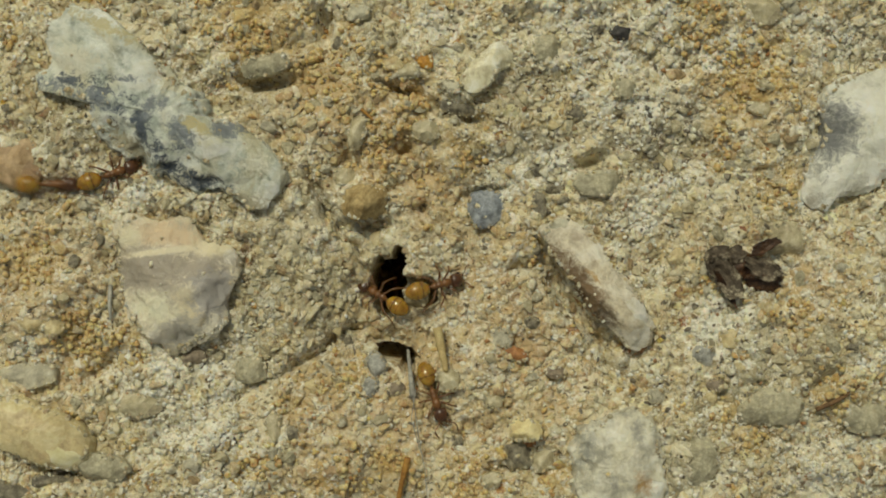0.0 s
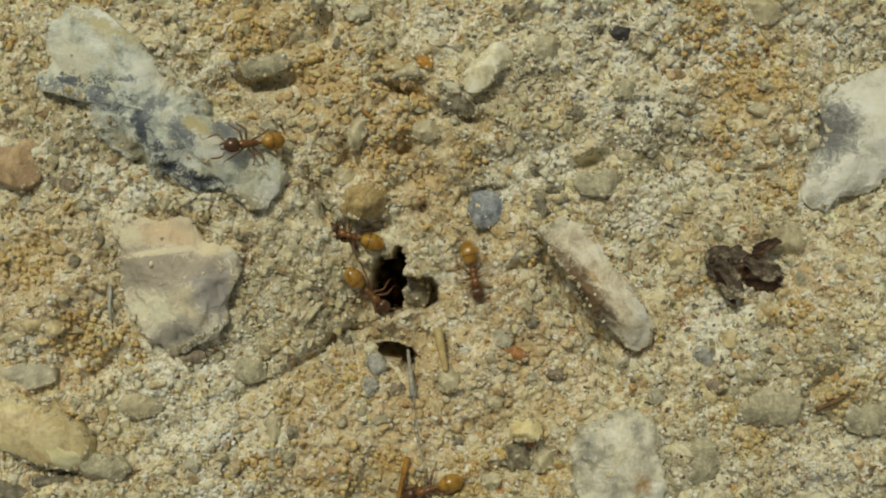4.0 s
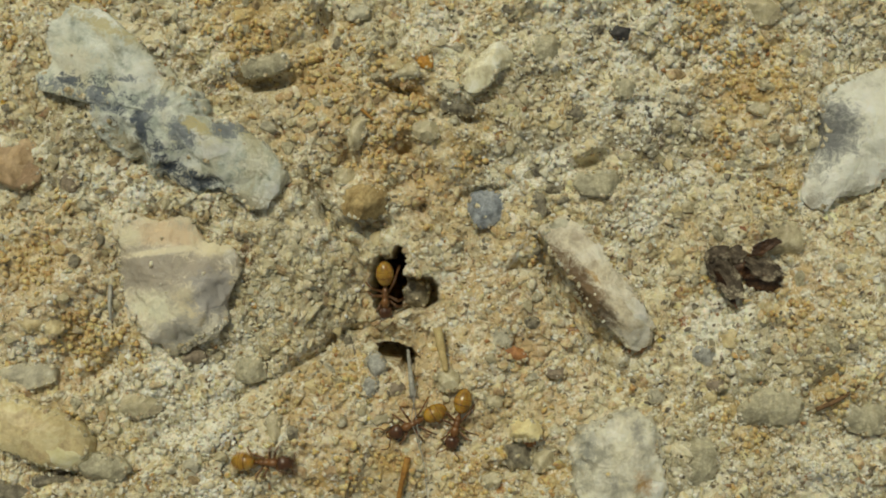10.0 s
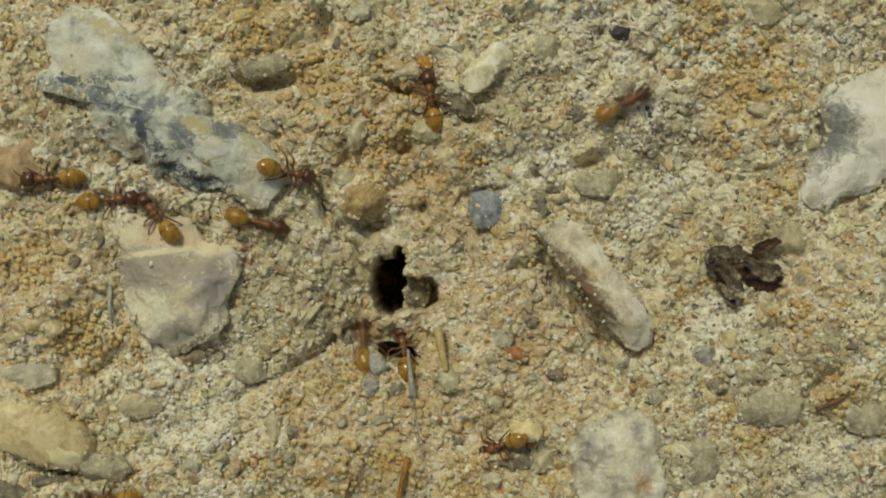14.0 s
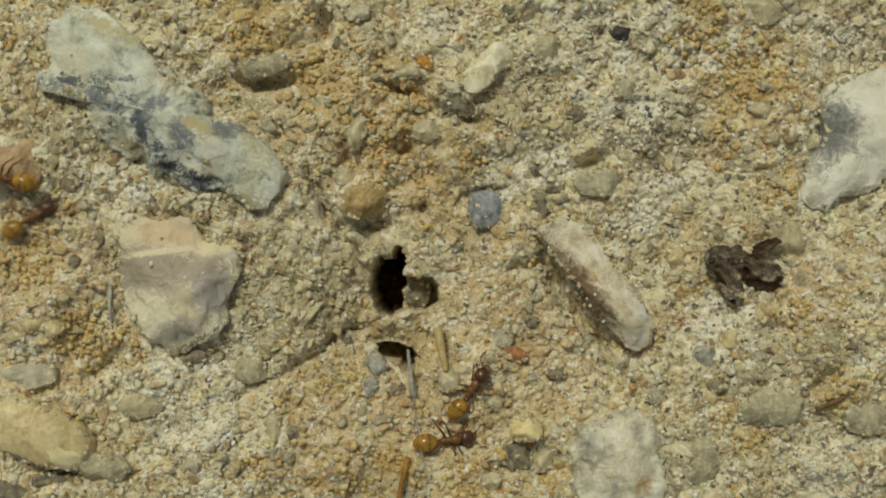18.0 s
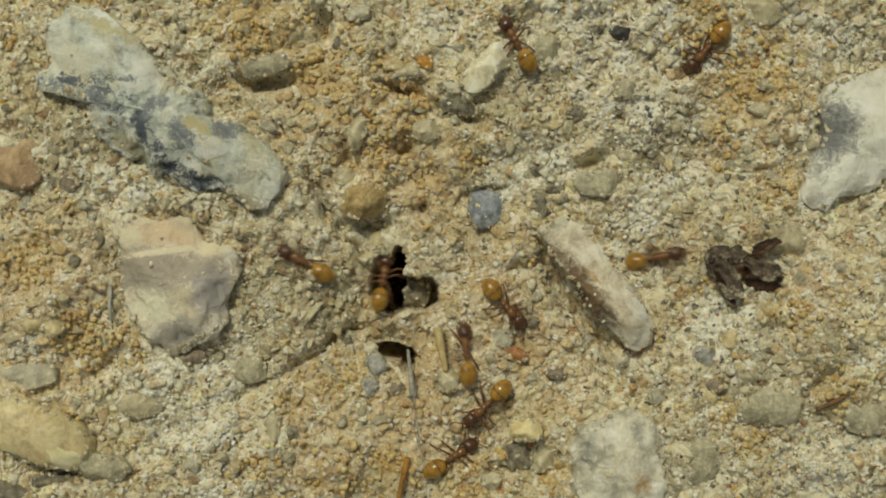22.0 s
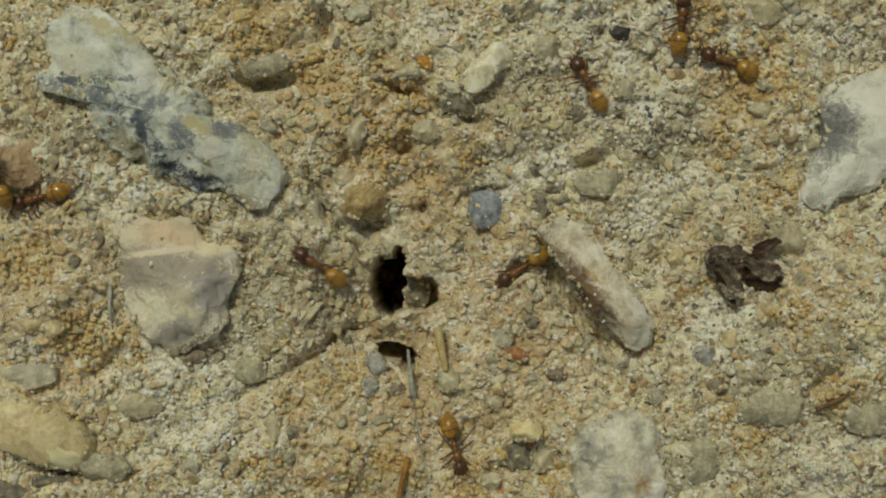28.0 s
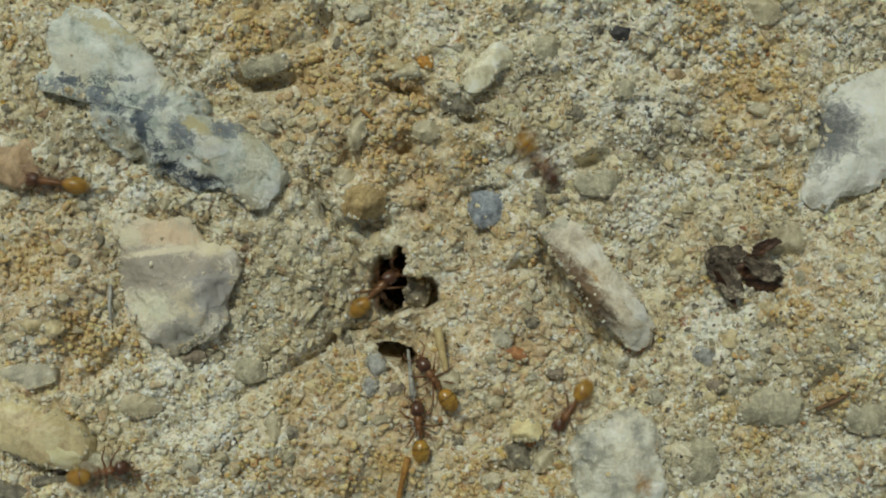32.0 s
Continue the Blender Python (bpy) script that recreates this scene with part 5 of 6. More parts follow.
def motions():
    surface = lay_surface()
    walk(ANTS[0], trail(surface, ANTS[0], [(0, -18.78, 4.11, 20), (0.3, -19.01, 4.11, 0), (0.84, -3.1, -2.04, -21, -12.6), (2.88, -3.16, -2.04, -18, -12.6), (3, -1.56, -2.52, 150, -0.9), (3.2, -1.79, -1.88, 131, -0.9), (3.5, -3.64, -0.16, 137), (3.7, -4.23, 0.3, 147), (3.9, -4.83, 0.61, 158), (4.1, -5.39, 0.79, 168), (4.3, -5.89, 0.84, 181), (4.5, -6.3, 0.78, 197), (4.7, -6.57, 0.63, 224), (4.9, -6.69, 0.39, 264), (5.1, -6.62, 0.1, 299), (5.3, -6.32, -0.25, 319), (5.5, -5.77, -0.64, 330), (5.62, -3.04, -2.04, 333, -12.6), (7.98, -3.14, -2.04, 224, -12.6), (8.3, -10.4, -9.15, 214), (8.5, -14.76, -12.05, 287), (8.7, -9.73, -11.38, 371), (9, -4.11, -10.08, 345), (9.3, -3.73, -10.11, 350), (9.5, -3.16, -10.59, 360), (9.7, -2.93, -10.3, 380), (10, -1.56, -9.79, 205), (10.3, -1.5, -10.11, 200), (10.5, -0.92, -11.58, 250), (10.7, -1.59, -10.59, 405), (11, -2.04, -10.65, 405), (11.3, -1.02, -9.15, 375), (11.5, 0.03, -10.59, 291), (11.7, 0.35, -12.82, 470), (12, 0.29, -11.93, 436), (12.3, 2.36, -7.68, 402), (12.5, 4.4, -8.2, 300), (12.7, 0.92, -8.67, 204), (13, -0.22, -10.24, 230), (13.3, -0.26, -9.34, 120), (13.5, -0.26, -8.96, 260), (13.7, -0.54, -8.67, 125), (14, -2.2, -6.19, 100), (14.2, -2.77, -8.67, 261), (14.5, -3.16, -12.53, 264), (14.7, -3.21, -13.14, 267), (14.9, -3.21, -13.43, 283), (15.1, -3.14, -13.45, 404), (15.3, -3, -13.25, 419), (15.5, -2.79, -12.89, 419), (15.7, -2.49, -12.43, 416), (15.9, -2.11, -11.91, 411), (16.1, -1.63, -11.39, 403), (16.3, -1.04, -10.93, 393), (16.5, -0.35, -10.59, 380), (16.7, -0.06, -10.11, 360), (17, 0.89, -9.53, 360), (17.3, 0.51, -7.94, 420), (17.5, 0.35, -8.67, 420), (17.7, 1.4, -8.39, 430), (18, 1.53, -8.04, 415), (18.3, 0.73, -8.67, 420), (18.5, 1.59, -7.68, 430), (18.7, 1.69, -7.4, 280), (19, 1.72, -8.26, 245), (19.3, 0.26, -9.15, 260), (19.5, 0.03, -8.67, 270), (19.7, -0.06, -9.15, 306), (20, 1.56, -10.75, 290), (20.3, 2.46, -8.96, 431), (20.5, 2.36, -8.39, 420), (20.7, 2.65, -8, 410), (21, 2.61, -8.42, 232), (21.3, 2.46, -8.39, 230), (21.5, 2.36, -8.86, 230), (21.7, 2.65, -8.39, 230), (22, 2.49, -8.74, 225), (22.3, 2.46, -8.96, 225), (22.5, 3.06, -8.86, 190), (22.7, 3.64, -8.67, 200), (23, 2.87, -9.47, 198), (23.3, 1.98, -9.92, 190), (23.5, 2.74, -9.92, 190), (23.7, 2.36, -10.11, 180), (24, 2.49, -10.3, 152), (24.3, 0.73, -9.63, 163), (24.5, 0.35, -9.63, 160), (24.7, 0.45, -9.44, 300), (25, -0.13, -11.51, 265), (25.3, 0.54, -11.86, 270), (25.5, 0.45, -12.24, 280), (25.7, 1.01, -12.98, 353), (25.9, 2.1, -12.53, 396), (26.1, 3.53, -11.16, 408), (26.3, 5.14, -9.15, 414), (26.5, 6.75, -6.76, 418), (26.7, 8.2, -4.28, 422), (26.9, 9.32, -1.95, 427), (27.1, 9.93, -0.07, 439), (27.3, 9.87, 1.11, 482), (27.5, 8.96, 1.31, 555), (27.7, 6.06, 0.51, 568), (28, 4.5, -1.08, 575), (28.3, 1.12, -1.69, 552), (28.5, -0.54, -2.2, 540, -0.9), (28.62, -3.17, -2.04, 536, -12.6), (29.24, -3.04, -2.04, 366, -12.6), (29.5, 5.26, -1.21, 192), (29.7, 2.93, -1.69, 178), (30, 0.61, -1.08, 345), (30.3, 3.83, -0.45, 370), (30.5, 5.26, -0.26, 366), (30.7, 8.77, 0.03, 427), (31, 6.25, 2.1, 530), (31.3, 5.45, 1.5, 550), (31.5, 6.54, 1.31, 660), (31.7, 8.26, -3.35, 634), (32, 7.27, -8.96, 595)]))
    walk(ANTS[1], trail(surface, ANTS[1], [(0, -21.97, 3.6, 0), (0.3, -13.39, 1.95, -4), (0.5, -11.93, 2.9, -34), (0.7, -6.66, -2.68, -47), (0.82, -2.83, -2.04, 10, -12.6), (3.38, -2.88, -2.04, 6, -12.6), (3.5, 0.92, -1.59, 20), (3.7, 1.5, -1.41, 15), (3.9, 1.75, -1.36, -9), (4.1, 1.72, -1.43, -145), (4.3, 1.45, -1.56, -156), (4.5, 1, -1.74, -162), (4.7, 0.39, -1.91, -166), (4.9, -0.33, -2.05, -172, -0.9), (5.1, -1.11, -2.11, -179, -0.9), (5.3, -1.9, -2.07, -188, -0.9), (5.5, -2.68, -1.88, -200, -1.8), (5.7, -2.58, -2.36, -180, -0.9), (6, -2.68, -2.84, -260, -1.8), (6.12, -2.89, -2.04, -260, -12.6), (7.36, -3.11, -2.04, -156, -12.6), (7.5, -7.02, -3.83, -240), (7.7, -6.51, -2.2, -212), (8, -14.22, 0.61, -115), (8.3, -22.77, 4.21, -203), (8.5, -29.15, 4.21, -180)]))
    walk(ANTS[2], trail(surface, ANTS[2], [(0, -0.61, -2.14, 15, -0.9), (0.3, -0.83, -3.32, 50, -0.9), (0.5, 1.59, 0.51, 49), (0.7, 2.46, 0.51, 70), (0.89, -2.98, -2.04, 205, -12.6), (2.29, -3.09, -2.04, 154, -12.6), (2.5, -8.9, 0.83, 67), (2.7, -7.62, 3.86, 72), (3, -6.66, 7.68, 70), (3.2, -1.79, 10.01, 20), (3.5, -8.26, 6.54, -152), (3.7, -9.2, 6.14, -162), (3.9, -10.24, 5.87, -169), (4.1, -11.36, 5.71, -174), (4.3, -12.52, 5.62, -177), (4.5, -13.72, 5.59, -179), (4.7, -14.92, 5.58, -179), (4.9, -16.11, 5.56, -178), (5.1, -17.27, 5.5, -176), (5.3, -18.37, 5.38, -171), (5.5, -19.39, 5.17, -165), (5.7, -24.23, 3.83, -165), (5.85, -29.15, 3.83, -180)]))
    walk(ANTS[3], trail(surface, ANTS[3], [(0, -3.32, -2.84, 150, -1.8), (0.3, -2.58, -1.24, 59, -0.9), (0.5, -1.02, 0.99, 52), (0.7, 2.65, 5.36, 26), (1, 8.32, 5.45, 55), (1.3, 9.06, 13.11, 85), (1.46, 9.06, 18.21, 90), (2.33, -7.3, 18.21, -90), (2.5, -7.3, 12.95, 30), (2.67, -7.3, 18.21, 90), (12.97, -17.25, 18.21, -90), (13.3, -17.25, 7.78, -62), (13.5, -15.72, 4.88, -25), (13.7, -9.53, 4.11, -5), (14, -8.96, 4.34, -12), (14.2, -9.53, 5.17, 45), (14.5, -10.4, 5.07, 45), (14.7, -10.05, 5.47, 60), (14.9, -10.1, 5.57, 186), (15.1, -10.48, 5.44, 204), (15.3, -11.13, 5.13, 206), (15.5, -11.98, 4.71, 206), (15.7, -12.96, 4.23, 205), (15.9, -14.02, 3.75, 203), (16.1, -15.08, 3.34, 199), (16.3, -16.08, 3.04, 192), (16.5, -16.96, 2.93, 180), (16.7, -16.2, 3.7, 10), (17.15, -3.13, -2.04, -23, -12.6), (18.48, -3.15, -2.04, 131, -12.6), (18.7, -7.59, 3.22, 290), (19, -5.71, -2.04, 420), (19.3, -0.73, -2.2, 357, -0.9), (19.5, 1.12, -2.39, 335), (19.7, 1.69, -3.35, 300), (20, 1.72, -4.34, 290), (20.3, -0.06, -12.82, 258), (20.5, -0.06, -12.72, 280), (20.7, -0.54, -12.72, 270), (21, -0.35, -11.83, 265), (21.3, 0.54, -11.58, 330), (21.5, 0.83, -12.05, 360), (21.7, -0.06, -12.05, 400), (22, 0.41, -11.83, 392), (22.3, 1.21, -11.86, 370), (22.5, -0.06, -12.05, 260), (22.7, -0.26, -11.58, 100), (23, -0.51, -9.53, 70), (23.3, 0.03, -8.2, 50), (23.5, -0.06, -8.67, -60), (23.7, -0.26, -8.67, -80), (24, -0.51, -8.74, -70), (24.3, -2.97, -9.15, -224), (24.5, -2.77, -6.54, -249), (24.7, -4.5, -5.07, -223), (25, -4.69, -4.75, -260), (25.12, -3.11, -2.04, -302, -12.6), (28.88, -2.83, -2.04, -250, -12.6), (29, -2.68, -1.88, -250, -1.8), (29.3, -2.77, -1.4, -198, -1.8), (29.5, -10.01, 0.51, -201), (29.7, -13.49, 2.65, -207), (30, -15.24, 3.22, -130), (30.3, -14.35, 1.98, -61), (30.5, -13.58, 0.22, -27), (30.7, -10.2, -0.16, 1), (31, -10.33, 0.29, 3), (31.3, -10.01, 0.7, 175), (31.5, -11.35, 1.5, 151), (31.7, -12.34, 1.98, 170), (32, -2.87, -2.04, 337, -12.6)]))
    walk(ANTS[4], trail(surface, ANTS[4], [(0, -0.51, -8.26, -70), (0.3, -0.35, -9.63, -47), (0.5, 1.21, -10.11, -50), (0.7, 0.51, -10.81, -130), (1, 0.67, -11.61, -75), (1.3, 1.4, -11.54, 45), (1.5, 0.92, -11.29, 156), (1.7, -0.73, -10.59, 200), (2, 0.03, -12.24, 250), (2.19, 0.03, -18.21, 270), (9.54, -23.57, -18.21, 90), (9.7, -23.57, -13.01, 190), (9.88, -29.15, -13.01, 180)]))
    walk(ANTS[5], trail(surface, ANTS[5], [(0.3, -2.87, -2.04, 154, -12.6), (0.5, -8.58, 0.73, 331), (0.7, -5.87, -0.77, 325), (1, -3.32, -3, 390, -1.8), (1.12, -2.88, -2.04, 390, -12.6), (2.27, -3.12, -2.04, 527, -12.6), (2.7, -16.39, 1.15, 540), (3.1, -29.15, 1.15, 540)]))
    walk(ANTS[6], trail(surface, ANTS[6], [(0.62, -29.15, 2.74, 0), (1, -17.03, 2.74, 0), (1.3, -7.78, 2.26, -17), (1.5, -3, -1.56, -63, -1.8), (1.7, -5.07, -3.16, -149), (2, -6.73, -3.79, -85), (2.3, -4.43, -1.56, 42), (2.5, -4.59, -1.88, 110), (2.62, -3.07, -2.04, -6, -12.6), (3.16, -2.95, -2.04, -63, -12.6), (3.5, 1.88, -11.58, -100), (3.7, 1.33, -12.54, -136), (3.9, 0.19, -13.25, -157), (4.1, -1.39, -13.72, -168), (4.3, -3.24, -13.97, -176), (4.5, -5.17, -14, -182), (4.7, -7.04, -13.82, -189), (4.9, -8.66, -13.45, -198), (5.1, -9.87, -12.9, -214), (5.3, -10.51, -12.18, -250), (5.5, -10.4, -11.29, -299), (5.7, -7.3, -5.77, -287), (6, -8.58, -5.29, -170), (6.3, -18.43, 2.74, -212), (6.5, -23.76, 4.21, -182), (6.7, -24.52, 2.93, -180), (6.84, -29.15, 2.93, -180)]))
    walk(ANTS[7], trail(surface, ANTS[7], [(0.78, 12.37, 18.21, -90), (1, 12.37, 11.26, 20), (1.3, 13.68, 10.68, 21), (1.5, 17.63, 13.27, 33), (1.66, 17.63, 18.21, 90), (2.67, -7.62, 18.21, -90), (3, -7.62, 7.68, -95), (3.34, -2.9, -2.04, -65, -12.6), (5.83, -2.86, -2.04, -209, -12.6), (6, -7.62, 0.51, -215), (6.3, -10.68, 0.32, -37), (6.5, -5.07, -1.4, -10), (6.7, -4.69, -0.73, -30), (7, -3.48, -2.68, 80, -1.8), (7.12, -2.85, -2.04, 80, -12.6), (7.53, -3.16, -2.04, 146, -12.6), (7.7, -7.46, 0.99, 179), (8, -11.13, 1.05, 140), (8.3, -9.44, 1.98, 181), (8.5, -13.78, 1.02, 171), (8.7, -22.58, 4.11, 161), (8.91, -29.15, 4.11, 180)]))
    walk(ANTS[8], trail(surface, ANTS[8], [(1.54, -12.82, -18.21, 90), (1.7, -12.82, -13.2, 250), (1.86, -12.82, -18.21, 270), (9.8, -9.85, -18.21, 90), (10, -9.85, -11.83, 0), (10.2, -9.85, -18.21, -90), (13.04, 7.49, -18.21, -270), (13.3, 7.49, -9.92, -330), (13.56, 7.49, -18.21, -450), (19.45, 15.91, -18.21, -630), (19.7, 15.91, -10.4, -670), (19.95, 15.91, -18.21, -810), (28.11, -14.06, -18.21, -990), (28.3, -14.06, -12.05, -1044), (28.5, -11.16, -9.92, -1032), (28.7, -9.92, -7.49, -1043), (29, -6.51, -6.35, -1065), (29.3, -4.5, -5.77, -1060), (29.5, -2.97, -5.07, -973), (29.7, -6.25, -0.16, -934), (30, -10.97, 0.41, -900), (30.3, -18.05, 1.02, -918), (30.5, -23.05, 4.4, -934), (30.69, -29.15, 4.4, -900)]))
    walk(ANTS[9], trail(surface, ANTS[9], [(3.38, -2.96, -2.04, 156, -12.6), (3.5, -5.87, -0.73, 310), (3.7, -5.33, -1.35, 312), (3.9, -4.74, -1.97, 314), (4.1, -4.14, -2.6, 314, -1.8), (4.3, -3.52, -3.24, 314, -1.8), (4.5, -2.91, -3.89, 312), (4.7, -2.32, -4.56, 310), (4.9, -1.77, -5.24, 307), (5.1, -1.28, -5.94, 303), (5.3, -0.87, -6.66, 297), (5.5, -0.54, -7.4, 290), (5.7, -0.54, -9.15, 269), (6, -0.61, -10.24, 340), (6.3, 0.26, -10.59, 290), (6.5, 0.73, -11.29, 300), (6.7, -1.12, -9.92, 370), (7, 0.7, -9.69, 252), (7.3, 1.12, -10.11, 380), (7.5, 0.73, -9.92, 350), (7.7, -0.35, -9.44, 360), (8, -0.61, -9.38, 260), (8.3, -0.73, -9.15, 280), (8.5, -0.92, -9.92, 270), (8.7, -0.83, -10.11, 310), (9, -0.38, -10.24, 350), (9.3, -0.54, -9.82, 300), (9.5, -0.29, -9.63, 280), (9.7, 0.35, -9.63, 275), (10, 0.83, -9.69, 255), (10.3, 1.12, -9.15, 270), (10.5, 1.4, -9.15, 260), (10.7, 1.4, -9.44, 265), (11, 1.69, -9.53, 272), (11.3, 1.88, -9.15, 290), (11.5, 2.46, -11.1, 317), (11.7, 3.73, -10.87, 160), (12, 3.95, -10.33, 190), (12.3, 4.11, -10.87, 180), (12.5, 3.64, -11.1, 180), (12.7, 3.35, -10.59, 180), (13, 3.22, -10.97, 176), (13.3, 3.35, -10.87, 180), (13.5, 3.44, -10.87, 185), (13.7, 3.35, -11.29, 190), (14, 3.54, -10.97, 205), (14.2, 3.54, -11.58, 201), (14.5, 0.73, -12.05, 190), (14.7, -0.06, -12.06, 172), (14.9, -0.86, -11.83, 157), (15.1, -1.63, -11.4, 146), (15.3, -2.37, -10.8, 137), (15.5, -3.06, -10.08, 130), (15.7, -3.66, -9.26, 123), (15.9, -4.16, -8.38, 117), (16.1, -4.55, -7.49, 110), (16.3, -4.79, -6.61, 101), (16.5, -4.88, -5.77, 90), (16.7, -4.69, -5.07, 90), (17, -4.59, -3.86, -80), (17.12, -2.93, -2.04, 49, -12.6), (20.47, -3, -2.04, 163, -12.6), (20.7, -9.92, 0.03, 7), (21, -4.91, 0.61, 12), (21.12, -3.13, -2.04, -54, -12.6), (21.82, -3.01, -2.04, -43, -12.6), (22, 1.31, -6.03, 95), (22.3, 4.4, -11.29, -60), (22.52, 4.4, -18.21, -90), (23.33, 0.92, -18.21, -270), (23.5, 0.92, -12.72, -250), (23.7, 0.92, -12.4, -220), (24, -0.38, -12.72, -220), (24.3, -0.92, -11.58, -230), (24.5, -5.36, -6.73, -242), (24.7, -2.97, -7.68, -406), (25, -1.98, -10.24, -400), (25.3, -2.17, -10.3, -520), (25.5, -1.79, -10.11, -675), (25.7, -1.3, -9.59, -672), (25.9, -0.95, -9.19, -669), (26.1, -0.71, -8.89, -668), (26.3, -0.57, -8.71, -674), (26.5, -0.49, -8.66, -737), (26.7, -0.45, -8.75, -801), (26.9, -0.43, -8.97, -807), (27.1, -0.41, -9.35, -806), (27.3, -0.36, -9.89, -803), (27.5, -0.26, -10.59, -800), (27.7, -0.26, -10.11, -800), (28, 0.67, -11.19, -795), (28.3, 0.92, -12.53, -810), (28.5, 0.45, -13.01, -760), (28.7, 0.03, -12.24, -598), (29, -0.92, -10.81, -565), (29.3, -2.77, -10.11, -531), (29.5, -5.64, -11.58, -496), (29.7, -4.78, -12.05, -390), (30, -4.05, -12.47, -400), (30.3, -2.55, -12.53, -357), (30.5, -1.79, -12.34, -360), (30.7, -1.4, -12.05, -270), (31, -0.61, -13.3, -270), (31.3, -1.5, -11.1, -270), (31.5, -1.69, -12.05, -270), (31.7, -1.69, -12.05, -270), (32, -1.34, -10.24, -265)]))
    walk(ANTS[10], trail(surface, ANTS[10], [(8.57, -3.16, -2.04, 154, -12.6), (8.7, -6.63, -0.26, 130), (9, -7.14, 0.03, 122), (9.3, -11.16, 0.22, 285), (9.5, -6.06, -4.11, 320), (9.62, -2.82, -2.04, 394, -12.6), (10.13, -2.85, -2.04, 519, -12.6), (10.3, -7.97, -0.16, 530), (10.5, -14.96, 1.02, 528), (10.7, -20.66, 2.46, 526), (10.97, -29.15, 2.46, 540), (12.05, -29.15, 2.93, 360), (12.5, -14.96, 2.93, 340), (12.7, -13.39, 1.98, 335), (13, -3, -2.52, 450, -1.8), (13.3, -5.87, -3.83, 577), (13.5, -10.87, -8.39, 580), (13.7, -15.82, -12.24, 575), (14, -18.78, -13.9, 540), (14.13, -18.78, -18.21, 630), (18.08, 12.91, -18.21, 450), (18.5, 12.91, -4.78, 480), (18.7, 8.35, 3.22, 480), (19.09, -2.98, -2.04, 565, -12.6), (19.72, -3.08, -2.04, 721, -12.6), (20, 5.8, -1.88, 570), (20.3, 2.36, -0.92, 501), (20.5, 4.02, -0.45, 403), (20.7, 4.78, 1.31, 376), (21, 15.08, 2.77, 368), (21.3, 19.1, 5.64, 456), (21.5, 14.16, 11.35, 515), (21.7, 10.4, 9.73, 510), (22, 15.02, 11.45, 590), (22.3, 11.86, 7.49, 569), (22.5, 8.35, 7.78, 579), (22.7, 8.86, 5.07, 634), (23, 8.74, 1.79, 590), (23.3, 5.07, 0.03, 577), (23.5, 6.44, 0.03, 710), (23.7, 5.26, 1.5, 550), (24, 2.65, -0.67, 545), (24.3, 0.26, -1.88, 564), (24.5, -1.31, -2.39, 540, -0.9), (24.62, -2.83, -2.04, 528, -12.6)]))
    walk(ANTS[11], trail(surface, ANTS[11], [(8.96, -2.97, -2.04, 147, -12.6), (9.3, -12.15, 3.92, 70), (9.5, -13.78, 4.69, 184), (9.7, -20.15, 3.41, 191), (9.98, -29.15, 3.41, 180), (13.48, -29.15, 5.84, 0), (13.7, -22.1, 5.84, -180), (13.92, -29.15, 5.84, -180)]))
    walk(ANTS[12], trail(surface, ANTS[12], [(9.38, -2.84, -2.04, 100, -12.6), (9.5, -2.68, -1.88, 100, -1.8), (9.7, -4.4, -1.59, -20), (10, -3.32, -2.26, -90, -1.8), (10.3, -4.69, -6.06, -110), (10.44, -2.86, -2.04, 67, -12.6), (10.88, -2.99, -2.04, -11, -12.6), (11, -1.4, -2.36, 40, -0.9), (11.3, -0.73, -2.07, 41, -0.9), (11.5, 1.02, -0.26, 117), (11.7, -1.98, 0.32, 187), (12, -3, -0.77, 250, -1.8), (12.3, -6.82, -1.88, 150), (12.5, -4.11, -2.39, -10, -1.8), (12.7, -6.63, -0.64, 149), (13, -9.31, 0.73, 155), (13.3, -13.39, 2.17, 164), (13.5, -15.43, 2.46, 340), (13.7, -15.34, 2.74, 350), (14, -15.82, 1.72, 490), (14.42, -29.15, 1.72, 540), (17.84, -29.15, 3.86, 360), (18, -24.04, 3.86, 530), (18.16, -29.15, 3.86, 540)]))
    walk(ANTS[13], trail(surface, ANTS[13], [(10.58, -3.03, -2.04, 90, -12.6), (10.7, -2.55, -1.4, 90, -0.9), (11, -2.2, 0.19, 90), (11.3, 5.55, -2.58, -28), (11.5, 9.92, -6.25, -40), (11.7, 14.45, -10.11, -40), (11.95, 14.45, -18.21, -90), (12.71, 19.42, -18.21, -270), (13, 19.42, -8.83, -308), (13.3, 29.15, -8.83, -360), (15.75, 29.15, -4.78, -540), (16.5, 21.24, -4.78, -550), (16.75, 29.15, -4.78, -720), (18.14, 29.15, -4.78, -900), (18.3, 23.95, -4.78, -910), (18.46, 29.15, -4.78, -1080)]))
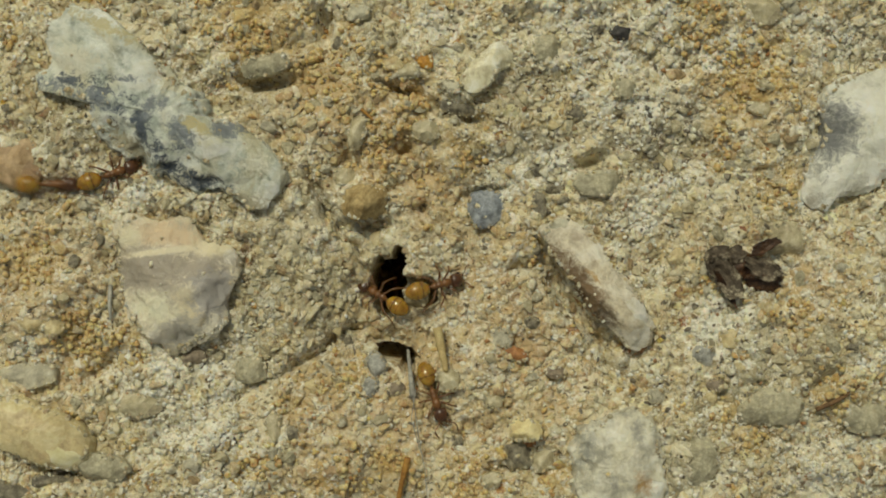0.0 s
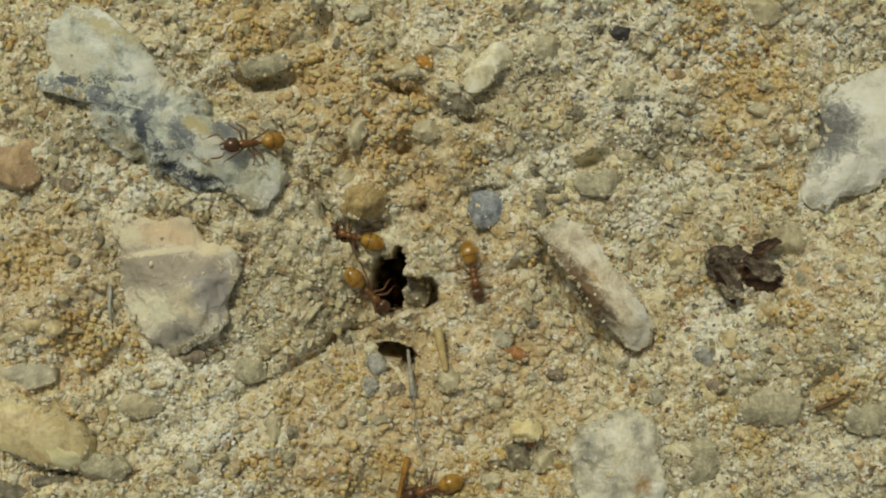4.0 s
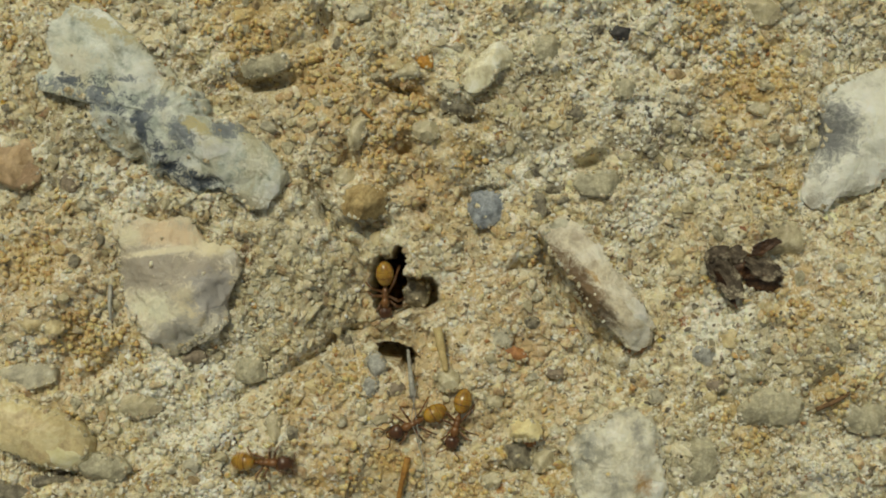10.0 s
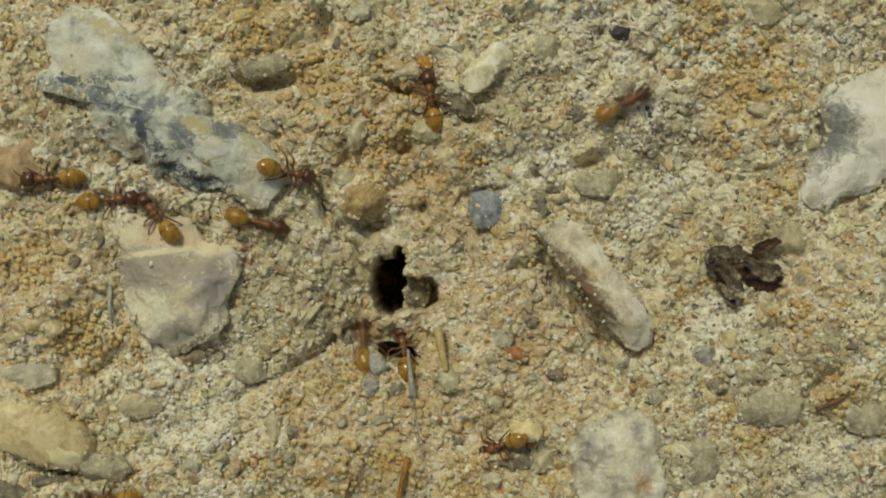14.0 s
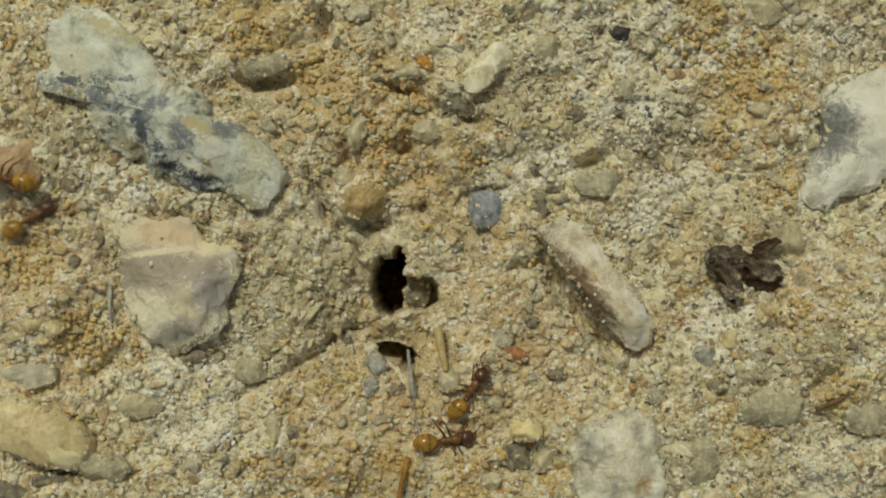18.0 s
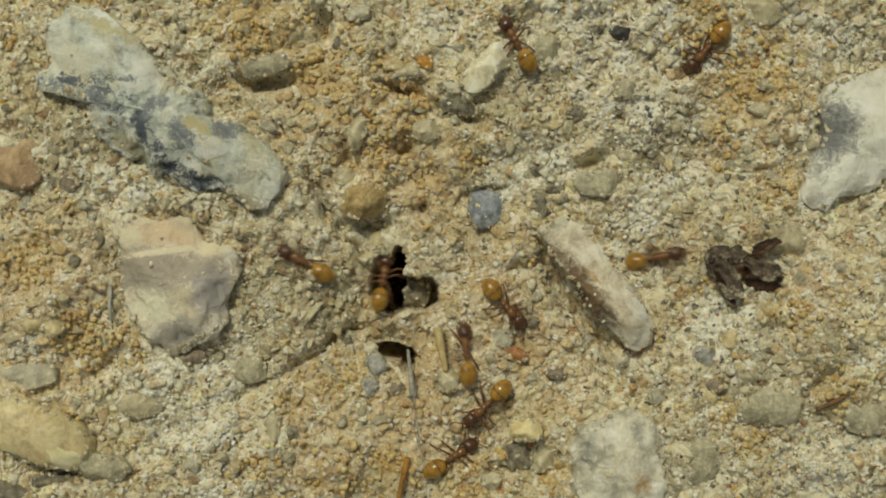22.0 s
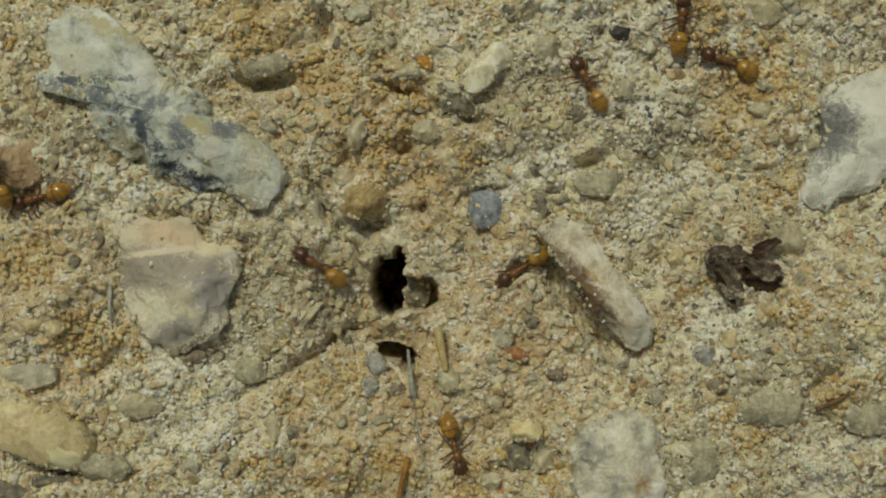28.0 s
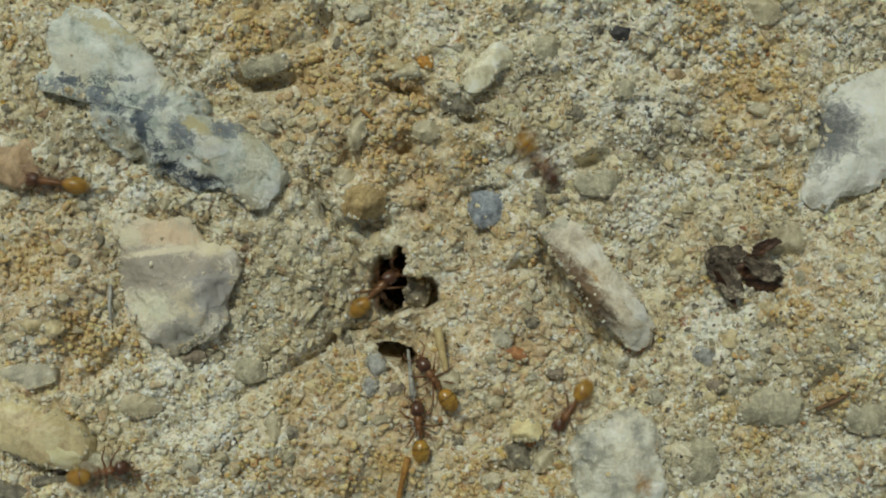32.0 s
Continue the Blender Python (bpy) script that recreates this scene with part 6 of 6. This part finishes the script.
    walk(ANTS[14], trail(surface, ANTS[14], [(10.78, -2.96, -2.04, 170, -12.6), (11, -9.85, -0.86, 145), (11.3, -8.26, -0.45, -26), (11.5, -6.25, -2.58, -64), (11.7, -6.92, -3.16, -243), (12, -7.94, 0.67, -200), (12.3, -10.01, 2.93, -220), (12.5, -10.4, 2.74, -360), (12.7, -9.53, 4.88, -211), (13, -18.37, 7.59, -255), (13.3, -20.34, 9.02, -144), (13.5, -24.14, 3.41, -115), (13.7, -23.05, 3.22, 12), (14, -21.81, 3.92, 183), (14.2, -20.85, 3.41, 160), (14.46, -29.15, 3.41, 180), (17.8, -29.15, 1.69, 0), (18, -22.93, 1.69, 30), (18.3, -17.86, 4.11, 26), (18.8, -3.03, -2.04, -22, -12.6), (20.22, -3.13, -2.04, 50, -12.6), (20.5, 2.74, 4.69, 122), (20.7, 1.4, 6.82, 102), (21, 1.08, 12.31, 92), (21.3, -0.92, 12.63, 150), (21.48, -0.92, 18.21, 90), (26.85, 20.76, 18.21, -90), (27.5, 20.76, 11.35, -143), (27.7, 18.14, 9.41, -170), (28, 16.14, 10.55, -202), (28.3, 14.64, 11.83, -227), (28.5, 13.78, 13.11, -204), (28.7, 11.83, 13.11, -195), (29, 10.71, 13.9, -250), (29.3, 9.34, 11.93, -169), (29.5, 5.77, 12.91, -162), (29.7, 2.65, 9.73, -140), (30, 0.99, 8.96, -125), (30.3, 0.35, 8.55, -98), (30.5, 0.45, 5.07, -79), (30.7, 1.5, 2.46, -100), (31, -0.7, -1.66, -160, -0.9), (31.12, -3.08, -2.04, -171, -12.6), (31.66, -2.87, -2.04, -320, -12.6), (32, 5.39, 5.04, -412)]))
    walk(ANTS[15], trail(surface, ANTS[15], [(11.58, -3.18, -2.04, 160, -12.6), (12, -15.59, 2.65, 173), (12.3, -20.34, 4.4, 153), (12.5, -18.62, 4.18, 168), (12.7, -22.58, 4.88, 188), (13, -21.97, 3.7, 60), (13.3, -19.1, 4.59, -5), (13.5, -18.62, 3.41, 0), (13.7, -18.24, 2.65, 0), (14, -18.62, 2.74, 5), (14.2, -23.76, 2.65, 181), (14.37, -29.15, 2.65, 180)]))
    walk(ANTS[16], trail(surface, ANTS[16], [(12.88, -3.18, -2.04, 53, -12.6), (13, -1.66, -0.29, 60), (13.3, -0.54, -1.88, 60, -0.9), (13.5, -0.73, -1.59, 93, -0.9), (13.7, -0.83, 4.69, 90), (14, -0.67, 8.39, 98), (14.2, -0.06, 9.02, 60), (14.5, 1.02, 8.74, 0), (14.7, 2.19, 8.56, -16), (14.9, 3.48, 8.06, -26), (15.1, 4.82, 7.3, -33), (15.3, 6.13, 6.34, -39), (15.5, 7.33, 5.25, -45), (15.7, 8.35, 4.08, -53), (15.9, 9.11, 2.89, -63), (16.1, 9.54, 1.75, -78), (16.3, 9.54, 0.71, -103), (16.5, 9.06, -0.16, -135), (16.7, 6.73, -2.52, -151), (17, 4.5, -2.68, -155), (17.24, -2.95, -2.04, -185, -12.6), (18.38, -3.09, -2.04, -144, -12.6), (18.5, -6.15, -4.3, -105), (18.7, -7.11, -8, -30), (19, -2.1, -6.6, -90), (19.15, -2.98, -2.04, -259, -12.6), (19.58, -3.01, -2.04, -355, -12.6), (19.7, -1.02, -1.88, -300, -0.9), (20, -1.31, -0.13, -260), (20.3, -0.92, -0.45, -146), (20.5, -3.92, -1.88, -130, -1.8), (20.7, -5.87, -6.25, -151), (21, -6.06, -3.06, -305), (21.3, -12.82, 1.98, -217), (21.63, -3.06, -2.04, -382, -12.6), (22.28, -2.8, -2.04, -204, -12.6), (22.5, -9.25, 0.8, -193), (22.7, -19.39, 3.12, -182), (23, -22.07, 1.21, -178), (23.22, -29.15, 1.21, -180), (24.25, -29.15, 2.93, -360), (24.5, -21.14, 2.93, -372), (24.7, -14.48, 1.56, -370), (25, -7.14, 0.35, -387), (25.3, -3.16, -1.88, -389, -1.8), (25.42, -3.12, -2.04, -389, -12.6), (28.16, -3.03, -2.04, -513, -12.6), (28.3, -7.11, -4.11, -500), (28.5, -8.26, -2.2, -570), (28.7, -8.96, -3.16, -742), (29, -4.11, -3.86, -710), (29.12, -3.12, -2.04, -662, -12.6), (29.88, -2.94, -2.04, -746, -12.6), (30, -1.34, -2.84, -890, -0.9), (30.3, -7.78, 0.03, -931), (30.5, -10.87, 2.93, -944), (30.7, -16.68, 8.74, -909), (31, -22.29, 4.72, -903), (31.21, -29.15, 4.72, -900)]))
    walk(ANTS[17], trail(surface, ANTS[17], [(13.34, -3.09, -2.04, 13, -12.6), (13.5, 1.88, -0.92, 57), (13.7, 3.25, 1.21, 48), (14, 10.14, 8.13, 28), (14.2, 14.73, 13.11, 47), (14.36, 14.73, 18.21, 90), (21.54, 5.77, 18.21, -90), (21.7, 5.77, 13.11, -135), (22, 4.18, 11.51, -240), (22.21, 4.18, 18.21, -270), (22.88, 8.45, 18.21, -450), (23.3, 8.45, 4.88, -450), (23.5, 8.35, 3.41, -300), (23.7, 7.68, 3.41, -464), (24, 7.78, 1.15, -410), (24.3, 8.96, 4.11, -295), (24.5, 9.63, 5.07, -242), (24.7, 7.49, 6.82, -83), (25, 9.92, 2.74, -65), (25.3, 9.92, -2.39, -109), (25.5, 7.88, -3.16, -140), (25.7, 6.59, -3.89, -160), (25.9, 5.11, -4.18, -177), (26.1, 3.47, -4.09, -188), (26.3, 1.73, -3.7, -196), (26.5, -0.08, -3.08, -201), (26.7, -1.93, -2.32, -204, -0.9), (26.9, -3.75, -1.48, -205, -1.8), (27.1, -5.53, -0.65, -205), (27.3, -7.2, 0.1, -203), (27.5, -8.74, 0.7, -199), (27.7, -16.68, 3.41, -189), (28, -22.39, 2.9, -165), (28.3, -20.15, 3.7, 10), (28.5, -23.76, 3.41, 185), (28.67, -29.15, 3.41, 180)]))
    walk(ANTS[18], trail(surface, ANTS[18], [(13.52, -0.35, -18.21, 90), (13.7, -0.35, -12.53, 121), (14, -4.53, -5.71, 95), (14.2, -5.87, -0.16, 79), (14.5, -3.64, -1.21, -25, -1.8), (14.7, -2.78, -1.75, -39, -1.8), (14.9, -2.04, -2.5, -50, -0.9), (15.1, -1.38, -3.42, -59, -0.9), (15.3, -0.83, -4.47, -65), (15.5, -0.37, -5.61, -71), (15.7, 0, -6.82, -75), (15.9, 0.28, -8.04, -79), (16.1, 0.48, -9.24, -82), (16.3, 0.6, -10.39, -86), (16.5, 0.64, -11.45, -90), (16.7, -0.06, -12.05, -90), (17, -1.4, -11.83, -262), (17.3, -1.56, -9.53, -240), (17.5, -2.77, -9.44, -180), (17.7, -1.98, -11.58, -26), (18, 0.03, -10.81, 5), (18.3, -0.26, -10.87, 20), (18.5, -0.06, -11.29, 20), (18.7, 0.26, -11.29, 0), (19, 0.19, -11.61, 65), (19.3, -0.26, -11.58, 80), (19.5, 0.51, -11.45, 50), (19.7, 1.4, -9.63, 71), (20, 1.72, -7.88, 8), (20.3, 1.21, -7.68, -144), (20.5, -1.59, -10.3, -137), (20.75, -1.59, -18.21, -90), (25.31, -4.97, -18.21, -270), (25.5, -4.97, -12.24, -160), (25.7, -6.2, -12.31, -197), (25.9, -7.19, -11.61, -229), (26.1, -7.99, -10.32, -245), (26.3, -8.66, -8.61, -251), (26.5, -9.28, -6.62, -254), (26.7, -9.9, -4.54, -253), (26.9, -10.57, -2.52, -249), (27.1, -11.37, -0.73, -241), (27.3, -12.36, 0.66, -226), (27.5, -13.58, 1.5, -200), (27.7, -14.25, 2.17, -20), (28, -7.08, -0.92, 145), (28.3, -5.64, -0.92, 152), (28.5, -9.73, 0.51, 156), (28.7, -14.25, 2.93, 167), (29, -12.82, 1.24, 145), (29.3, -12.44, 3.92, 75), (29.5, -11.86, 4.88, 129), (29.7, -13.97, 5.84, 251), (30, -13.84, -0.86, 290), (30.34, -3.06, -2.04, 354, -12.6), (31.34, -2.9, -2.04, 509, -12.6), (31.5, -7.3, 0.51, 526), (31.7, -16.2, 2.65, 527), (32, -21.49, 3.67, 532)]))
    walk(ANTS[19], trail(surface, ANTS[19], [(13.57, -3.07, -2.04, 158, -12.6), (13.7, -6.92, -0.45, 151), (14, -10.49, 1.53, -15), (14.2, -13.58, 2.65, 163), (14.5, -12.82, 2.26, 0), (14.7, -12.23, 2.28, 4), (14.9, -12.01, 2.31, 33), (15.1, -12.07, 2.37, 159), (15.3, -12.3, 2.43, 167), (15.5, -12.63, 2.5, 168), (15.7, -12.95, 2.57, 167), (15.9, -13.19, 2.64, 159), (16.1, -13.24, 2.69, 33), (16.3, -13.02, 2.73, 4), (16.5, -12.44, 2.74, 0), (16.83, -2.97, -2.04, -27, -12.6), (21.38, -2.84, -2.04, 37, -12.6), (21.5, -2.68, -2.2, 37, -1.8), (21.7, -0.06, -0.26, -9), (22, 3.51, -3.16, -50), (22.3, 3.16, -3.64, -85), (22.5, 2.84, -3.83, -85), (22.7, 4.78, -3.16, 43), (23, 6.57, -0.29, 45), (23.3, 8.26, -0.45, 171), (23.5, 2.55, 0.32, 172), (23.69, -3.16, -2.04, 203, -12.6)]))
    walk(ANTS[20], trail(surface, ANTS[20], [(15.92, -3.17, -2.04, 165, -12.6), (16.5, -8.86, -0.45, 0), (16.7, -8.55, 0.03, 0), (16.89, -3.11, -2.04, -20, -12.6), (21.37, -2.89, -2.04, 134, -12.6), (21.5, -5.96, 0.99, 150), (21.7, -5.64, 0.51, 224), (22, -7.78, -0.77, 150), (22.3, -16.2, 4.11, 161), (22.5, -22.86, 4.4, 181), (22.7, -23.76, 3.92, 100), (23, -21.49, 3.99, 160), (23.3, -18.14, 3.41, -10), (23.8, -2.95, -2.04, -20, -12.6)]))
    walk(ANTS[21], trail(surface, ANTS[21], [(16.05, -3.1, -2.04, -16, -12.6), (16.5, 1.59, -3.35, -195), (16.7, -3.92, -1.88, -174, -1.8), (17, -7.08, -4.27, -88), (17.3, -7.97, -5.58, -240), (17.5, -6.63, -3.35, -301), (17.62, -3.07, -2.04, -340, -12.6), (18, -3.13, -2.04, -231, -12.6), (18.3, -8.96, 5.36, -103), (18.5, -10.01, 0.7, -68), (18.7, -6.63, -0.45, -22), (19, -3.7, -1.88, -20, -1.8), (19.3, -3.83, -2.36, 0, -1.8), (19.42, -3.01, -2.04, 0, -12.6), (19.83, -3.18, -2.04, 148, -12.6), (20, -7.72, 0.92, 140), (20.3, -15.72, 2.65, 174), (20.5, -19.67, 2.17, 187), (20.8, -29.15, 2.17, 180), (21.33, -29.15, 3.92, 360), (21.5, -23.85, 3.92, 180), (21.67, -29.15, 3.92, 180), (22.52, -29.15, 2.74, 0), (23, -13.9, 2.74, 5), (23.3, -10.87, 2.17, 0), (23.5, -9.06, 2.74, -21), (23.7, -5.36, 0.03, -36), (24, -1.4, -2.77, 10, -0.9), (24.3, -3.64, -1.24, 143, -1.8), (24.5, -6.63, 1.21, 154), (24.7, -10.27, 1.95, 169), (25, -21.49, 4.18, 158), (25.24, -29.15, 4.18, 180), (27.86, -29.15, 4.24, 0), (28, -24.52, 4.24, 100), (28.14, -29.15, 4.24, 180), (28.83, -29.15, 4.24, 0), (29, -23.72, 4.24, 150), (29.3, -20.66, 4.11, -2), (29.5, -19.58, 4.11, 0), (30.05, -2.92, -2.04, -20, -12.6), (30.68, -2.84, -2.04, -64, -12.6), (31, 1.47, -11.19, -25), (31.3, 1.59, -9.92, 112), (31.5, 0.45, -8.67, 120), (31.7, 0.73, -8.2, 130), (32, -0.38, -7.53, 125)]))
    walk(ANTS[22], trail(surface, ANTS[22], [(16.29, -2.82, -2.04, 4, -12.6), (16.5, -0.83, -1.88, -160, -0.9), (16.7, -0.54, -2.87, -160, -0.9), (17, -3, -2.36, -270, -1.8), (17.3, -4.11, -2.52, -300, -1.8), (17.5, -3.25, -2.2, -330, -1.8), (17.7, -4.4, -1.56, -340), (17.82, -2.9, -2.04, -379, -12.6), (18.31, -2.81, -2.04, -348, -12.6), (19, 18.37, 2.65, -380), (19.34, 29.15, 2.65, -360)]))
    walk(ANTS[23], trail(surface, ANTS[23], [(21.41, -3.19, -2.04, 13, -12.6), (21.7, 6.06, 0.03, -4), (22, 12.24, -0.45, 12), (22.3, 20.06, 3.92, 3), (22.5, 24.33, 0.22, -41), (22.65, 29.15, 0.22, 0)]))
    walk(ANTS[24], trail(surface, ANTS[24], [(21.46, -3.08, -2.04, -151, -12.6), (21.7, -9.73, -5.77, -329), (22, -3.48, -2.04, -280, -1.8), (22.12, -2.81, -2.04, -280, -12.6), (22.86, -2.89, -2.04, -344, -12.6), (23, 1.15, -0.86, -302), (23.3, -0.26, -0.92, -350), (23.5, -0.83, -1.4, -457, -0.9), (23.7, -0.73, -5.07, -449), (23.82, -3.03, -2.04, -593, -12.6)]))
    walk(ANTS[25], trail(surface, ANTS[25], [(21.84, -2.82, -2.04, 161, -12.6), (22.3, -16.87, 2.65, 190), (22.69, -29.15, 2.65, 180), (24.82, -29.15, 13.68, 0), (25, -23.41, 13.68, 0), (25.14, -23.41, 18.21, 90), (26.81, 14.96, 18.21, -90), (27.5, 14.96, 10.97, -175), (27.7, 11.35, 10.68, -166), (28, 8.16, 9.28, -240), (28.3, 6.92, 8.74, -386), (28.5, 14.16, 6.31, -398), (28.7, 13.11, 3.92, -496), (29, 7.46, -0.19, -475), (29.3, 8.64, -4.3, -620), (29.5, 8.16, -1.88, -619), (29.85, -2.95, -2.04, -539, -12.6), (30.38, -2.87, -2.04, -544, -12.6), (30.5, -5.17, -1.88, -560), (30.7, -6.25, -0.45, -584), (31, -7.37, 0.26, -560), (31.3, -9.34, -4.11, -467), (31.5, -9.25, -5.77, -470), (31.7, -8.96, -5.07, -328), (32, -3.95, -2.52, -315, -1.8)]))
    walk(ANTS[26], trail(surface, ANTS[26], [(22.88, -3.08, -2.04, 170, -12.6), (23, -3.57, -1.56, 170, -1.8), (23.12, -3.12, -2.04, 170, -12.6)]))
    walk(ANTS[27], trail(surface, ANTS[27], [(23.2, -3.02, -2.04, 13, -12.6), (23.7, 12.53, 1.5, -60), (24, 12.53, -0.35, -72), (24.3, 12.31, 0.22, 100), (24.5, 11.54, 1.5, 171), (24.7, 7.21, 0.99, 202), (25, 3, -1.95, 192), (25.3, -0.26, -2.2, 162), (25.5, -0.06, -0.92, 40), (25.7, 0.96, -0.15, 35), (25.9, 2.1, 0.59, 31), (26.1, 3.33, 1.3, 29), (26.3, 4.61, 2, 29), (26.5, 5.9, 2.71, 29), (26.7, 7.17, 3.43, 31), (26.9, 8.39, 4.19, 34), (27.1, 9.51, 5, 38), (27.3, 10.51, 5.88, 44), (27.5, 11.35, 6.82, 53), (27.7, 13.3, 9.41, 71), (28, 13.42, 12.85, 85), (28.3, 17.57, 11.64, -64), (28.5, 17.06, 5.36, -91), (28.7, 17.35, 1.21, -114), (29, 10.97, -8.51, -168), (29.3, 10.97, -18.21, -90), (31.13, -17.25, -18.21, -270), (31.3, -17.25, -12.82, -190), (31.47, -17.25, -18.21, -90)]))
    walk(ANTS[28], trail(surface, ANTS[28], [(30.7, 5.71, 18.21, -90), (31, 5.71, 8.58, -142), (31.43, -3.14, -2.04, -129, -12.6)]))
    walk(ANTS[29], trail(surface, ANTS[29], [(31.82, -18.94, -18.21, 90), (32, -18.94, -12.34, 12)]))


motions()
